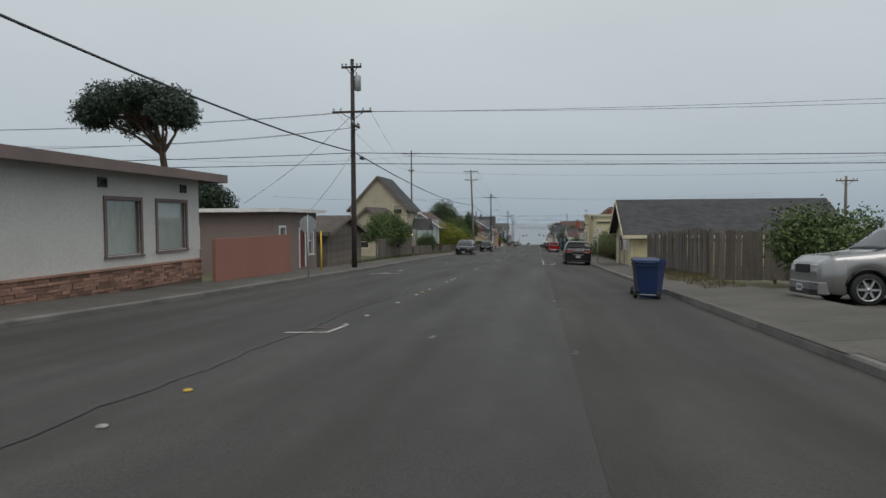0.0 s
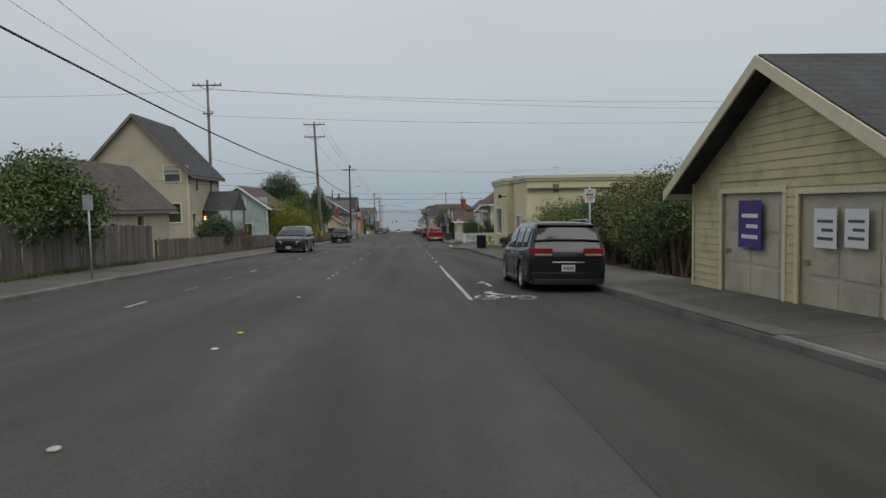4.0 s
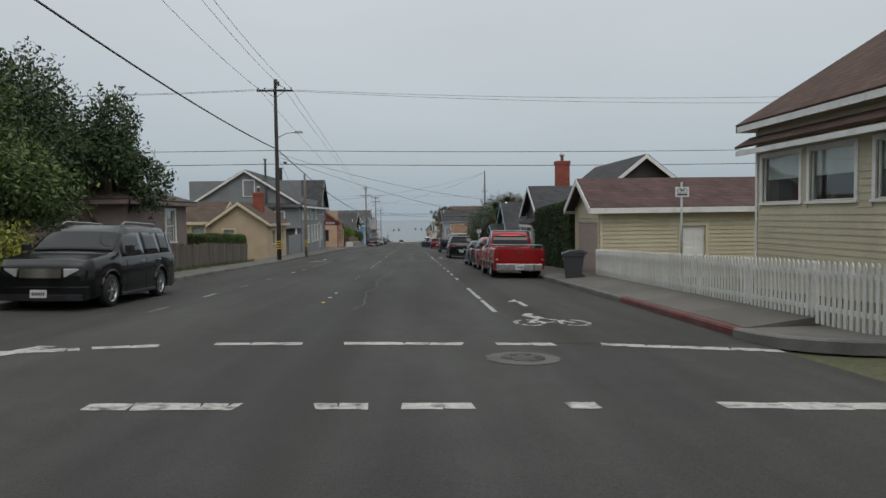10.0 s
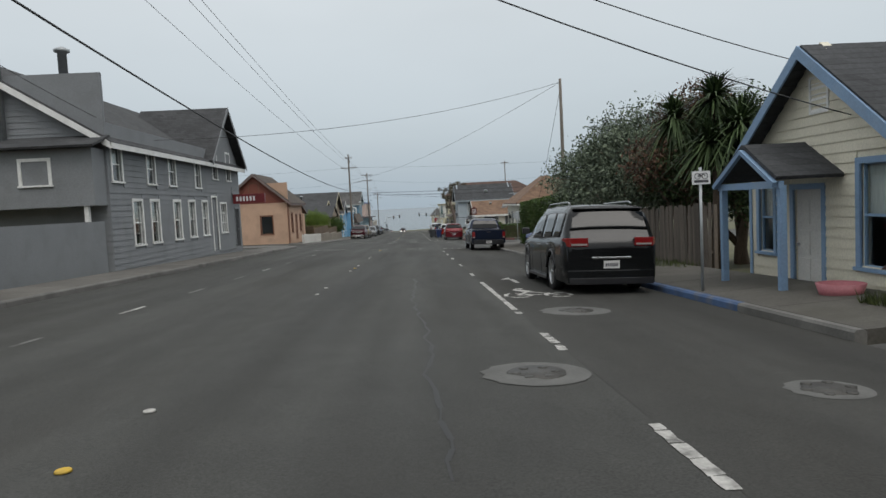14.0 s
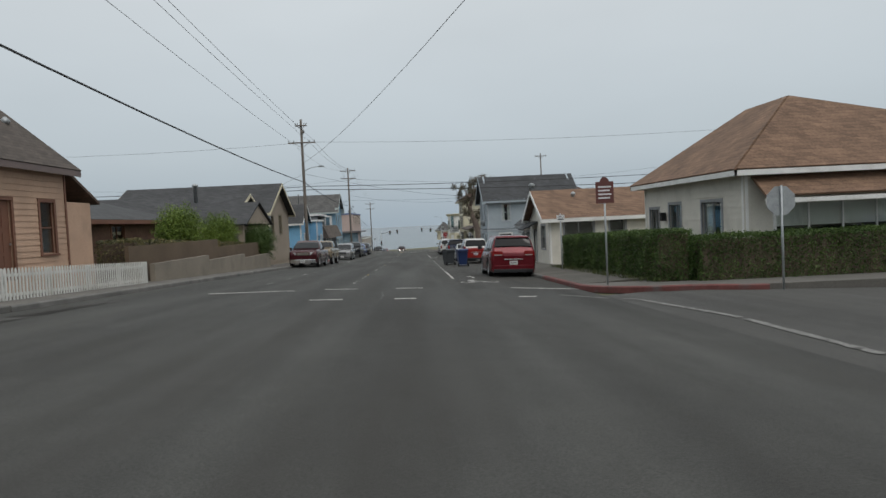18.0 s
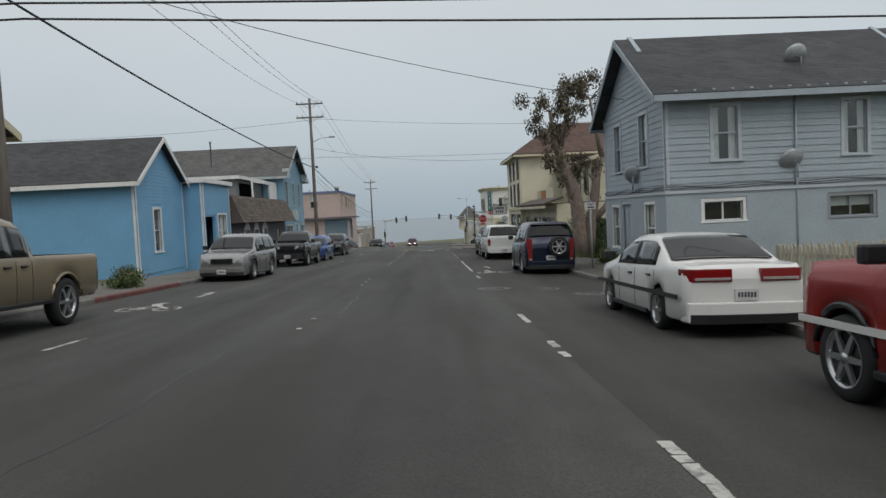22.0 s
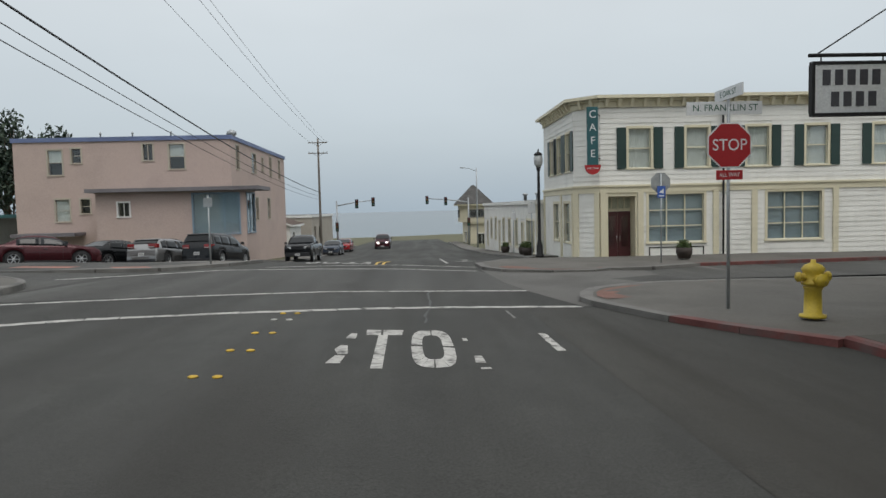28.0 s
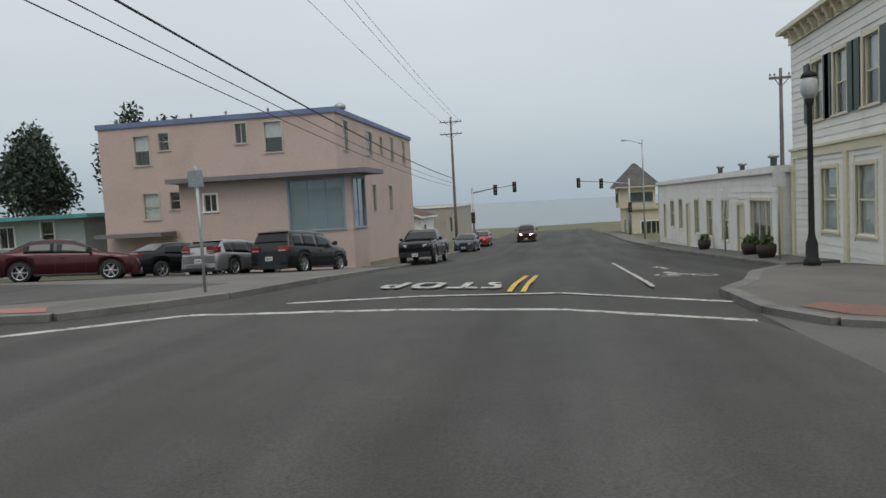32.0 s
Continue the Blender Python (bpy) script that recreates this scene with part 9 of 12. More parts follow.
# small cream cottage
ext = (7.3, 17.0, 232.2, 238.6)
t = house("small_cream_cottage", "small cream cottage with a tan shingle roof", ext, (7.6, 236))
sp = [("S", 0.9, 1.55, 1.7, 1.3, "slide", None, GREYTRIM), ("S", 3.6, 1.2, 0.9, 1.7, "hung", None, GREYTRIM), ("W", 1.2, 1.2, 1.3, 1.4, "hung", "half", GREYTRIM), ("W", 4.2, 0.2, 0.9, 2.05, "door", WD, GREYTRIM)]
walls(t, ext, 3.1, WHITEH, openings(t, ext, sp, GREYTRIM), board=0.2, base=-0.8, gable=("x", 1.6), corner=WHITE)
gable_roof(t, ext, 3.1, 1.6, "x", 0.4, 0.5, R_TANS, WHITE)
P, L = face_map(*ext, "W")
pent(t, P, 3.6, 5.8, 2.35, 2.8, 1.0, R_CHAR, GREYTRIM)
flue(t, 9.3, 234.4, 3.4, 4.4)
dish((11.0, 233.2), plane(7.6, 236) + 3.2, 195, r=0.42)

# cottage with grey trim
ext = (7.4, 16.0, 239.2, 243.5)
t = house("grey_trimmed_cottage", "pale cottage with grey trim and a dark hip roof", ext, (7.4, 243))
sp = [("W", 0.5, 1.0, 1.3, 1.35, "hung", "half", GREYTRIM), ("W", 2.5, 1.0, 1.2, 1.35, "slide", None, GREYTRIM)]
walls(t, ext, 2.8, WHITEH, openings(t, ext, sp, GREYTRIM), board=0.2, base=-0.8, corner=GREYTRIM)
hip_roof(t, ext, 2.8, 2.0, 0.4, R_CHAR, GREYTRIM)

# junk put out on the pavement before the cottage
for label, cx, cy, dims, turn, col in (("open brown cardboard box on the pavement", 6.5, 240.9, (0.5, 0.4, 0.32), 20, (0.20, 0.14, 0.09)), ("white box of rubbish on the pavement", 6.75, 240.1, (0.45, 0.35, 0.28), -15, (0.42, 0.41, 0.39)), ("terracotta planter tub by the cottage wall", 7.05, 241.6, (0.55, 0.28, 0.30), 0, (0.22, 0.09, 0.06)), ("teal plastic crate on the pavement", 6.35, 241.7, (0.38, 0.3, 0.28), 35, (0.03, 0.14, 0.17))):
    t = thing("box", label, "box", (cx, cy, gz(cx, cy) + 0.14), turn)
    w_, d_, h_ = dims
    m_ = surface("junk_" + label.split()[1], col, rough=0.8, var=0.2, scale=4, bump=0.1)
    for x0_, x1_, y0_, y1_ in ((-w_ / 2, w_ / 2, -d_ / 2, -d_ / 2 + 0.02), (-w_ / 2, w_ / 2, d_ / 2 - 0.02, d_ / 2), (-w_ / 2, -w_ / 2 + 0.02, -d_ / 2 + 0.02, d_ / 2 - 0.02), (w_ / 2 - 0.02, w_ / 2, -d_ / 2 + 0.02, d_ / 2 - 0.02)):
        bm = B()
        box(bm, x0_, x1_, y0_, y1_, 0.0, h_)
        part("side", bm, m_, t)
    bm = B()
    box(bm, -w_ / 2 + 0.02, w_ / 2 - 0.02, -d_ / 2 + 0.02, d_ / 2 - 0.02, 0.0, h_ * 0.7)
    part("filling", bm, OLDWOOD, t)
for label, cx, cy, w_, col, sd in (("crumpled pale blue cloth lying on the pavement", 6.55, 238.5, 0.55, (0.20, 0.30, 0.42), 3), ("heap of white rags by the cottage", 6.8, 240.6, 0.5, (0.45, 0.44, 0.42), 4)):
    rng = random.Random(sd)
    bm = B()
    n_ = 10
    g_ = [[bm.verts.new((cx + w_ * (i / n_ * 2 - 1), cy + w_ * 1.3 * (j / n_ * 2 - 1), gz(cx, cy) + 0.15 + rng.uniform(0.0, 0.16) * math.sin(math.pi * i / n_) * math.sin(math.pi * j / n_))) for j in range(n_ + 1)] for i in range(n_ + 1)]
    for i in range(n_):
        for j in range(n_):
            bm.faces.new((g_[i][j], g_[i + 1][j], g_[i + 1][j + 1], g_[i][j + 1]))
    solid("cloth", bm, surface("rag_cloth_%d" % sd, col, rough=0.95, var=0.2, scale=5, bump=0.2), label, "cloth")

# grey-blue two-storey house
GB = surface("grey_blue_siding", (0.335, 0.385, 0.42), rough=0.7, var=0.08, dirt=(0.25, 0.28, 0.31), dirt_amt=0.35, bump=0.12)
PALETRIM = surface("pale_grey_trim", (0.44, 0.47, 0.50), rough=0.6, var=0.08)
ext = (6.95, 16.2, 262.9, 270.3)
t = house("grey_blue_house", "two-storey grey-blue house with a charcoal gable roof", ext, (8.2, 270))
sp = [("S", 1.55, 4.0, 0.8, 1.7, "hung", "drapes", PALETRIM), ("S", 5.8, 4.0, 0.75, 1.7, "hung", "drapes", PALETRIM), ("S", 1.2, 2.05, 1.25, 0.6, "slide", None, WHITE), ("S", 5.3, 2.0, 1.4, 0.65, "slide", "half", GREYTRIM)]
sp += [("W", 1.7, 4.0, 0.9, 1.8, "hung", "half", PALETRIM), ("W", 5.0, 4.0, 0.85, 1.8, "hung", "half", PALETRIM), ("W", 1.1, 1.0, 1.05, 1.65, "hung", "half", WHITE), ("W", 5.4, 1.0, 1.0, 1.6, "hung", "half", WHITE), ("W", 3.8, 0.2, 1.1, 2.5, "door", GB, PALETRIM)]
walls(t, ext, 6.3, GB, openings(t, ext, sp, PALETRIM), board=0.21, base=-1.0, gable=("x", 2.6), corner=PALETRIM)
gable_roof(t, ext, 6.3, 2.4, "x", 0.5, 0.5, R_CHAR, GB)
for f in ("S", "W"):
    P, L = face_map(*ext, f)
    low = [q for q in sp if q[0] == f and q[2] < 3.2]
    panels = []
    us = sorted([(q[1] - 0.12, q[1] + q[3] + 0.12, q[2] - 0.1, q[2] + q[4] + 0.12) for q in low])
    u = -0.05
    for a, b, z0, z1 in us:
        panels.append((u, a, -1.0, 2.95))
        if z1 < 2.94:
            panels.append((a, b, z1, 2.95))
        if z0 > 0.2:
            panels.append((a, b, -1.0, z0))
        u = b
    panels.append((u, L, -1.0, 2.95))
    for q in panels:
        bm = B()
        pbox(bm, P, *q, 0.02, 0.066)
        part("wall_panel", bm, GB, t, "smooth grey-blue panel of the lower storey")
    bm = B()
    pbox(bm, P, -0.1, L, 2.95, 3.05, 0.0, 0.11)
    part("belt_course", bm, PALETRIM, t)
    bm = B()
    for k in range(3):
        tube(bm, [P(L * i / 12, 3.1 + 0.05 * k + 0.03 * math.sin(i * 1.7 + k), 0.09) for i in range(13)], 0.012, 5)
    part("surface_cable", bm, CABLE, t)
P, L = face_map(*ext, "S")
for i in range(15):
    bm = B()
    pbox(bm, P, 0.2 + i * 0.6, 0.28 + i * 0.6, 6.05, 6.2, 0.03, 0.45)
    part("rafter_tail", bm, GB, t)
bm = B()
tube(bm, [P(4.2, -0.5, 0.08), P(4.2, 6.1, 0.08)], 0.035, 8)
part("drain_pipe", bm, GB, t)
z0 = plane(8.2, 270)
dish((11.0, 262.6), z0 + 3.3, 185, r=0.4)
dish((6.7, 265.6), z0 + 3.2, 150, r=0.38)
dish((11.9, 263.9), z0 + 6.9, 180, r=0.38)
ext = (16.3, 26.0, 263.9, 271.0)
t = house("grey_blue_wing", "flat-roofed grey-blue rear wing", ext, (8.2, 270))
sp = [("S", 2.0, 4.3, 0.95, 1.8, "hung", None, PALETRIM), ("S", 6.0, 4.3, 0.95, 1.8, "hung", None, PALETRIM), ("S", 3.0, 1.4, 1.5, 1.4, "slide", None, PALETRIM)]
walls(t, ext, 6.8, GB, openings(t, ext, sp, PALETRIM), board=0.21, base=-1.0, single=False)
flat_roof(t, ext, 6.8, 0.3, FELT, GB, 0.2)

# low shop row with its upper storey set back
CREAMP = surface("cream_plaster", (0.56, 0.52, 0.39), dirt=(0.33, 0.29, 0.2), dirt_amt=0.35, dirt_scale=0.8, **STUCCO_BUMP)
DKFRAME = surface("dark_grey_frame", (0.07, 0.072, 0.078), rough=0.5, var=0.1)
ext = (7.3, 20.0, 283.9, 297.8)
t = house("low_shop_row", "low cream shop row with an overhanging eave", ext, (7.6, 291), "shop")
OLDW = surface("faded_white_door", (0.42, 0.42, 0.40), rough=0.6, var=0.1, dirt=(0.25, 0.23, 0.2), dirt_amt=0.4)
sp = [("W", 0.8, 0.1, 1.1, 2.5, "door", OLDW, GREYTRIM), ("W", 2.6, 0.5, 2.8, 2.1, "tri", "full", DKFRAME), ("W", 6.4, 0.5, 2.9, 2.1, "tri", "full", DKFRAME), ("W", 10.2, 0.15, 1.0, 2.2, "door", OLDW, DKFRAME), ("W", 12.0, 1.6, 1.4, 1.0, "slide", None, DKFRAME), ("S", 2.0, 1.0, 1.2, 1.4, "hung", None, DKFRAME)]
walls(t, ext, 3.55, CREAMP, openings(t, ext, sp, DKFRAME), base=-1.0)
P, L = face_map(*ext, "W")
bm = B()
slab(bm, [P(-0.3, 3.9, -0.4), P(L, 3.9, -0.4), P(L, 3.5, 0.85), P(-0.3, 3.5, 0.85)], 0.12)
part("eave_roof", bm, R_GREYBR, t)
bm = B()
pbox(bm, P, -0.3, L, 3.3, 3.46, 0.78, 0.84)
part("gutter", bm, CREAMP, t)
bm = B()
tube(bm, [P(11.6, 3.4, 0.7), P(11.6, 3.0, 0.1), P(11.6, -0.4, 0.08)], 0.045, 8)
part("drain_pipe", bm, CREAMP, t)
bm = B()
box(bm, 7.7, 19.9, 284.0, 297.7, 3.5, 3.62)
part("flat_roof", bm, FELT, t)
ext2 = (10.4, 20.0, 285.0, 297.7)
sp = [("W", u, 4.4, 1.1, 1.4, "hung", "half", DKFRAME) for u in (1.0, 3.4, 9.6)] + [("W", 5.8, 3.8, 0.9, 2.0, "door", OLDW, DKFRAME), ("S", 2.0, 4.4, 1.2, 1.3, "slide", None, DKFRAME)]
walls(t, ext2, 6.6, CREAMP, openings(t, ext2, sp, DKFRAME), base=3.62)
gable_roof(t, ext2, 6.6, 1.5, "y", 0.6, 0.4, R_RUSTB, CREAM)
bm = B()
box(bm, 8.3, 8.4, 291.0, 297.7, 3.62, 4.75)
part("balcony_wall", bm, CREAMP, t, bevel=0.01)
bm = B()
box(bm, 8.25, 8.3, 293.6, 295.6, 4.0, 4.7)
part("balcony_panel", bm, paint("orange_wood_panel", (0.36, 0.15, 0.05)), t, "orange wooden panel on the balcony")

# cream hotel
CREAMH = surface("cream_hotel_siding", (0.64, 0.60, 0.46), rough=0.65, var=0.06, dirt=(0.38, 0.34, 0.25), dirt_amt=0.3, bump=0.1)
ext = (6.9, 27.0, 297.9, 306.3)
t = house("cream_hotel", "tall cream clapboard building with a brown hip roof", ext, (7.0, 301.5), "building")
sp = []
for z, h in ((3.95, 1.8), (6.25, 1.5)):
    sp += [("W", u, z, 1.0, h, "hung", "half", DKFRAME) for u in (0.5, 3.2, 5.7)]
    sp += [("S", u, z, 0.95, h, "hung", None, DKFRAME) for u in (4.5, 8.0, 12.0, 16.0)]
sp += [("W", 3.4, 0.95, 3.3, 2.2, "tri", None, DKFRAME), ("W", 0.5, 0.95, 1.9, 2.2, "slide", None, DKFRAME)]
walls(t, ext, 8.1, CREAMH, openings(t, ext, sp, DKFRAME), board=0.24, base=-1.0, corner=CREAM)
hip_roof(t, ext, 8.1, 2.9, 0.6, R_RUSTB, CREAM, ridge=(10.7, 302.1, 23.0, 302.1))
P, L = face_map(*ext, "W")
rng = random.Random(77)
for u, w in ((3.45, 3.2), (0.55, 1.8)):
    for k in range(int(w / 0.42)):
        for j in range(3):
            if rng.random() < 0.72:
                bm = B()
                a = u + 0.06 + k * 0.42 + rng.uniform(-.03, .03)
                z = 1.15 + j * 0.66 + rng.uniform(-.05, .05)
                pbox(bm, P, a, a + rng.uniform(.24, .34), z, z + rng.uniform(.35, .5), -0.045, -0.043)
                part("paper_notice", bm, SIGNWHITE, t)
bm = B()
pbox(bm, P, 0, L, 3.55, 3.75, 0.0, 0.14)
part("belt_course", bm, CREAM, t)
# hanging sign
t = thing("hanging_sign", "white hanging shop sign with black lettering shapes", "sign", (5.9, 306.0, plane(5.9, 306)))
bm = B()
box(bm, -0.62, 0.62, -0.04, 0.04, 3.35, 4.1)
p = part("board", bm, SIGNWHITE, t, bevel=0.01)
for q in ((-0.66, 0.66, -0.05, 0.05, 4.1, 4.15), (-0.66, 0.66, -0.05, 0.05, 3.30, 3.35), (-0.67, -0.62, -0.05, 0.05, 3.35, 4.1), (0.62, 0.67, -0.05, 0.05, 3.35, 4.1)):
    bm = B()
    box(bm, *q)
    part("board_frame", bm, BLACK, p)
bm = B()
for i in range(5):
    box(bm, -0.5 + i * 0.2, -0.37 + i * 0.2, -0.045, -0.04, 3.78, 4.02)
for i in range(4):
    box(bm, -0.36 + i * 0.2, -0.23 + i * 0.2, -0.045, -0.04, 3.45, 3.68)
part("lettering_bars", bm, LABELBAR, p)
bm = B()
tube(bm, [(-0.7, 0, 4.25), (1.2, 0, 4.25)], 0.03, 6)
tube(bm, [(-0.6, 0, 4.25), (1.1, 0, 5.3)], 0.012, 5)
for a in (-0.5, 0.5):
    tube(bm, [(a, 0, 4.25), (a, 0, 4.14)], 0.012, 5)
part("bracket", bm, BLACK, t)

# corner cafe
CAFE = surface("cafe_white_siding", (0.76, 0.755, 0.71), rough=0.6, var=0.05, dirt=(0.40, 0.39, 0.35), dirt_amt=0.25, bump=0.08)
CTRIM = surface("cafe_cream_trim", (0.66, 0.61, 0.45), rough=0.55, var=0.05)
GREENSH = surface("dark_green_shutter", (0.018, 0.045, 0.040), rough=0.45)
DRED = surface("dark_red_door_paint", (0.065, 0.018, 0.020), rough=0.35)
ext = (6.1, 30.0, 324.2, 331.6)
t = house("corner_cafe", "white two-storey corner cafe with a cream cornice", ext, (6.5, 328), "cafe")
X0, X1, Y0, Y1 = ext
CH = 0.9
EW = 1.6
PS = lambda u, z, d: (X0 + CH + u, Y0 - d, z)                                   # noqa: E731
LS = X1 - X0 - CH
PW = lambda u, z, d: (X0 - d, Y0 + CH + u, z)                                   # noqa: E731
LW = Y1 - Y0 - CH
r2 = math.sqrt(0.5)
PC = lambda u, z, d: (X0 + CH - u * r2 - d * r2, Y0 + u * r2 - d * r2, z)      # noqa: E731
LC = CH / r2


def clad(P, L, z0, z1, holes, name="siding"):
    """Plain wall with its openings, and lapped boards on it."""
    bm = B()
    for a, b, s0, s1 in spans(L, z0, z1, holes):
        pbox(bm, P, a, b, s0, s1, -0.15, 0.0)
    w = part("wall", bm, CAFE, t)
    far = B()
    z = z0
    while z < z1 - 0.05:
        e = min(z + 0.22, z1)
        for a, b in free_spans(0, L, z, e, [(q[0] - .11, q[1] + .11, q[2] - .05, q[3] + .11) for q in holes]):
            if b - a > 0.03:
                bm = B() if L < 8 else far
                pbox(bm, P, a, b, z, e, 0.0, 0.03, 0.012)
                if L < 8:
                    part("siding_board", bm, CAFE, w)
        z = e
    if L >= 8:
        part("siding", far, CAFE, w)["kind"] = "stuff"
    else:
        far.free()


def spans(L, z0, z1, holes):
    us = sorted({0, L} | {q[0] for q in holes} | {q[1] for q in holes})
    out = []
    for a, b in zip(us, us[1:]):
        m = (a + b) / 2
        z = z0
        for q in sorted([q for q in holes if q[0] < m < q[1]], key=lambda q: q[2]):
            if q[2] > z:
                out.append((a, b, z, q[2]))
            z = q[3]
        if z < z1:
            out.append((a, b, z, z1))
    return out


BL = surface("closed_blind", (0.52, 0.53, 0.52), rough=0.7)
hs, hw = [], []
for u in (1.25, 3.75, 6.4, 9.0, 12.0, 15.0, 18.0):
    window(t, PS, u, 4.15, 0.95, 1.65, CTRIM, "hung", "full")
    hs.append((u, u + .95, 4.15, 5.8))
for u in (0.5, 2.3, 3.9):
    window(t, PW, u, 4.15, 0.85, 1.65, CTRIM, "hung", "half")
    hw.append((u, u + .85, 4.15, 5.8))
for P, u, w in [(PS, q[0], .95) for q in hs] + [(PW, q[0], .85) for q in hw]:
    for a in (u - 0.52, u + w + 0.12):
        bm = B()
        pbox(bm, P, a, a + 0.4, 4.1, 5.85, 0.03, 0.075)
        s_ = part("shutter", bm, GREENSH, t, "dark green louvred shutter")
window(t, PS, 2.1, 0.95, 2.4, 2.05, CTRIM, "grid", "blind")
hs.append((2.1, 4.5, 0.95, 3.0))
window(t, PS, 7.3, 0.95, 2.4, 2.05, CTRIM, "grid", "blind")
hs.append((7.3, 9.7, 0.95, 3.0))
for u in (0.75, 3.0):
    window(t, PW, u, 0.95, 1.1, 1.75, CTRIM, "hung", "full")
    hw.append((u, u + 1.1, 0.95, 2.7))
hs.append((0.26, EW, -1.0, 3.1))
clad(PS, LS, -1.0, 6.75, hs)
clad(PW, LW, -1.0, 6.75, hw)
clad(PC, LC, -1.0, 6.75, [])
bm = B()
for q in ((0.26, 0.34, -1.0, 3.1), (EW - 0.08, EW, -1.0, 3.1), (0.34, EW - 0.08, 2.95, 3.1)):
    pbox(bm, PS, *q, -0.6, 0.02)
pbox(bm, PS, 0.34, EW - 0.08, -1.0, 3.1, -0.7, -0.6)
part("entrance_recess", bm, CTRIM, t)
for a in (0.38, 0.94):
    bm = B()
    pbox(bm, PS, a, a + 0.54, 0.08, 2.3, -0.6, -0.54)
    d_ = part("door_leaf", bm, DRED, t, "dark red panelled double door", bevel=0.01)
    bm = B()
    pbox(bm, PS, a + 0.12, a + 0.42, 0.75, 2.1, -0.54, -0.535)
    part("door_glass", bm, PANE, d_)
    bm = B()
    tube(bm, [PS(a + (0.48 if a < 0.5 else 0.06), 1.0, -0.5), PS(a + (0.48 if a < 0.5 else 0.06), 1.25, -0.5)], 0.015, 6)
    part("handle", bm, CHROME, d_)
bm = B()
pbox(bm, PS, 0.36, EW - 0.1, 2.42, 2.9, -0.59, -0.56)
part("transom_glass", bm, PANE, t)
for k in range(5):
    bm = B()
    pbox(bm, PS, 0.35 + k * 0.28, 0.39 + k * 0.28, 2.4, 2.92, -0.59, -0.52)
    part("transom_bar", bm, CTRIM, t)
for P, L in ((PS, LS), (PW, LW), (PC, LC)):
    for z0_, z1_, d in ((3.1, 3.35, 0.07), (3.35, 3.43, 0.13), (6.7, 6.95, 0.08), (6.95, 7.05, 0.2), (7.05, 7.18, 0.42)):
        bm = B()
        pbox(bm, P, -d * 0.4, L + d * 0.4, z0_, z1_, -0.1, d)
        part("cornice" if z0_ > 6 else "belt_course", bm, CTRIM, t)
    for k in range(int(L / 0.55)):
        bm = B()
        pbox(bm, P, 0.2 + k * 0.55, 0.32 + k * 0.55, 6.72, 7.04, 0.08, 0.2, 0.36)
        part("bracket", bm, CTRIM, t)
    for u in ((0.0, 1.62, 4.9, 6.6, 10.2, LS - 0.24) if P is PS else (0.0, 2.25, LW - 0.22) if P is PW else (0.0, LC - 0.24)):
        bm = B()
        pbox(bm, P, u, u + 0.24, -1.0, 3.1, 0.0, 0.085)
        part("pilaster", bm, CTRIM, t)
    if P is PS:
        bm = B()
        pbox(bm, P, 2.1, 4.5, 0.32, 0.36, 0.03, 0.05)
        pbox(bm, P, 2.1, 4.5, 0.70, 0.74, 0.03, 0.05)
        pbox(bm, P, 2.1, 2.14, 0.36, 0.70, 0.03, 0.05)
        pbox(bm, P, 4.46, 4.5, 0.36, 0.70, 0.03, 0.05)
        part("panel_moulding", bm, BLACK, t)
bm = B()
prism(bm, [(X0 + CH, Y0 + .1), (X1, Y0 + .1), (X1, Y1), (X0 + .1, Y1), (X0 + .1, Y0 + CH)], "z", 6.7, 6.98)
part("flat_roof", bm, FELT, t)
bm = B()
box(bm, X1 - 0.15, X1, Y0, Y1, -1, 6.75)
box(bm, X0, X1 - 0.15, Y1 - 0.15, Y1, -1, 6.75)
part("rear_wall", bm, CAFE, t)
bm = B()
tube(bm, [PS(5.3, 6.7, 0.12), PS(5.3, 3.5, 0.17), PS(5.3, -0.5, 0.15)], 0.045, 8)
part("drain_pipe", bm, BLACK, t)
# vertical cafe sign
t = thing("cafe_sign", "teal upright cafe sign with a red arched foot", "sign", (6.55, 323.65, plane(6, 323)))
TEAL = paint("teal_sign_paint", (0.02, 0.09, 0.10), bump=0)
bm = B()
box(bm, -0.23, 0.23, -0.06, 0.06, 4.0, 6.4)
p = part("board", bm, TEAL, t, bevel=0.015)
for i, c in enumerate("CAFE"):
    words(c, 0.44, SIGNWHITE, p, pose(0, -0.064, 6.08 - i * 0.54, 90, 0, 0), 0.003)
bm = B()
prism(bm, [(0.34 * math.cos(math.pi + i * math.pi / 10), 4.0 + 0.4 * math.sin(math.pi + i * math.pi / 10)) for i in range(11)], "y", -0.05, 0.05)
p = part("welcome_panel", bm, SIGNRED, t)
words("WELCOME", 0.1, SIGNWHITE, p, pose(0, -0.054, 3.86, 90, 0, 0), 0.002)
bm = B()
for z in (4.3, 6.1):
    tube(bm, [(0.2, 0, z), (0.5, 0.6, z)], 0.025, 6)
part("bracket", bm, BLACK, t)

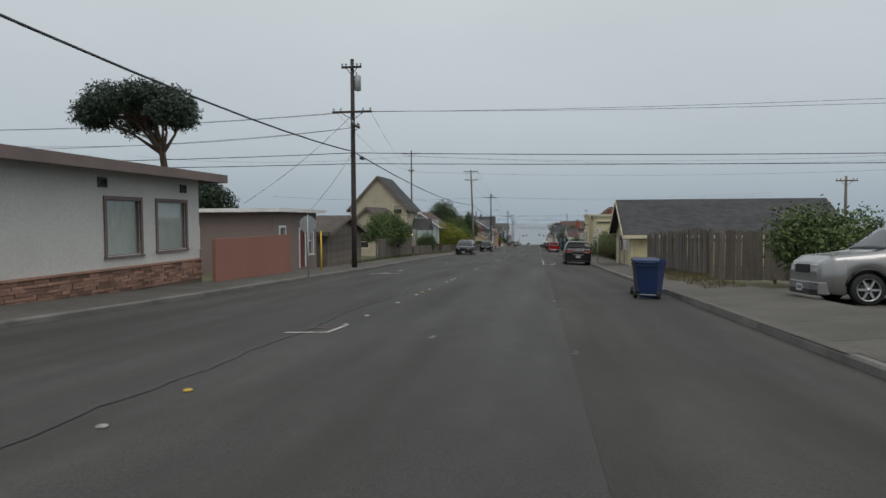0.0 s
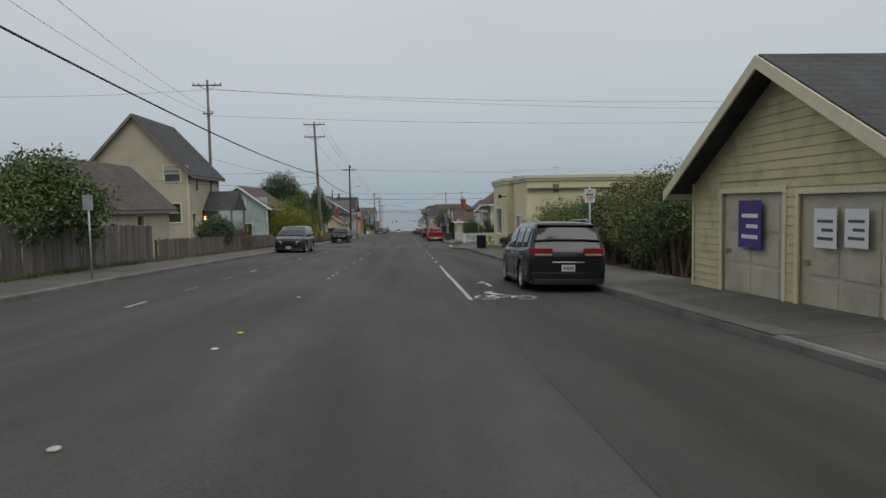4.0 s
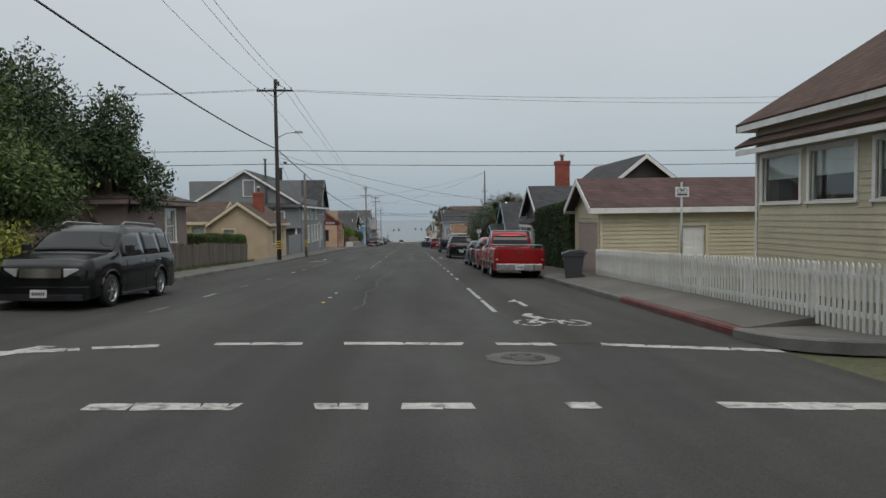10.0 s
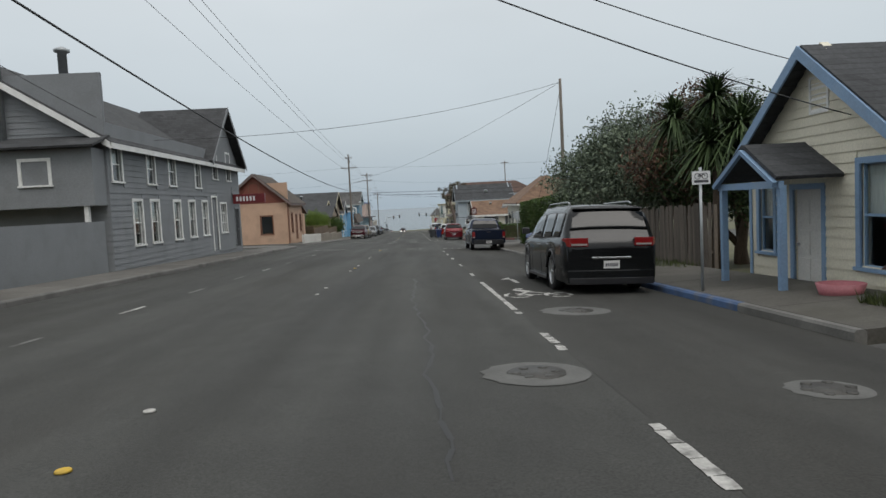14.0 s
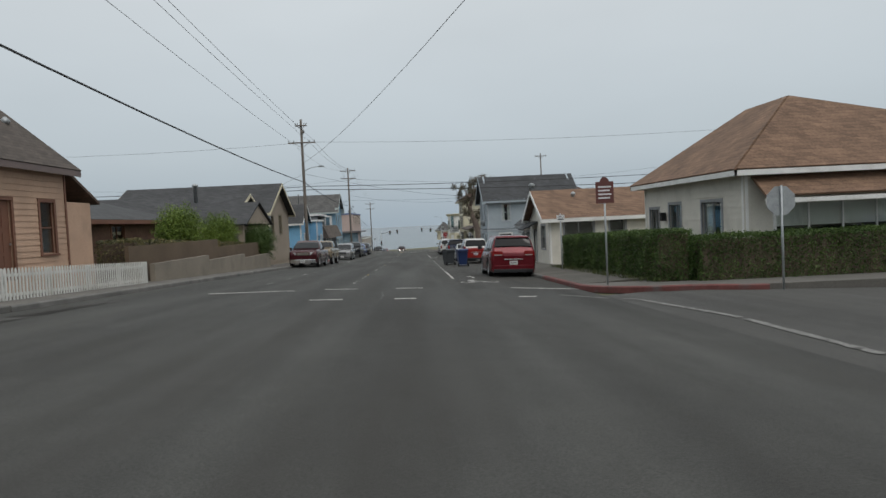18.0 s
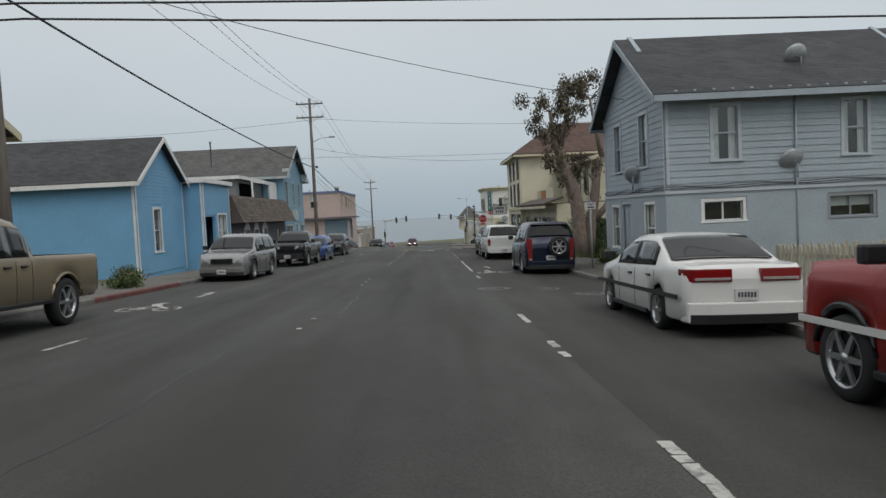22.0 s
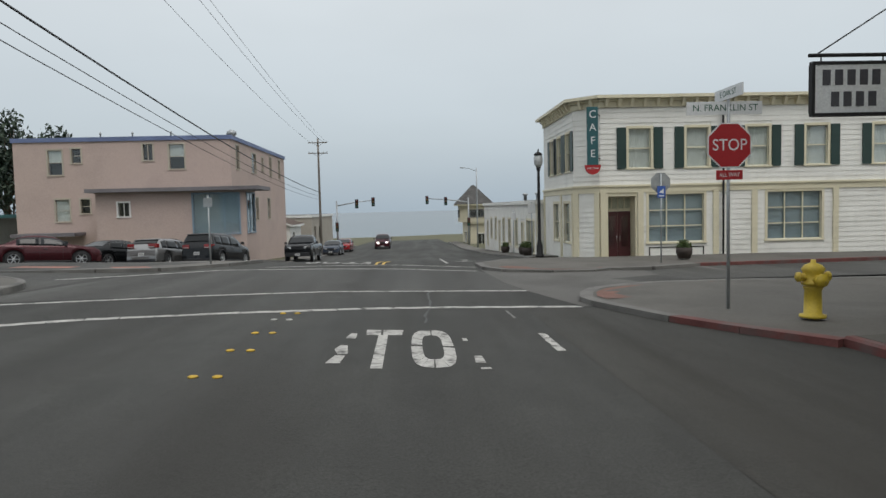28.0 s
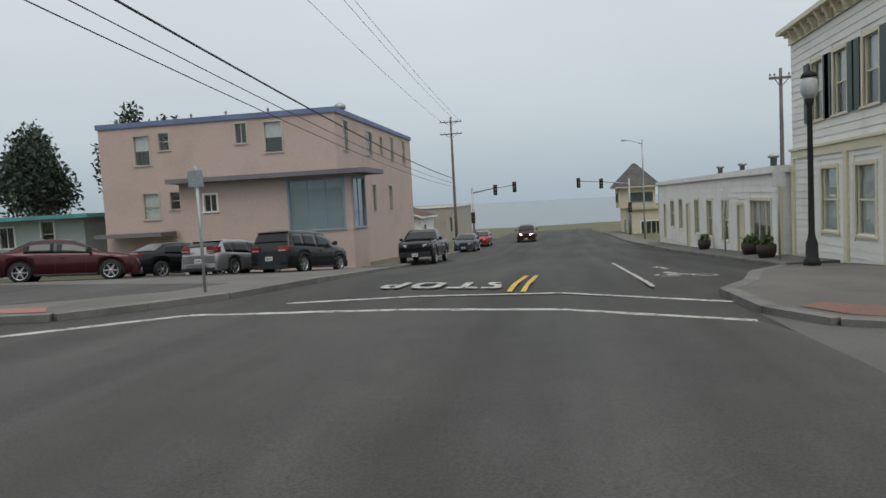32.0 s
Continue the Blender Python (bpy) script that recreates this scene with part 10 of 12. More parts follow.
# low white row beside the cafe
ext = (5.7, 22.0, 331.8, 358.0)
t = house("low_white_row", "low white clapboard row stepping down the street", ext, (5.75, 345), "building")
sp = [("W", 0.8, 0.9, 2.4, 1.8, "tri", "half", CTRIM), ("W", 4.2, 0.1, 0.9, 2.4, "door", CTRIM, CTRIM), ("W", 6.6, 0.95, 1.1, 1.7, "hung", "half", CTRIM), ("W", 9.6, 0.95, 1.1, 1.7, "hung", "half", CTRIM), ("W", 12.6, 0.95, 1.0, 1.7, "hung", "half", CTRIM), ("W", 15.0, 0.1, 0.9, 2.3, "door", CTRIM, CTRIM), ("W", 17.2, 0.95, 1.0, 1.7, "hung", None, CTRIM), ("W", 20.0, 0.95, 1.2, 1.6, "hung", None, CTRIM), ("W", 23.0, 0.1, 0.9, 2.2, "door", CTRIM, CTRIM)]
walls(t, ext, 3.7, CAFE, openings(t, ext, sp, CTRIM), board=0.24, base=-1.2, corner=CTRIM)
flat_roof(t, ext, 3.7, 0.12, FELT, CAFE, 0.2)
for x_, y_ in ((8, 340), (9, 349), (8.5, 352)):
    flue(t, x_, y_, 3.8, 4.4, 0.14)

# building with a tower roof near the signals
ext = (7.0, 21.0, 388.0, 402.0)
t = house("tower_roofed_building", "cream building with a small pyramid tower roof", ext, (8, 395), "building", dz=-1.0)
sp = [("S", 1.0, 1.0, 2.2, 1.6, "row", None, WHITE), ("S", 5.0, 1.0, 2.2, 1.6, "row", None, WHITE), ("W", 1.0, 1.0, 2.5, 1.6, "row", None, WHITE), ("W", 6.0, 1.0, 2.5, 1.6, "row", None, WHITE)]
walls(t, ext, 4.2, CREAMP, openings(t, ext, sp, WHITE), base=-1)
flat_roof(t, ext, 4.2, 0.3, FELT, CORN, 0.35)
ext = (5.6, 9.6, 387.6, 392.0)
walls(t, ext, 6.6, CREAMP, openings(t, ext, [("S", 1.2, 4.9, 2.4, 0.9, "row", None, DKFRAME), ("W", 1.2, 4.9, 2.4, 0.9, "row", None, DKFRAME)], CORN), base=4.2)
hip_roof(t, ext, 6.6, 2.6, 0.5, R_GREY, CORN, ridge=(7.5, 389.8, 7.7, 389.8))

# ---------- vehicles ----------
C_BLACK = gloss("black_car_paint", (0.008, 0.009, 0.010))
C_DGREY = gloss("dark_grey_car_paint", (0.014, 0.015, 0.017))
C_SILVER = gloss("silver_car_paint", (0.28, 0.28, 0.28), 0.6)
C_GREY = gloss("warm_grey_car_paint", (0.105, 0.102, 0.098), 0.5)
C_RED = gloss("bright_red_car_paint", (0.30, 0.012, 0.014))
C_DRED = gloss("dark_red_car_paint", (0.12, 0.008, 0.014))
C_ORED = gloss("faded_red_car_paint", (0.26, 0.018, 0.014))
C_MAROON = gloss("maroon_car_paint", (0.055, 0.010, 0.014))
C_NAVY = gloss("navy_car_paint", (0.010, 0.016, 0.035))
C_BLUE = gloss("bright_blue_car_paint", (0.012, 0.06, 0.26))
C_GBLUE = gloss("grey_blue_car_paint", (0.042, 0.056, 0.08))
C_WHITE = gloss("white_car_paint", (0.62, 0.62, 0.60), 0.0)
C_TAN = gloss("tan_car_paint", (0.22, 0.18, 0.125), 0.2)
C_TEAL = gloss("teal_car_paint", (0.015, 0.09, 0.09))
car("suv", "silver family SUV standing in a driveway", C_SILVER, (9.5, 15.9), 4.85, 1.95, 1.78, 2.8, rz=90, trim="black")
car("suv", "dark grey mid-size SUV parked at the kerb", C_DGREY, (3.58, 54.65), 4.76, 1.89, 1.69, 2.78, r=0.36, trim="chrome", rack=True, taillamp=(0.44, 0.19))
car("single", "bright red old pickup with a pipe rack on its bed", C_RED, (3.55, 133.4), 4.95, 1.95, 1.80, 2.985, r=0.38, lift=0.08, trim="chrome", rack=True, category="pickup truck", taillamp=(0.13, 0.34), stripe=CHROME)
car("pt", "bright red retro hatchback parked behind a pickup", C_RED, (3.6, 140.3), 4.29, 1.75, 1.6, 2.62, r=0.33, taillamp=(0.15, 0.3))
car("sedan", "grey-blue small sedan parked at the kerb", C_GBLUE, (3.6, 146.0), 4.47, 1.74, 1.42, 2.725, r=0.32, taillamp=(0.34, 0.17))
car("pickup", "tan pickup truck in the side alley", C_TAN, (11.6, 151.6), 5.3, 1.9, 1.75, 3.2, r=0.36, rz=90, category="pickup truck", taillamp=(0.15, 0.36))
car("suv", "near-black large SUV with roof rails and alloy wheels", C_BLACK, (3.36, 163.1), 5.17, 1.9, 1.79, 3.02, r=0.38, trim="chrome", rack=True, taillamp=(0.36, 0.17))
car("pickup", "dark navy pickup truck parked by the hedge", C_NAVY, (3.75, 190.6), 5.3, 1.95, 1.85, 3.3, r=0.40, category="pickup truck", lift=0.14, taillamp=(0.15, 0.36))
car("suv", "dark red compact SUV with a chrome tailgate strip", C_DRED, (3.62, 224.4), 4.52, 1.84, 1.70, 2.69, r=0.37, trim="chrome", taillamp=(0.36, 0.2))
car("wagon", "old red utility wagon with a white roof and stripe", C_ORED, (3.85, 245.6), 4.1, 1.73, 1.75, 2.4, r=0.36, lift=0.08, trim="chrome", category="car", shell=C_WHITE, taillamp=(0.13, 0.3), stripe=C_WHITE)
car("sedan", "white boxy older sedan with wide red tail lamps", C_WHITE, (3.74, 253.1), 4.52, 1.7, 1.40, 2.6, r=0.30, taillamp=(0.52, 0.17), trim="black", stripe=BLACKGLOSS)
car("suv", "dark blue compact SUV with a rear spare wheel", C_NAVY, (3.72, 268.8), 4.5, 1.78, 1.84, 2.62, r=0.35, spare=True, taillamp=(0.13, 0.75))
car("cap", "white crew-cab pickup with a white camper cap", C_WHITE, (3.52, 283.5), 5.4, 1.9, 1.90, 3.4, r=0.41, lift=0.16, category="pickup truck", shell=C_WHITE, trim="body", taillamp=(0.15, 0.36))
car("pickup", "warm grey large pickup with a red tail lamp", C_GREY, (3.65, 289.75), 5.8, 2.03, 1.92, 3.645, r=0.42, category="pickup truck", taillamp=(0.19, 0.52), trim="chrome", lift=0.12)
car("van", "dark minivan parked along the far kerb", C_DGREY, (-8.75, 85.6), 5.1, 1.98, 1.75, 3.08, rz=180)
car("suv", "black mid-size SUV parked along the far kerb", C_BLACK, (-8.7, 120.3), 4.8, 1.95, 1.74, 2.7, rz=180, trim="chrome", rack=True)
car("pickup", "maroon pickup truck facing up the street", C_MAROON, (-8.8, 244.8), 5.4, 1.98, 1.82, 3.4, r=0.38, lift=0.06, rz=180, category="pickup truck", trim="chrome", taillamp=(0.15, 0.36), stripe=CHROME)
car("pickup", "lifted tan pickup truck with big tyres", C_TAN, (-8.7, 252.6), 5.1, 1.8, 1.86, 3.1, r=0.42, rz=180, lift=0.24, category="pickup truck", taillamp=(0.15, 0.36))
car("suv", "silver compact SUV facing up the street", C_SILVER, (-8.7, 269.4), 4.6, 1.83, 1.68, 2.66, r=0.35, rz=180)
car("pickup", "dark small pickup facing up the street", C_DGREY, (-8.6, 280.9), 5.0, 1.8, 1.80, 3.1, r=0.38, lift=0.16, rz=180, category="pickup truck", taillamp=(0.15, 0.36))
car("hatch", "bright blue hatchback facing up the street", C_BLUE, (-8.6, 287.4), 4.0, 1.69, 1.52, 2.5, r=0.30, rz=180)
car("pt", "dark retro hatchback facing up the street", C_BLACK, (-8.65, 296.6), 4.29, 1.75, 1.6, 2.62, rz=180)
car("suv", "maroon off-road SUV waiting with headlights on", C_MAROON, (-4.8, 384.0), 4.6, 1.85, 1.75, 2.7, rz=180, lit=True, group="vehicles on the street")
car("pickup", "black pickup parked below the crossing", C_BLACK, (-9.3, 347.6), 5.2, 1.9, 1.85, 3.2, r=0.40, lift=0.2, rz=180, category="pickup truck", taillamp=(0.15, 0.36))
car("sedan", "grey-blue sedan parked below the crossing", C_GBLUE, (-9.3, 367.0), 4.5, 1.72, 1.42, 2.65, rz=180)
car("sedan", "red sedan parked below the crossing", C_RED, (-9.2, 378.0), 4.5, 1.72, 1.42, 2.65, rz=180)
for shp, lab, col, at, turn in (("suv", "dark SUV in the hotel car park", C_DGREY, (-12.6, 336.4), -12), ("hatch", "silver hatchback in the hotel car park", C_SILVER, (-15.5, 336.0), -12), ("sedan", "dark sedan in the hotel car park", C_BLACK, (-18.4, 336.0), -25), ("sedan", "dark red sedan in the hotel car park", C_MAROON, (-19.6, 330.6), -60)):
    car(shp, lab, col, at, 4.5, 1.8, 1.68 if shp == "suv" else 1.45, 2.65, rz=turn, group="cars in the hotel car park")
car("suv", "white SUV parked on the side street", C_WHITE, (17.5, 210.5), 4.7, 1.88, 1.75, 2.75, rz=90)
car("sedan", "black sedan parked on the side street", C_BLACK, (20.2, 107.6), 4.7, 1.8, 1.45, 2.75, rz=90)

# ---------- plants ----------
G_DARK = leafy("dark_green_leaves", (0.022, 0.038, 0.018), (0.085, 0.125, 0.05))
G_MID = leafy("mid_green_leaves", (0.035, 0.062, 0.02), (0.14, 0.19, 0.065))
G_YEL = leafy("yellow_green_leaves", (0.08, 0.11, 0.02), (0.36, 0.35, 0.06))
G_CLIP = leafy("bright_clipped_leaves", (0.06, 0.10, 0.015), (0.20, 0.28, 0.05))
G_GREY = leafy("grey_green_leaves", (0.05, 0.068, 0.048), (0.19, 0.23, 0.155))
G_HEDGE = leafy("hedge_leaves", (0.03, 0.06, 0.014), (0.10, 0.155, 0.04))
G_OLIVE = leafy("olive_orange_leaves", (0.045, 0.055, 0.022), (0.20, 0.165, 0.07))
G_RED = leafy("reddish_leaves", (0.05, 0.032, 0.024), (0.17, 0.095, 0.06))
G_PINE = leafy("pine_needles", (0.02, 0.034, 0.025), (0.065, 0.09, 0.062))
G_GUM = leafy("gum_leaves", (0.06, 0.05, 0.035), (0.17, 0.15, 0.10))
G_DRY = leafy("dry_grass_blades", (0.07, 0.065, 0.03), (0.22, 0.18, 0.09))
F_PINK = surface("pink_orange_petals", (0.34, 0.13, 0.08), rough=0.6)
F_YEL = surface("yellow_petals", (0.45, 0.33, 0.04), rough=0.6)


def lumps(n, rx, ry, h, seed, z0=0.45, size=0.4):
    """Uneven lumps filling a mound."""
    rng = random.Random(seed)
    out = []
    for _ in range(n):
        a, d = rng.uniform(0, 2 * math.pi), rng.random() ** 0.5
        s = rng.uniform(0.7, 1.25) * size
        z = rng.uniform(z0 * h * 0.5, h * (1 - 0.35 * d * d) - s * h * 0.45)
        out.append((math.cos(a) * d * rx * 0.75, math.sin(a) * d * ry * 0.75, max(z, 0.25 * h), rx * s + 0.25, ry * s + 0.25, h * s * 0.62))
    return out


def grown(label, at, rx, ry, h, mat_, seed, count, leaf, n=9, flowers=None):
    return bush(label, at, lumps(n, rx, ry, h * 1.1, seed), int(count * 1.5), leaf, mat_, seed, flowers=flowers)


def crowned(label, at, h, rx, ry, z0, mat_, seed, count, leaf, n=10, rtrunk=0.22, name="tree", shell=0.35):
    """A broad-leaved tree: trunk and a crown of uneven lumps from z0 up to h."""
    rng = random.Random(seed)
    blobs = []
    for i in range(n):
        a = i * 2.4 + rng.uniform(-.4, .4)
        d = math.sqrt((i + 0.5) / n)
        zc = z0 + (h - z0) * (0.25 + 0.55 * (1 - d) + rng.uniform(0, 0.2))
        s = rng.uniform(0.30, 0.48)
        blobs.append((math.cos(a) * d * rx * 0.7, math.sin(a) * d * ry * 0.7, zc, rx * s, ry * s, (h - z0) * s * 0.62))
    trunk = [(0, 0, -0.3), (rng.uniform(-.15, .15), rng.uniform(-.15, .15), z0 * 0.6), (rng.uniform(-.3, .3), rng.uniform(-.3, .3), z0 + 0.2 * (h - z0))]
    return tree(name, label, at, trunk, blobs, int(count * 1.45), leaf, mat_, seed, rtrunk=rtrunk, shell=shell)


# near side
grown("large dark green bush beside the plank fence", (10.9, 22.6), 2.4, 2.2, 3.7, G_MID, 11, 9000, 0.075)
for i, y_ in enumerate((56.5, 60.5, 64.5, 68.5, 72.0)):
    grown("tall flowering bush along the pavement" if i < 4 else "flowering bush beside the store", (8.7 + 0.3 * (i % 2), y_), 2.2, 2.7, 3.5 - 0.25 * (i == 0) - 0.5 * (i == 4), G_OLIVE if i % 2 else G_MID, 20 + i, 17000, 0.055, 12, (900, 0.035, F_PINK))
for i, (x_, y_, m) in enumerate(((6.75, 78.4, G_OLIVE), (6.7, 79.3, G_GREY), (6.75, 80.9, G_OLIVE), (6.6, 82.3, G_GREY))):
    grown("scruffy low plant at the foot of the store", (x_, y_), 0.4, 0.6, 0.9 + 0.25 * (i % 2), m, 40 + i, 1300, 0.05, 6, (60, 0.03, F_YEL) if i in (0, 2) else None)
grown("green shrub behind the picket fence", (6.9, 110.9), 0.9, 0.8, 3.0, G_MID, 51, 5000, 0.065)
grown("reddish-brown shrub behind the picket fence", (10.8, 111.2), 1.7, 0.7, 2.9, G_RED, 52, 6500, 0.065)
crowned("rounded dark green bush tree below the house windows", (15.2, 111.0), 3.9, 2.5, 1.0, 1.2, G_MID, 53, 11000, 0.06, 14, 0.09, "shrub")
grown("green shrub with red flowers behind the picket fence", (8.6, 111.2), 0.9, 0.8, 2.5, G_DARK, 54, 2800, 0.06, 9, (60, 0.04, F_PINK))
hedge("tall dark clipped hedge beside the garage", 6.2, 8.2, 133.0, 141.4, 3.15, G_DARK, 55, 900, 0.045)
grown("small shrub at the cottage corner", (7.6, 155.3), 0.6, 0.4, 0.8, G_MID, 56, 1500, 0.05)
crowned("large grey-green tree overhanging the pavement", (8.5, 174.2), 5.9, 3.7, 4.4, 0.9, G_GREY, 61, 46000, 0.07, 26)
crowned("dark green tree overhanging the pavement", (9.8, 167.6), 5.4, 2.7, 3.6, 0.8, G_DARK, 62, 26000, 0.075, 16)
crowned("reddish-green tree beside the pavement", (8.8, 168.9), 5.6, 2.2, 2.6, 1.4, G_RED, 67, 12000, 0.07, 12)
hedge("tall clipped bright green hedge by the pavement", 6.6, 8.2, 177.2, 193.0, 2.9, G_HEDGE, 63, 480)
hedge("clipped green hedge round the corner garden", 6.8, 7.9, 213.0, 226.5, 1.6, G_HEDGE, 64, 1200, 0.034, group="clipped garden hedges")
hedge("clipped green hedge along the side street", 7.9, 18.0, 212.4, 213.4, 1.55, G_HEDGE, 65, 900, 0.036, group="clipped garden hedges")
grown("rose shrub showing over the hedge", (8.9, 219.6), 0.6, 0.7, 2.0, G_OLIVE, 66, 900, 0.05, 5)
for i, (x_, y_) in enumerate(((6.95, 241.4), (7.0, 243.6), (6.5, 264.2), (6.5, 266.1), (6.5, 268.6))):
    grown("potted plant at the foot of the house", (x_, y_), 0.32, 0.32, 0.85, G_MID, 70 + i, 700, 0.05, 5)
# twisted gum tree: two lopped stems from one foot, bare stubs, leaves hanging in bunches
GUMBARK = surface("gum_bark", (0.20, 0.155, 0.13), rough=0.85, var=0.3, scale=2.0, fine=0.3, fscale=10, dirt=(0.09, 0.065, 0.055), dirt_amt=0.6, dirt_scale=2.0, bump=0.6, bscale=14, stretch=(1, 1, 0.4))
t = thing("gum_tree", "twisted lopped gum tree with drooping leaf bunches", "tree", (7.3, 277.3, gz(7.3, 277.3)))
rng = random.Random(80)
tips = []
for nm, pts, r0, r1 in (("trunk", [(0, 0, -0.3), (-0.04, 0.0, 1.3), (-0.12, 0.1, 2.9), (-0.42, 0.15, 4.1), (-0.85, 0.2, 5.2), (-0.95, 0.3, 5.9)], 0.40, 0.27),
                        ("second_trunk", [(0.42, 0.15, -0.3), (0.55, 0.1, 1.4), (0.8, 0.1, 2.9), (0.98, 0.1, 4.3), (1.3, 0.15, 5.3)], 0.32, 0.16),
                        ("limb", [(0.7, 0.1, 1.9), (1.35, 0.0, 2.6), (1.75, 0.0, 3.2), (1.85, 0.1, 4.6)], 0.20, 0.15),
                        ("limb", [(-0.85, 0.2, 5.2), (-1.25, 0.1, 6.3), (-1.35, 0.2, 7.8)], 0.19, 0.09),
                        ("limb", [(-0.95, 0.3, 5.8), (-0.55, 0.4, 7.0), (-0.3, 0.5, 8.6)], 0.19, 0.08),
                        ("limb", [(1.3, 0.15, 5.2), (1.05, 0.1, 6.6), (0.8, 0.2, 8.4)], 0.13, 0.06),
                        ("limb", [(1.3, 0.15, 5.2), (1.95, 0.2, 6.3), (2.0, 0.2, 7.6)], 0.12, 0.05),
                        ("stub", [(-0.1, 0.05, 2.6), (-0.6, -0.1, 3.1)], 0.13, 0.10),
                        ("stub", [(-0.6, 0.15, 4.6), (-1.15, 0.1, 4.75)], 0.10, 0.08),
                        ("stub", [(1.85, 0.1, 3.6), (2.25, 0.1, 3.9)], 0.11, 0.09),
                        ("stub", [(0.95, 0.1, 3.9), (0.6, 0.0, 4.4)], 0.09, 0.07)):
    bm = B()
    n_ = len(pts)
    tube(bm, pts, [(r0 + (r1 - r0) * k / (n_ - 1)) * rng.uniform(0.92, 1.1) for k in range(n_)], 10)
    part(nm, bm, GUMBARK, t)
    if nm != "trunk" and nm != "second_trunk":
        tips.append(Vector(pts[-1]))
tips += [Vector((-0.95, 0.3, 5.9)), Vector((-0.5, 0.15, 4.3)), Vector((1.1, 0.1, 4.8)), Vector((-1.3, 0.1, 6.8))]
bm = B()
ends = []
for tip in tips:
    for _ in range(9 if tip.z > 5 else 4):
        a, up = rng.uniform(0, 6.28), rng.uniform(0.1, 1.0)
        ln = rng.uniform(0.7, 1.7)
        mid = tip + Vector((math.cos(a) * ln * 0.5, math.sin(a) * ln * 0.5, up * ln * 0.8))
        end = mid + Vector((math.cos(a + 0.3) * ln * 0.5, math.sin(a + 0.3) * ln * 0.5, rng.uniform(-.5, .6)))
        tube(bm, [tip, mid, end], [0.03, 0.018, 0.006], 5)
        ends += [mid.lerp(end, 0.6), end]
part("twig_growth", bm, GUMBARK, t)
blobs = []
for e in ends:
    if rng.random() < (0.85 if e.z > 6.5 else 0.42):
        r_ = rng.uniform(0.22, 0.42)
        blobs.append((e.x, e.y, e.z - 0.25, r_, r_, r_ * 1.5))
v, f = leaf_cloud(blobs, 9000, 0.085, 81, 0.1, 2.2)
ob = new("crown", mesh_arrays("crown", v, f, G_GUM))
ob.parent = t
grown("dark green shrub before the shop row", (8.3, 281.6), 1.4, 1.7, 2.9, G_DARK, 83, 6000, 0.06)
grown("dark shrub under the gum tree", (8.0, 278.4), 1.1, 1.3, 2.0, G_DARK, 82, 4000, 0.06)
# cabbage palm
t = thing("cabbage_palm", "cabbage palm with dark strap leaves", "palm", (8.1, 165.6, gz(8.1, 165.6)))
bm = B()
tube(bm, [(0, 0, -0.2), (0.1, 0, 2.4), (0.0, 0.1, 4.9)], [0.24, 0.19, 0.15], 8)
part("trunk", bm, BARK, t)
rng = random.Random(5)
bm = B()
for n_ in range(1500):
    a, e = rng.uniform(0, 6.28), rng.uniform(-0.7, 1.4)
    ln = rng.uniform(1.0, 1.6)
    hx, hy, hz = ((0, 0, 0), (1.1, 0.6, -0.6), (-1.0, 0.5, -0.5), (0.3, -0.9, -0.9), (-0.4, -0.6, -1.3))[n_ % 5]
    c, s = math.cos(a), math.sin(a)
    prev = None
    for k in range(4):
        f = k / 3
        rr = math.cos(e) * ln * f
        zz = 4.9 + math.sin(e) * ln * f - 0.45 * ln * f * f
        w = 0.045 * (1 - f * 0.85)
        cur = (bm.verts.new((hx + c * rr - s * w, hy + s * rr + c * w, hz + zz)), bm.verts.new((hx + c * rr + s * w, hy + s * rr - c * w, hz + zz)))
        if prev:
            bm.faces.new((prev[0], prev[1], cur[1], cur[0]))
        prev = cur
part("frond_crown", bm, G_DARK, t)

# far side
crowned("green garden tree behind the board fence", (-13.2, 59.0), 4.3, 2.6, 3.2, 0.5, G_MID, 101, 15000, 0.08, 12)
grown("dark green bush behind the low fence", (-13.0, 80.0), 1.1, 1.4, 2.9, G_DARK, 102, 5500, 0.06)
grown("reddish shrub behind the low fence", (-12.9, 85.2), 1.0, 2.8, 1.5, G_RED, 103, 4500, 0.05)
grown("large yellow-green bush at the corner", (-15.6, 114.4), 4.7, 1.5, 5.0, G_YEL, 104, 30000, 0.075, 18)
grown("green bush beside the blue house", (-19.5, 114.4), 1.6, 1.6, 3.0, G_MID, 105, 5000, 0.07)
crowned("broad green tree behind the garden fence", (-14.4, 124.5), 6.4, 3.2, 4.0, 0.8, G_MID, 106, 20000, 0.09, 14)
crowned("dark spreading tree above the gardens", (-18.7, 134.0), 9.4, 4.6, 4.6, 3.0, G_DARK, 107, 20000, 0.10, 15, 0.3)
crowned("dark green tree behind the garden fence", (-13.2, 131.5), 7.0, 2.2, 2.8, 2.0, G_DARK, 108, 11000, 0.09, 10)
grown("yellow-green bush behind the garden fence", (-12.6, 120.8), 1.5, 2.0, 2.8, G_YEL, 109, 6000, 0.07)
hedge("clipped green hedge beside the cottage", -13.0, -11.75, 140.0, 148.6, 1.75, G_HEDGE, 110, 800, 0.04)
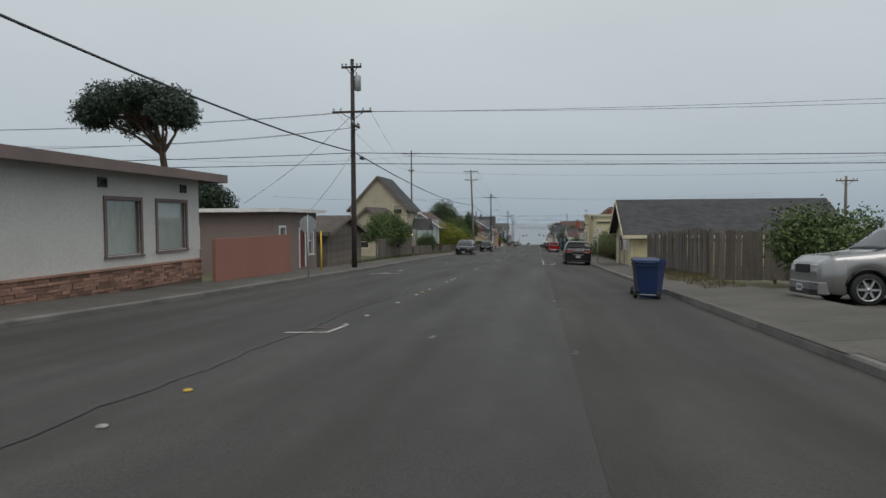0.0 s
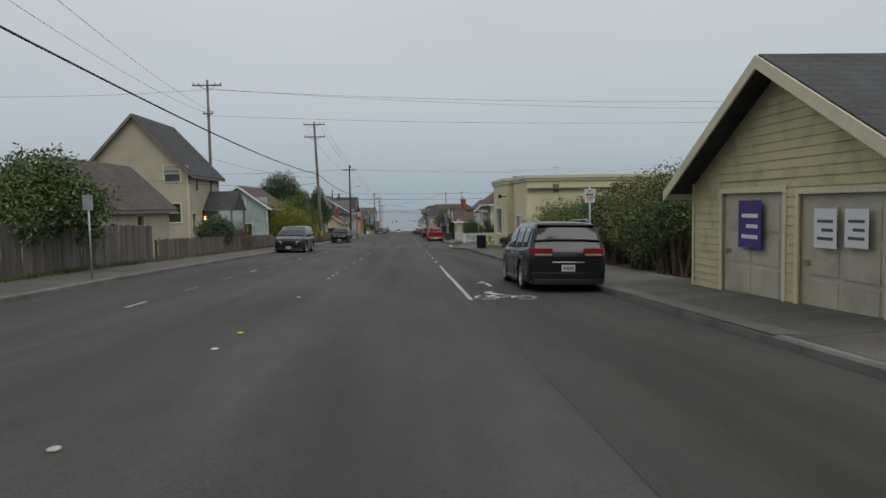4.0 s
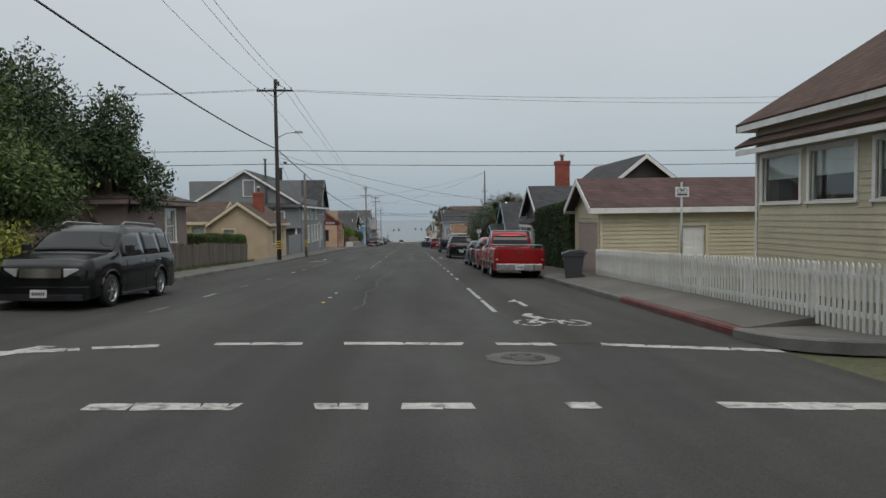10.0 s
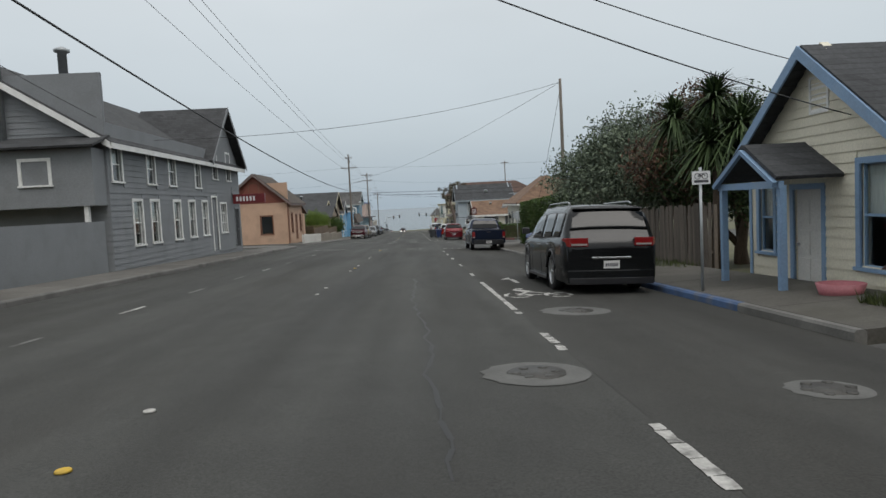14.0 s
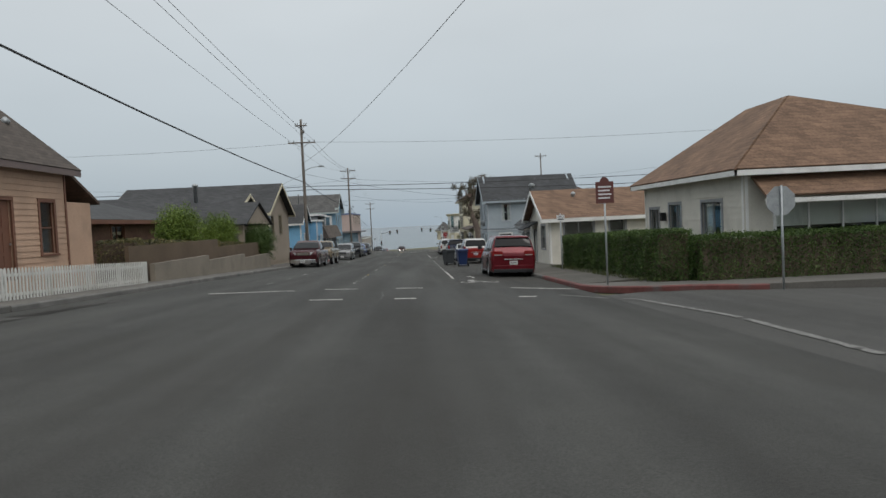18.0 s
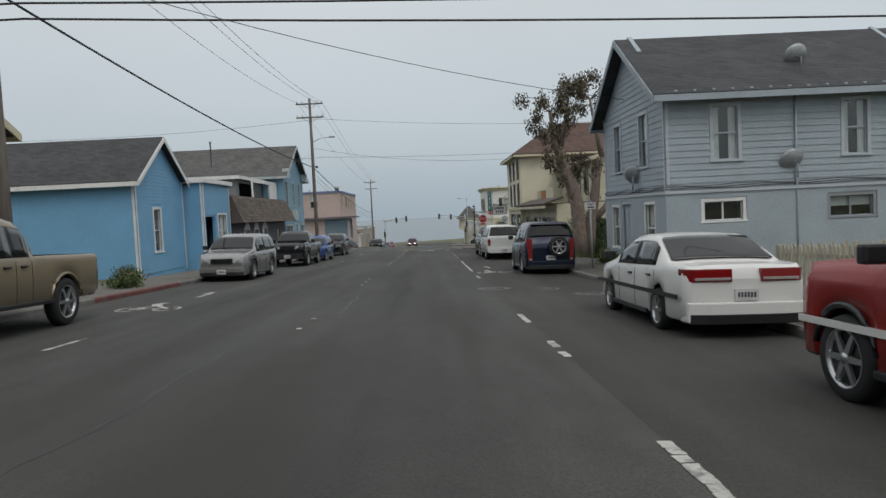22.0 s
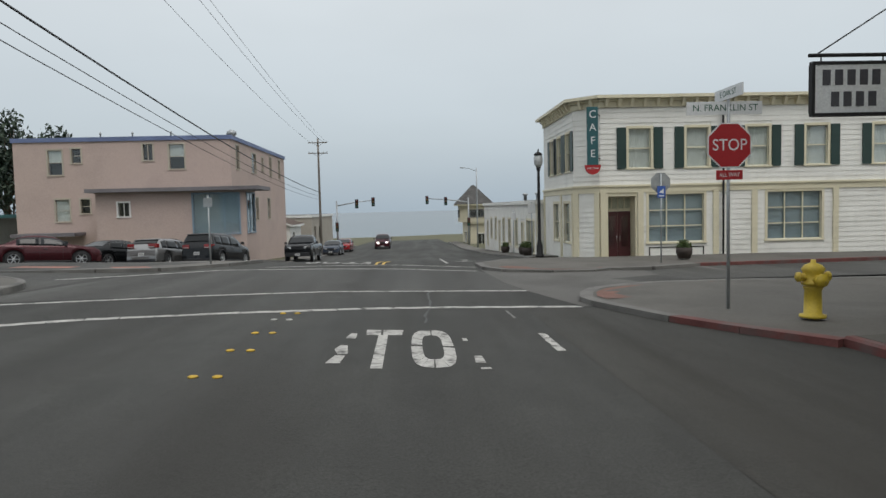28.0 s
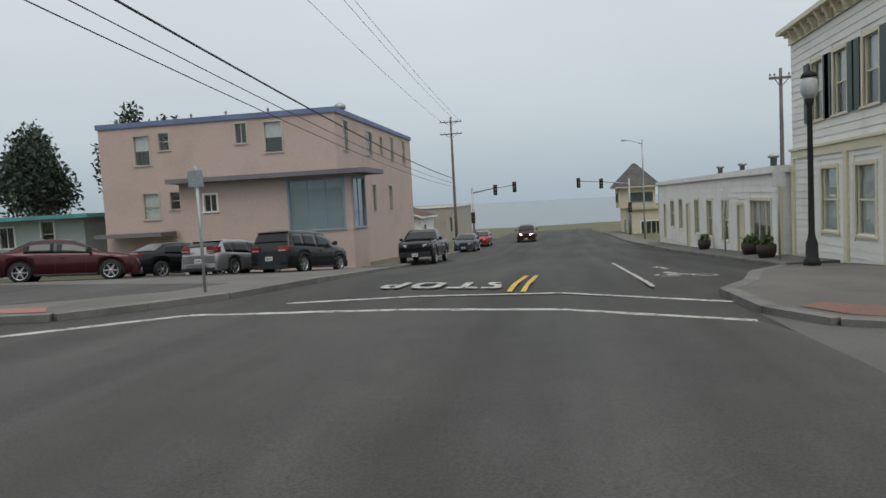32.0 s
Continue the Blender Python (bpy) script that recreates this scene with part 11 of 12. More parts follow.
for i, (x_, y_, h, w_) in enumerate(((-12.9, 228.6, 3.75, 1.2), (-12.9, 235.6, 3.65, 1.2), (-11.6, 240.4, 3.2, 1.2))):
    bush("rounded clipped bush above the garden wall" if i < 2 else "rounded clipped bush beside the pavement", (x_, y_), [(0, 0, h - 1.15, w_, w_ * 1.1, 1.15), (0, 0, h - 1.6, w_ * 0.95, w_, 1.2)], 24000, 0.042, G_CLIP if i < 2 else G_HEDGE, 115 + i)
hedge("flat brownish hedge along the top of the wall", -13.0, -11.5, 219.6, 236.4, 1.75, G_OLIVE, 121, 420, 0.045)
grown("low flowering plants by the house wall", (-10.6, 263.0), 0.4, 1.0, 0.8, G_MID, 119, 1400, 0.05, 6, (120, 0.03, F_PINK))
crowned("green tree behind the salmon cottage", (-17.5, 222.0), 4.8, 2.4, 2.8, 1.0, G_MID, 120, 9000, 0.09, 10)
for i, (x_, y_, h) in enumerate(((-40, 372, 15), (-47, 376, 17), (-54, 370, 14), (-61, 378, 16))):
    crowned("distant dark pine behind the pink hotel", (x_, y_), h, 4.0, 4.0, 4.0, G_PINE, 130 + i, 3500, 0.3, 12, 0.35, "pine_tree")
# umbrella-crowned pine
rng = random.Random(9)
blobs = [(rng.uniform(-3.6, 3.6), rng.uniform(-3.2, 3.2), 0, 0, 0, 0) for _ in range(24)]
blobs = [(x_, y_, 8.9 + 2.2 * (1 - (x_ * x_ / 20 + y_ * y_ / 16)) * rng.uniform(0.4, 1.1), 1.25, 1.25, 0.8) for x_, y_, *_ in blobs]
tree("pine_tree", "tall wind-shaped pine with a dark umbrella crown", (-23.2, 38.0), [(1.3, 0, -0.3), (1.1, 0, 4.0), (0.7, 0, 7.0), (0.2, 0, 9.2)], blobs, 42000, 0.09, G_PINE, 140, rtrunk=0.26, shell=0.25)
crowned("distant dark tree behind the flat-roofed house", (-34.0, 66.0), 8.5, 3.0, 3.0, 3.0, G_PINE, 141, 5000, 0.16)

# ---------- grass tufts and weeds ----------
def tufts(label, x0, x1, y0, y1, n, h, mat_, seed, dz=0.14):
    """Blades strewn along a strip of ground."""
    rng = np.random.default_rng(seed)
    k = max(4, n // 14)
    cx, cy = rng.uniform(x0, x1, k), rng.uniform(y0, y1, k)
    pick = rng.integers(0, k, n)
    x = np.clip(cx[pick] + rng.normal(0, .12, n), x0, x1)
    y = np.clip(cy[pick] + rng.normal(0, .3, n), y0, y1)
    z = np.array([gz(a, b) for a, b in zip(x, y)]) + dz
    a = rng.uniform(0, 6.28, n)
    hh = h * rng.uniform(0.4, 1.1, n)
    ln = rng.normal(0, 0.35, (n, 2)) * hh[:, None]
    w = 0.012
    v = np.stack([np.stack([x - w * np.cos(a), y - w * np.sin(a), z - 0.02], 1), np.stack([x + w * np.cos(a), y + w * np.sin(a), z - 0.02], 1), np.stack([x + ln[:, 0], y + ln[:, 1], z + hh], 1)], 1).reshape(-1, 3)
    ob = new("grass_tufts", mesh_arrays("grass_tufts", v, np.arange(3 * n).reshape(-1, 3), mat_))
    tagged(ob, label, "grass", kind="stuff")


G_GRASS = leafy("green_grass_blades", (0.035, 0.05, 0.015), (0.12, 0.14, 0.045))
tufts("dry weeds along the foot of the plank fence", 6.2, 6.95, 24, 41, 2600, 0.22, G_DRY, 1)
tufts("dry weeds along the pavement edge", 5.6, 6.9, 20, 30, 1800, 0.14, G_DRY, 2)
tufts("weeds along the foot of the board fence", -12.3, -11.8, 44, 66, 2200, 0.2, G_GRASS, 3)
tufts("weeds along the foot of the low fence", -12.1, -11.7, 66, 95, 2200, 0.22, G_DRY, 4)
tufts("long grass beside the yellow cottage", 5.8, 7.6, 153.9, 155.8, 2600, 0.22, G_GRASS, 5)
tufts("weeds along the garden fence", -11.4, -10.9, 112, 147, 2600, 0.22, G_GRASS, 6)
tufts("weeds along the old picket fence", 6.3, 6.75, 246, 256, 1200, 0.2, G_DRY, 7)
tufts("weeds at the foot of the gum tree", 6.4, 7.6, 274, 284, 1400, 0.2, G_GRASS, 8)
tufts("grass at the foot of the hedge", 6.2, 6.75, 212.6, 227, 1600, 0.12, G_GRASS, 9)
tufts("grass at the kerb before the tree", 6.0, 6.9, 164, 177, 1500, 0.18, G_GRASS, 10)

# ---------- fences ----------
PICKW = surface("white_picket_paint", (0.60, 0.60, 0.57), rough=0.6, var=0.06, dirt=(0.38, 0.36, 0.3), dirt_amt=0.3, rand=0.06)
PICKO = surface("old_cream_picket_paint", (0.40, 0.37, 0.29), rough=0.7, var=0.12, dirt=(0.2, 0.17, 0.12), dirt_amt=0.5, rand=0.15)
PLANK = surface("grey_weathered_plank", (0.115, 0.10, 0.086), rough=0.9, var=0.25, fine=0.25, fscale=14, bump=0.45, rand=0.3, stretch=(6, 6, 0.7), dirt=(0.08, 0.075, 0.065), dirt_amt=0.4)
PLANKD = surface("brown_weathered_plank", (0.12, 0.10, 0.082), rough=0.9, var=0.25, fine=0.25, fscale=14, bump=0.45, rand=0.3, stretch=(6, 6, 0.7))
YPICK = surface("yellow_picket_paint", (0.42, 0.28, 0.06), rough=0.6, var=0.1, rand=0.1)
run_fence("plank_fence", "tall fence of grey weathered planks", (7.0, 26.0), (7.0, 40.4), 2.0, 0.19, 0.012, PLANK, 0.025, uneven=0.09, seed=3, railside=-1)
run_fence("plank_fence", "grey plank fence running back from the street", (7.05, 26.0), (17.0, 26.0), 1.9, 0.19, 0.012, PLANK, 0.025, uneven=0.08, seed=4)
run_fence("picket_fence", "white picket fence round the corner garden", (5.75, 109.4), (22.0, 109.4), 1.1, 0.075, 0.075, PICKW, 0.02, point=0.06, seed=5)
run_fence("picket_fence", "white picket fence along the pavement", (5.75, 109.5), (6.1, 128.4), 1.05, 0.075, 0.075, PICKW, 0.02, point=0.06, seed=6, railside=-1)
run_fence("board_fence", "weathered brown board fence in the tree's shade", (7.2, 164.0), (7.2, 176.8), 1.75, 0.16, 0.015, PLANKD, 0.022, uneven=0.05, seed=7, railside=-1)
run_fence("picket_fence", "old cream picket fence beside the pavement", (6.6, 247.2), (6.6, 255.2), 1.05, 0.075, 0.07, PICKO, 0.02, point=0.06, uneven=0.03, seed=8, railside=-1)
run_fence("picket_fence", "old cream picket fence along the alley", (6.7, 255.3), (16.0, 255.3), 1.05, 0.075, 0.07, PICKO, 0.02, point=0.06, uneven=0.03, seed=18)
run_fence("picket_fence", "yellow picket fence before the shop row", (6.9, 278.8), (6.9, 283.8), 1.5, 0.09, 0.05, YPICK, 0.02, point=0.06, seed=9, railside=-1)
run_fence("board_fence", "grey weathered board fence at the garden", (-12.4, 52.5), (-12.4, 67.5), 1.75, 0.17, 0.012, PLANK, 0.022, uneven=0.03, seed=10)
run_fence("low_board_fence", "low weathered board fence before the cream houses", (-12.2, 67.7), (-12.2, 96.0), 1.1, 0.15, 0.012, PLANKD, 0.022, uneven=0.03, seed=11)
run_fence("picket_fence", "old grey picket fence at the corner garden", (-11.5, 113.0), (-11.5, 125.0), 1.15, 0.09, 0.05, PLANK, 0.02, point=0.05, uneven=0.05, seed=12)
run_fence("board_fence", "old grey board fence along the gardens", (-11.5, 125.2), (-11.5, 143.0), 1.25, 0.14, 0.02, PLANKD, 0.02, uneven=0.05, seed=13)
run_fence("picket_fence", "old picket fence along the side street", (-21.5, 112.6), (-11.6, 112.6), 1.1, 0.09, 0.05, PLANK, 0.02, point=0.05, uneven=0.05, seed=14)
run_fence("picket_fence", "white picket fence before the salmon cottage", (-10.7, 207.5), (-10.7, 218.5), 0.9, 0.075, 0.075, PICKW, 0.02, point=0.06, seed=15)

run_fence("board_fence", "grey weathered board fence before the hedge", (-11.5, 134.0), (-11.5, 147.6), 1.2, 0.15, 0.012, PLANK, 0.022, uneven=0.03, seed=31)

# ---------- poles and wires ----------
def hub(x, y, h):
    return (x, y, gz(x, y) + h)


pole("weathered utility pole with transformer and crossarms", (-10.3, 37.8), 12.4, [(9.3, 2.4, 0), (11.9, 1.2, 0), (8.5, 1.6, 90)], mat_=POLEDARK, transformer=11.0, guard=(-0.2, -5.6), r=0.17)
pole("grey utility pole standing behind the houses", (-18.0, 97.5), 15.0, [(14.5, 2.6, 0), (12.0, 0.9, 0)])
pole("pale brown utility pole with two crossarms", (-10.3, 113.8), 13.9, [(13.6, 2.4, 0), (12.2, 2.4, 0)], bands=True, lean=(-0.5, 0), r=0.18)
pole("dark utility pole with a street lamp", (-9.9, 150.0), 12.4, [(11.6, 2.4, 0), (12.1, 0.9, 90)], mat_=POLEDARK, lamp=(8.4, 1.3), bands=True)
pole("short grey pole beside the peach cottage", (-9.6, 160.0), 6.9, bands=True, r=0.13)
pole("tall utility pole with two crossarms", (-10.9, 257.6), 13.6, [(11.4, 2.6, 0), (13.0, 1.1, 0), (12.4, 0.8, 90)], lamp=(8.7, 1.5), r=0.17)
pole("tall utility pole with a street lamp", (-11.0, 302.5), 13.8, [(13.3, 2.4, 0), (12.1, 2.4, 0)], lamp=(9.9, 1.6), r=0.17)
pole("utility pole beyond the crossing", (-13.3, 388.0), 15.0, [(14.4, 2.6, 0), (13.0, 2.6, 0)], r=0.18)
pole("plain utility pole behind the hedge", (8.3, 186.5), 10.0, [], r=0.13)
pole("utility pole in the back lane", (30.0, 140.0), 10.0, [(9.5, 2.2, 0)])
pole("utility pole in the back lane", (27.0, 62.0), 7.5, [(7.1, 1.8, 0)])
pole("utility pole behind the low white row", (9.9, 345.0), 8.9, [(8.4, 1.2, 0)], r=0.12)
pole("utility pole behind the shop row", (22.0, 312.0), 16.5, [(16.0, 2.0, 0)])
THICK = [(-10.3, -14.0, 7.4), (-10.3, 37.8, 7.0), (-10.55, 113.8, 8.0), (-9.9, 150.0, 7.7), (-10.9, 257.6, 7.7), (-11.0, 302.5, 7.7), (-13.3, 388.0, 7.8)]
for a, b in zip(THICK, THICK[1:]):
    wire(hub(*a), hub(*b), (1.0 if a[1] < 0 else 1.1 if a[1] == 150.0 else 0.75) if b[1] - a[1] > 50 else 0.4, 0.035, label="thick dark telephone cable between poles", name="telephone_cable")
for d_ in (0.55, 1.0):
    wire(hub(-11.0, 302.5, 7.7 - d_), hub(-13.3, 388.0, 7.8 - d_), 0.8, 0.016, label="thin telephone wire below the thick cable", name="telephone_cable")
for dx, h1 in ((-1.05, 9.4), (1.05, 9.4)):
    for a, b in (((-10.3, 37.8, 9.4), (-18.0, 97.5, 12.2)),):
        wire((a[0] + dx, a[1], gz(a[0], a[1]) + a[2]), (b[0] + dx * .4, b[1], gz(b[0], b[1]) + b[2]), 0.9, 0.009)
for dx in (-1.1, 1.1, 0.6):
    for a, b in (((-10.8, 113.8, 13.7), (-9.9, 150.0, 11.75)), ((-9.9, 150.0, 11.75), (-10.9, 257.6, 11.6)), ((-10.9, 257.6, 11.6), (-11.0, 302.5, 13.45)), ((-11.0, 302.5, 13.45), (-13.3, 388, 14.5))):
        wire((a[0] + dx, a[1], gz(a[0], a[1]) + a[2]), (b[0] + dx, b[1], gz(b[0], b[1]) + b[2]), 0.8, 0.012)
# lines over the side streets and the alleys
for y_, z_, x1, z1, r_, s_ in ((37.6, 6.9, 60, 6.9, 0.022, 0.5), (37.9, 6.3, 60, 6.1, 0.022, 0.3), (38.0, 9.4, 70, 11.0, 0.012, 0.9), (38.2, 9.4, 70, 11.8, 0.011, 0.9), (150.0, 7.6, 45, 8.2, 0.02, 0.3), (150.2, 6.7, 45, 7.2, 0.022, 0.3), (150.1, 11.7, 50, 11.9, 0.011, 0.8), (149.8, 11.7, 50, 12.5, 0.011, 0.8), (257.6, 7.3, 40, 7.9, 0.028, 0.4), (257.8, 7.0, 40, 6.9, 0.028, 0.4), (257.7, 11.5, 50, 12.5, 0.011, 0.8), (302.5, 12.0, 40, 12.5, 0.012, 1.2), (302.6, 8.6, 40, 10.5, 0.012, 0.9)):
    x0 = -10.2
    wire((x0, y_, gz(-10, y_) + z_), (x1, y_ + 2, gz(12, y_) + z1), s_, r_, label="overhead line crossing the street")
    wire((x0, y_, gz(-10, y_) + z_), (-60, y_ - 1, gz(-12, y_) + z_ + 0.6), s_, r_, label="overhead line running to the back lots")
for p, q, s_ in (((-18, 97.5, 14.5), (60, 100.0, 14.0), 1.0), ((-18, 97.6, 14.6), (60, 104.0, 13.6), 1.1), ((-18, 97.5, 12.2), (60, 99.0, 12.0), 0.9), ((-60, 95.0, 15.0), (-18, 97.5, 14.5), 0.9)):
    wire((p[0], p[1], plane(0, 97) + p[2]), (q[0], q[1], plane(0, 97) + q[2]), s_, 0.012, label="overhead line crossing the side street")
# drops to the houses
z_ = lambda x, y, h: (x, y, plane(x, y) + h)                                    # noqa: E731
for p, q, s_ in ((hub(-10.3, 37.8, 9.2), z_(-15, 33, 3.5), 0.3), (hub(-10.3, 37.8, 7.0), z_(-16, 45, 3.2), 0.3), (hub(-10.3, 37.8, 8.4), z_(-30, 30, 6.5), 0.5), (hub(-10.3, 37.8, 8.4), z_(-32, 24, 5.5), 0.5), (hub(-10.6, 113.8, 7.0), z_(-18, 70, 4.6), 0.6), (hub(-10.6, 113.8, 7.0), z_(-24, 100, 5.2), 0.4), (hub(-10.6, 113.8, 7.6), z_(-20.5, 98, 9.0), 0.6), (hub(-9.9, 150, 7.4), z_(-12, 172, 5.6), 0.3), (hub(-9.9, 150, 7.4), z_(7.6, 160.5, 4.9), 0.5), (hub(-9.9, 150, 7.2), z_(7.7, 158.0, 3.2), 0.5), (hub(8.3, 186.5, 9.8), hub(-10.9, 257.6, 9.5), 1.2), (hub(8.3, 186.5, 9.8), z_(-11.7, 176, 5.4), 0.7), (hub(8.3, 186.5, 9.5), z_(9.0, 200.0, 2.6), 0.2), (hub(-10.9, 257.6, 8.5), z_(-13, 232, 3.9), 0.4), (hub(-10.9, 257.6, 8.5), z_(8.3, 268, 6.6), 0.5), (hub(-11.0, 302.5, 9.4), z_(7.5, 303.5, 8.4), 0.6), (hub(-11.0, 302.5, 9.0), z_(-12, 296, 7.5), 0.2)):
    wire(p, q, s_, 0.011, label="thin service wire to a house")
for x_, y_, h_ in ((-10.3, 39.8, 6.95), (-10.35, 112.0, 7.85), (-9.9, 153.0, 7.2), (-10.2, 299.5, 7.55)):
    bm = B()
    c = hub(x_, y_, h_ - 0.1)
    box(bm, c[0] - 0.07, c[0] + 0.07, c[1] - 0.35, c[1] + 0.35, c[2] - 0.09, c[2] + 0.05)
    solid("cable_splice_box", bm, BLACK, "black splice case hanging on the cable", "splice box", bevel=0.02)

# ---------- bins ----------
BINBLUE = surface("blue_bin_plastic", (0.012, 0.03, 0.10), rough=0.45, var=0.1)
BINGREY = surface("grey_bin_plastic", (0.045, 0.05, 0.055), rough=0.5, var=0.1)
BINBLACK = surface("black_bin_plastic", (0.012, 0.012, 0.013), rough=0.45)
for at, rz, m, lab in (((3.75, 18.85), -25, BINBLUE, "blue wheelie bin at the kerb"), ((3.85, 20.7), -15, BINGREY, "grey wheelie bin beside a blue one"), ((5.15, 128.0), 80, BINGREY, "grey wheelie bin on the pavement"), ((4.35, 174.7), 165, BINBLUE, "blue wheelie bin under the tree"), ((4.6, 172.8), 170, BINGREY, "grey wheelie bin under the tree"), ((4.6, 171.2), 175, BINGREY, "grey wheelie bin under the tree"), ((1.68, 240.7), 25, BINGREY, "grey wheelie bin standing in the road"), ((2.45, 237.7), 8, BINBLUE, "blue wheelie bin standing in the road")):
    wheelie_bin(lab, at, rz, m, h=1.18, w=0.66, d=0.78)
t = thing("litter_bin", "black slatted round litter bin on the pavement", "litter bin", (5.25, 87.2, gz(5.25, 87.2) + 0.14))
bm = B()
lathe(bm, (0, 0, 0), [(0.32, 0.02), (0.34, 0.06), (0.34, 0.92), (0.37, 0.94), (0.37, 1.0), (0.28, 1.02), (0.24, 0.98), (0.24, 0.1), (0.02, 0.08)], 24)
part("drum", bm, BINBLACK, t)
bm = B()
box(bm, -0.022, 0.022, -0.012, 0.012, 0.06, 0.93)
sl = mesh_of(bm, "slat", BINBLACK)
for i in range(30):
    a = i * 2 * math.pi / 30
    piece("slat", sl, t, (0.355 * math.cos(a), 0.355 * math.sin(a), 0), a + math.pi / 2)

# ---------- signs, hydrants ----------
def on_path(at):
    return 0.14 if KR < at[0] < 8 or -12 < at[0] < KL else 0.0


for at, pl, h, lab in (((5.5, 57.0), [("bike", 2.62, 0.36, 0.25), ("bars", 2.38, 0.32, 0.16)], 2.9, "white bicycle lane sign on a steel post"), ((6.0, 120.0), [("bike", 2.5, 0.36, 0.25)], 2.75, "white bicycle lane sign by the picket fence"), ((4.75, 158.9), [("bike", 2.18, 0.36, 0.25)], 2.38, "white bicycle lane sign on a bare post"), ((5.2, 212.9), [("brown", 2.78, 0.55, 0.65)], 3.2, "brown visitor sign with an arched top"), ((6.0, 223.0), [("bike", 2.35, 0.36, 0.25)], 2.55, "white bicycle lane sign by the hedge"), ((5.3, 266.4), [("bike", 2.35, 0.36, 0.25)], 2.55, "white bicycle lane sign at the alley"), ((7.85, 319.4), [("blue", 2.45, 0.3, 0.42), ("stopback", 2.78, 0.7, 0.7)], 3.1, "steel post with a blue sign and stop sign back"), ((-9.6, 27.6), [("stopback", 2.45, 0.76, 0.76)], 2.9, "back of a stop sign on a post"), ((-10.0, 56.0), [("back", 2.3, 0.3, 0.45)], 2.55, "small sign seen from behind"), ((-8.3, 320.2), [("back", 2.25, 0.32, 0.32)], 2.5, "small sign seen from behind at the crossing"), ((8.95, 209.8), [("stopback", 2.3, 0.75, 0.75)], 2.7, "stop sign seen from behind on the side street"), ((5.0, 329.5), [("pale", 2.4, 0.35, 0.5)], 2.7, "pale parking sign beside the cafe"), ((5.2, 337.0), [("pale", 2.3, 0.3, 0.45)], 2.6, "pale parking sign beside the low row")):
    street_sign(lab, at, pl, h, z0=on_path(at))
t = street_sign("red stop sign with an all-way plate and street names", (4.35, 306.9), [("stop", 2.78, 0.76, 0.76), ("allway", 2.28, 0.46, 0.16)], 3.55, z0=0.14, name="stop_sign")
GREENP = paint("street_name_white", (0.6, 0.62, 0.6), bump=0)
bm = B()
box(bm, -0.72, 0.58, -0.012, 0.012, 3.30, 3.52)
p = part("street_name_plate", bm, SIGNWHITE, t, bevel=0.003)
words("N. FRANKLIN ST", 0.155, paint("street_name_green", (0.02, 0.10, 0.06), bump=0), p, pose(-0.06, -0.014, 3.41, 90, 0, 0), 0.001)
bm = B()
box(bm, -0.012, 0.012, -0.5, 0.5, 3.56, 3.76)
p = part("street_name_plate", bm, SIGNWHITE, t, bevel=0.003)
words("E OAK ST", 0.14, paint("street_name_green", (0.02, 0.10, 0.06), bump=0), p, pose(-0.014, 0, 3.66, 90, 0, -90), 0.001)
t = street_sign("stop sign and street-name plates at the side street", (7.4, 109.6), [("stopback", 2.3, 0.75, 0.75)], 2.95, z0=0.14)
bm = B()
box(bm, -0.45, 0.45, -0.012, 0.012, 2.75, 2.93)
p = part("street_name_plate", bm, SIGNWHITE, t)
bm = B()
box(bm, -0.36, 0.30, -0.0145, -0.0125, 2.80, 2.88)
part("unread_lines", bm, LABELBAR, p)
hydrant((6.5, 92.2))
hydrant((5.0, 305.5))

# ---------- cafe corner and signals ----------
t = thing("street_lamp", "black cast-iron street lamp post with a glass head", "street lamp", (4.75, 326.2, gz(4.75, 326.2) + 0.14))
bm = B()
lathe(bm, (0, 0, 0), [(0.2, 0), (0.2, 0.1), (0.15, 0.16), (0.14, 0.55), (0.1, 0.65), (0.075, 0.8), (0.06, 3.9), (0.09, 3.98), (0.11, 4.1)], 12)
part("post", bm, BLACK, t)
bm = B()
lathe(bm, (0, 0, 4.1), [(0.1, 0), (0.19, 0.14), (0.21, 0.4), (0.15, 0.55), (0.02, 0.6)], 14)
lh = part("lantern", bm, surface("milky_lantern", (0.5, 0.52, 0.52), rough=0.3), t)
bm = B()
lathe(bm, (0, 0, 4.62), [(0.2, 0), (0.16, 0.1), (0.04, 0.16), (0.02, 0.3)], 12)
part("cap", bm, BLACK, lh)
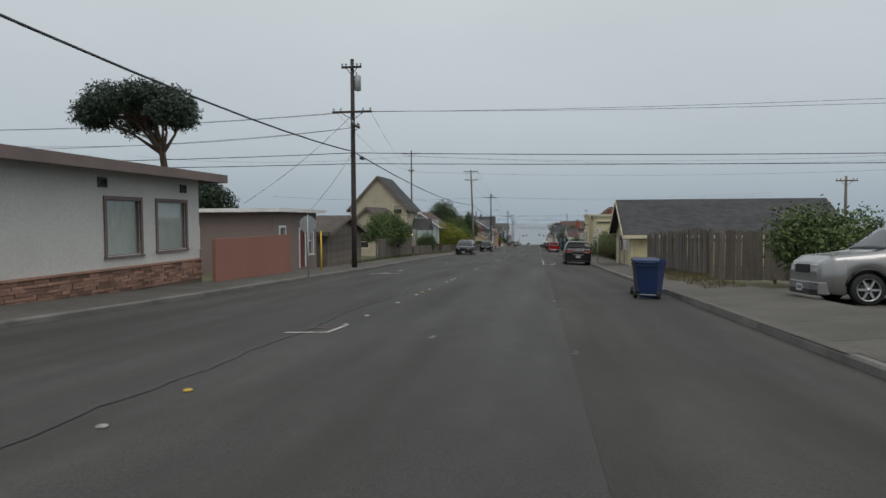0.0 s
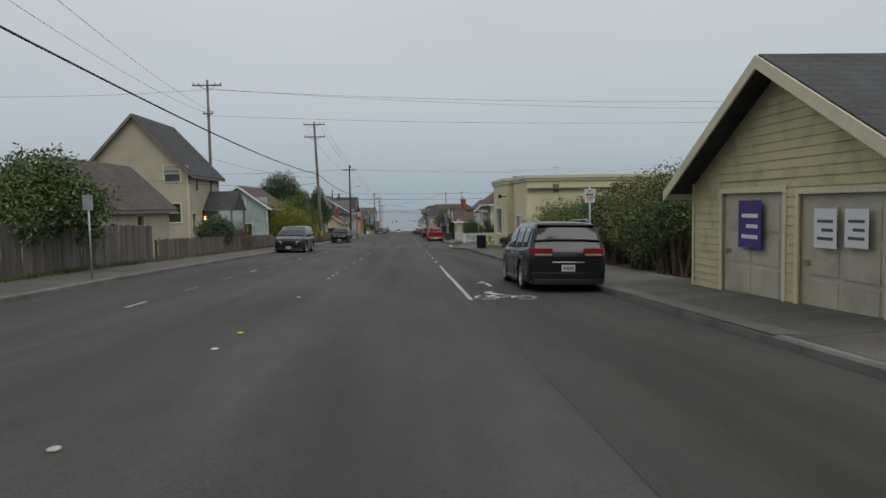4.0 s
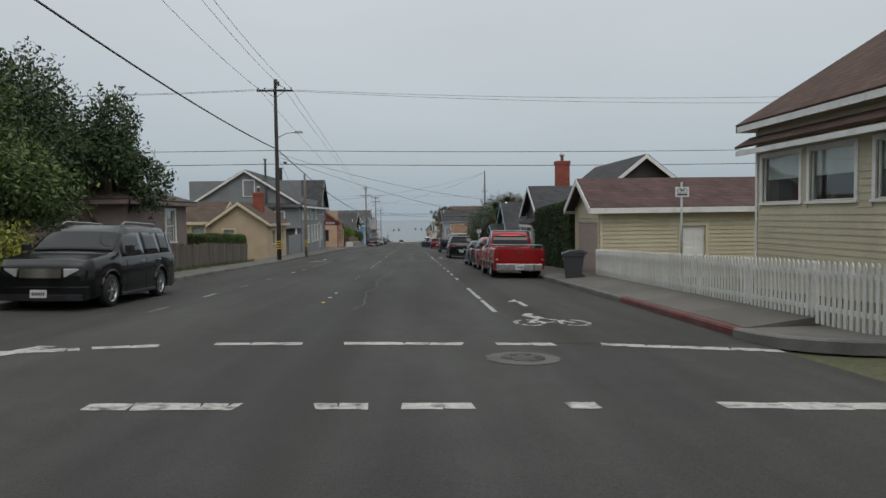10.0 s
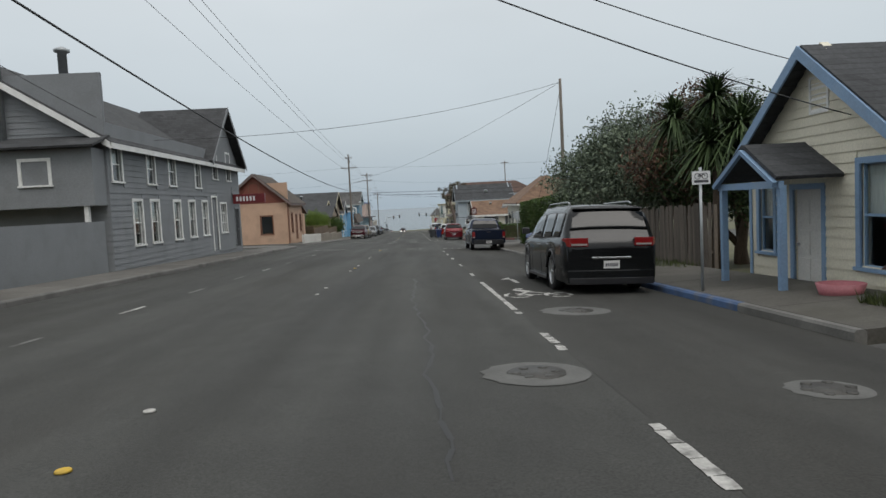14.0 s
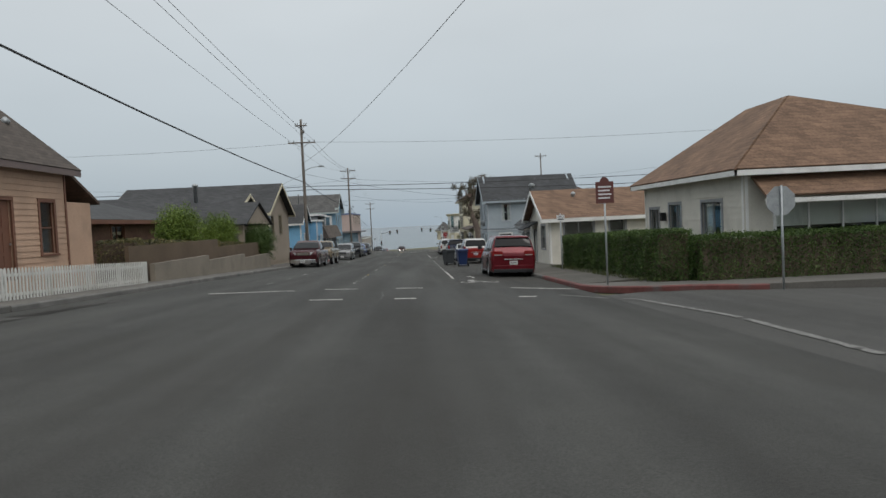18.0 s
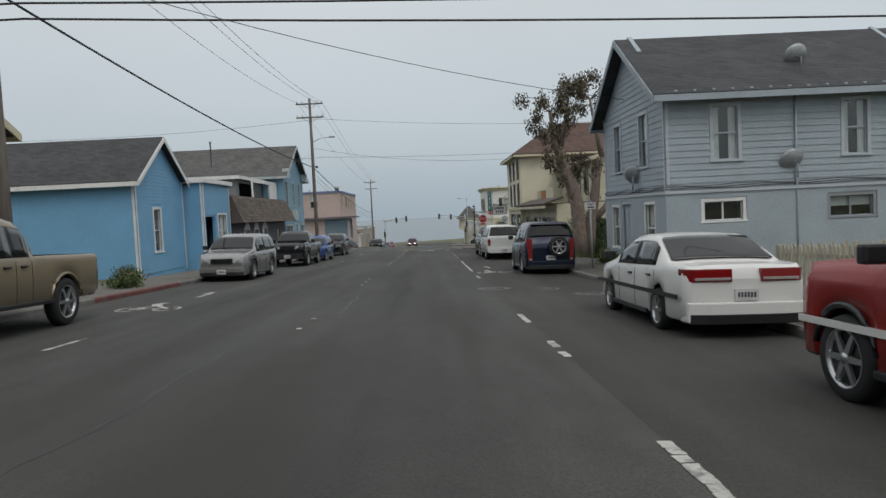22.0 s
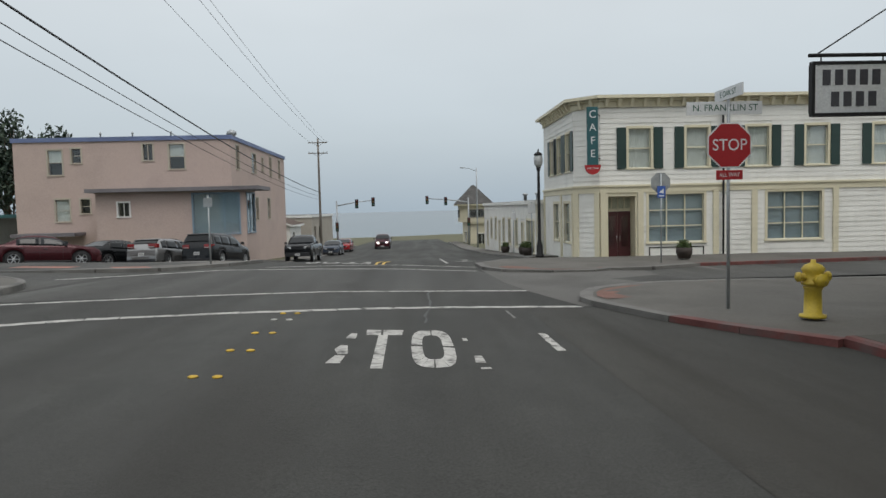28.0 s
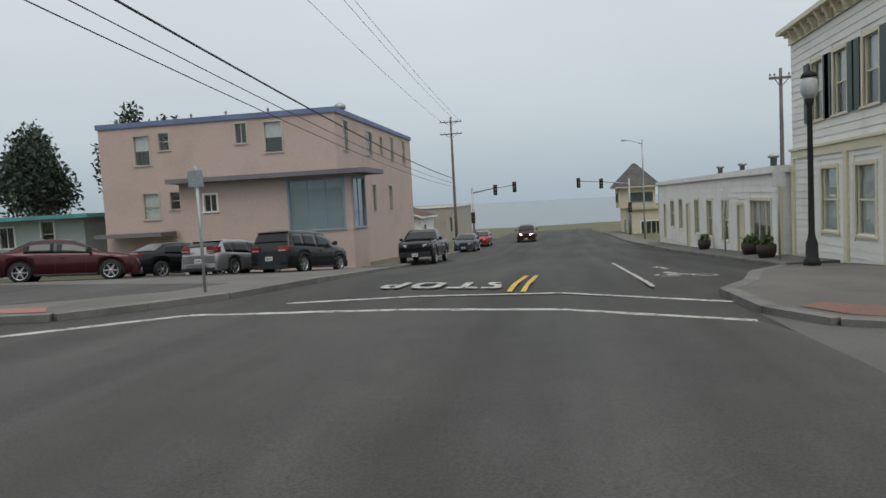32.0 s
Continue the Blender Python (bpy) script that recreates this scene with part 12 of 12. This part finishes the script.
for i, (x_, y_) in enumerate(((9.3, 320.9), (5.0, 330.8), (5.25, 333.6), (5.25, 341.2))):
    t = thing("planter", "dark half-barrel planter with a small plant", "planter", (x_, y_, gz(x_, y_) + 0.14), group="half-barrel planters")
    bm = B()
    lathe(bm, (0, 0, 0), [(0.22, 0), (0.3, 0.22), (0.29, 0.42), (0.25, 0.42), (0.24, 0.34), (0.02, 0.33)], 14)
    part("tub", bm, paint("dark_barrel", (0.035, 0.025, 0.02)), t)
    v, f = leaf_cloud([(0, 0, 0.5, 0.25, 0.25, 0.22)], 350, 0.06, 200 + i, 0.3)
    ob = new("foliage", mesh_arrays("foliage", v, f, G_MID))
    ob.parent = t


def signal(at, h, reach, label):
    """A traffic signal: mast, arm over the road, heads."""
    x, y = at
    t = thing("traffic_signal", label, "traffic signal", (x, y, gz(x, y)), group="traffic signals")
    bm = B()
    tube(bm, [(0, 0, -0.3), (0, 0, h)], [0.13, 0.09], 10)
    part("mast", bm, GALV, t)
    bm = B()
    tube(bm, [(0, 0, h - 0.6), (reach * 0.5, 0, h - 0.2), (reach, 0, h)], [0.08, 0.065, 0.05], 8)
    part("arm", bm, GALV, t)
    for e, zz in ((reach, h - 0.2), (reach * 0.55, h - 0.4), (0.0, 3.0)):
        bm = B()
        box(bm, e - 0.2, e + 0.2, -0.3, -0.12, zz - 0.55, zz + 0.55)
        hd = part("signal_head", bm, BLACK, t, bevel=0.02)
        for k in range(3):
            bm = B()
            cyl(bm, (0, 0), 0.12, 0, 0.03, 12)
            bmesh.ops.transform(bm, matrix=Matrix.Translation((e, -0.3, zz + 0.34 - 0.34 * k)) @ Matrix.Rotation(math.pi / 2, 4, "X"), verts=bm.verts)
            part("lens", bm, paint(("dark_red_lens", "dark_amber_lens", "dark_green_lens")[k], ((0.10, 0.01, 0.01), (0.12, 0.06, 0.01), (0.01, 0.08, 0.05))[k], rough=0.3, bump=0), hd)


signal((6.6, 386.0), 6.2, -5.5, "traffic signal with an arm over the road")
signal((-10.2, 380.0), 6.2, 4.5, "traffic signal with an arm over the road")
pole("street lamp mast beyond the crossing", (6.4, 372.0), 9.0, [], mat_=GALV, r=0.09, lamp=(8.6, -1.8), name="lamp_mast")

# ---------- the plan laid out in metres ----------
for ob in list(scene.objects):
    if ob.parent is None and ob.type in {"MESH", "EMPTY"}:
        ob.matrix_world = Matrix.Scale(UNIT, 4) @ ob.matrix_world
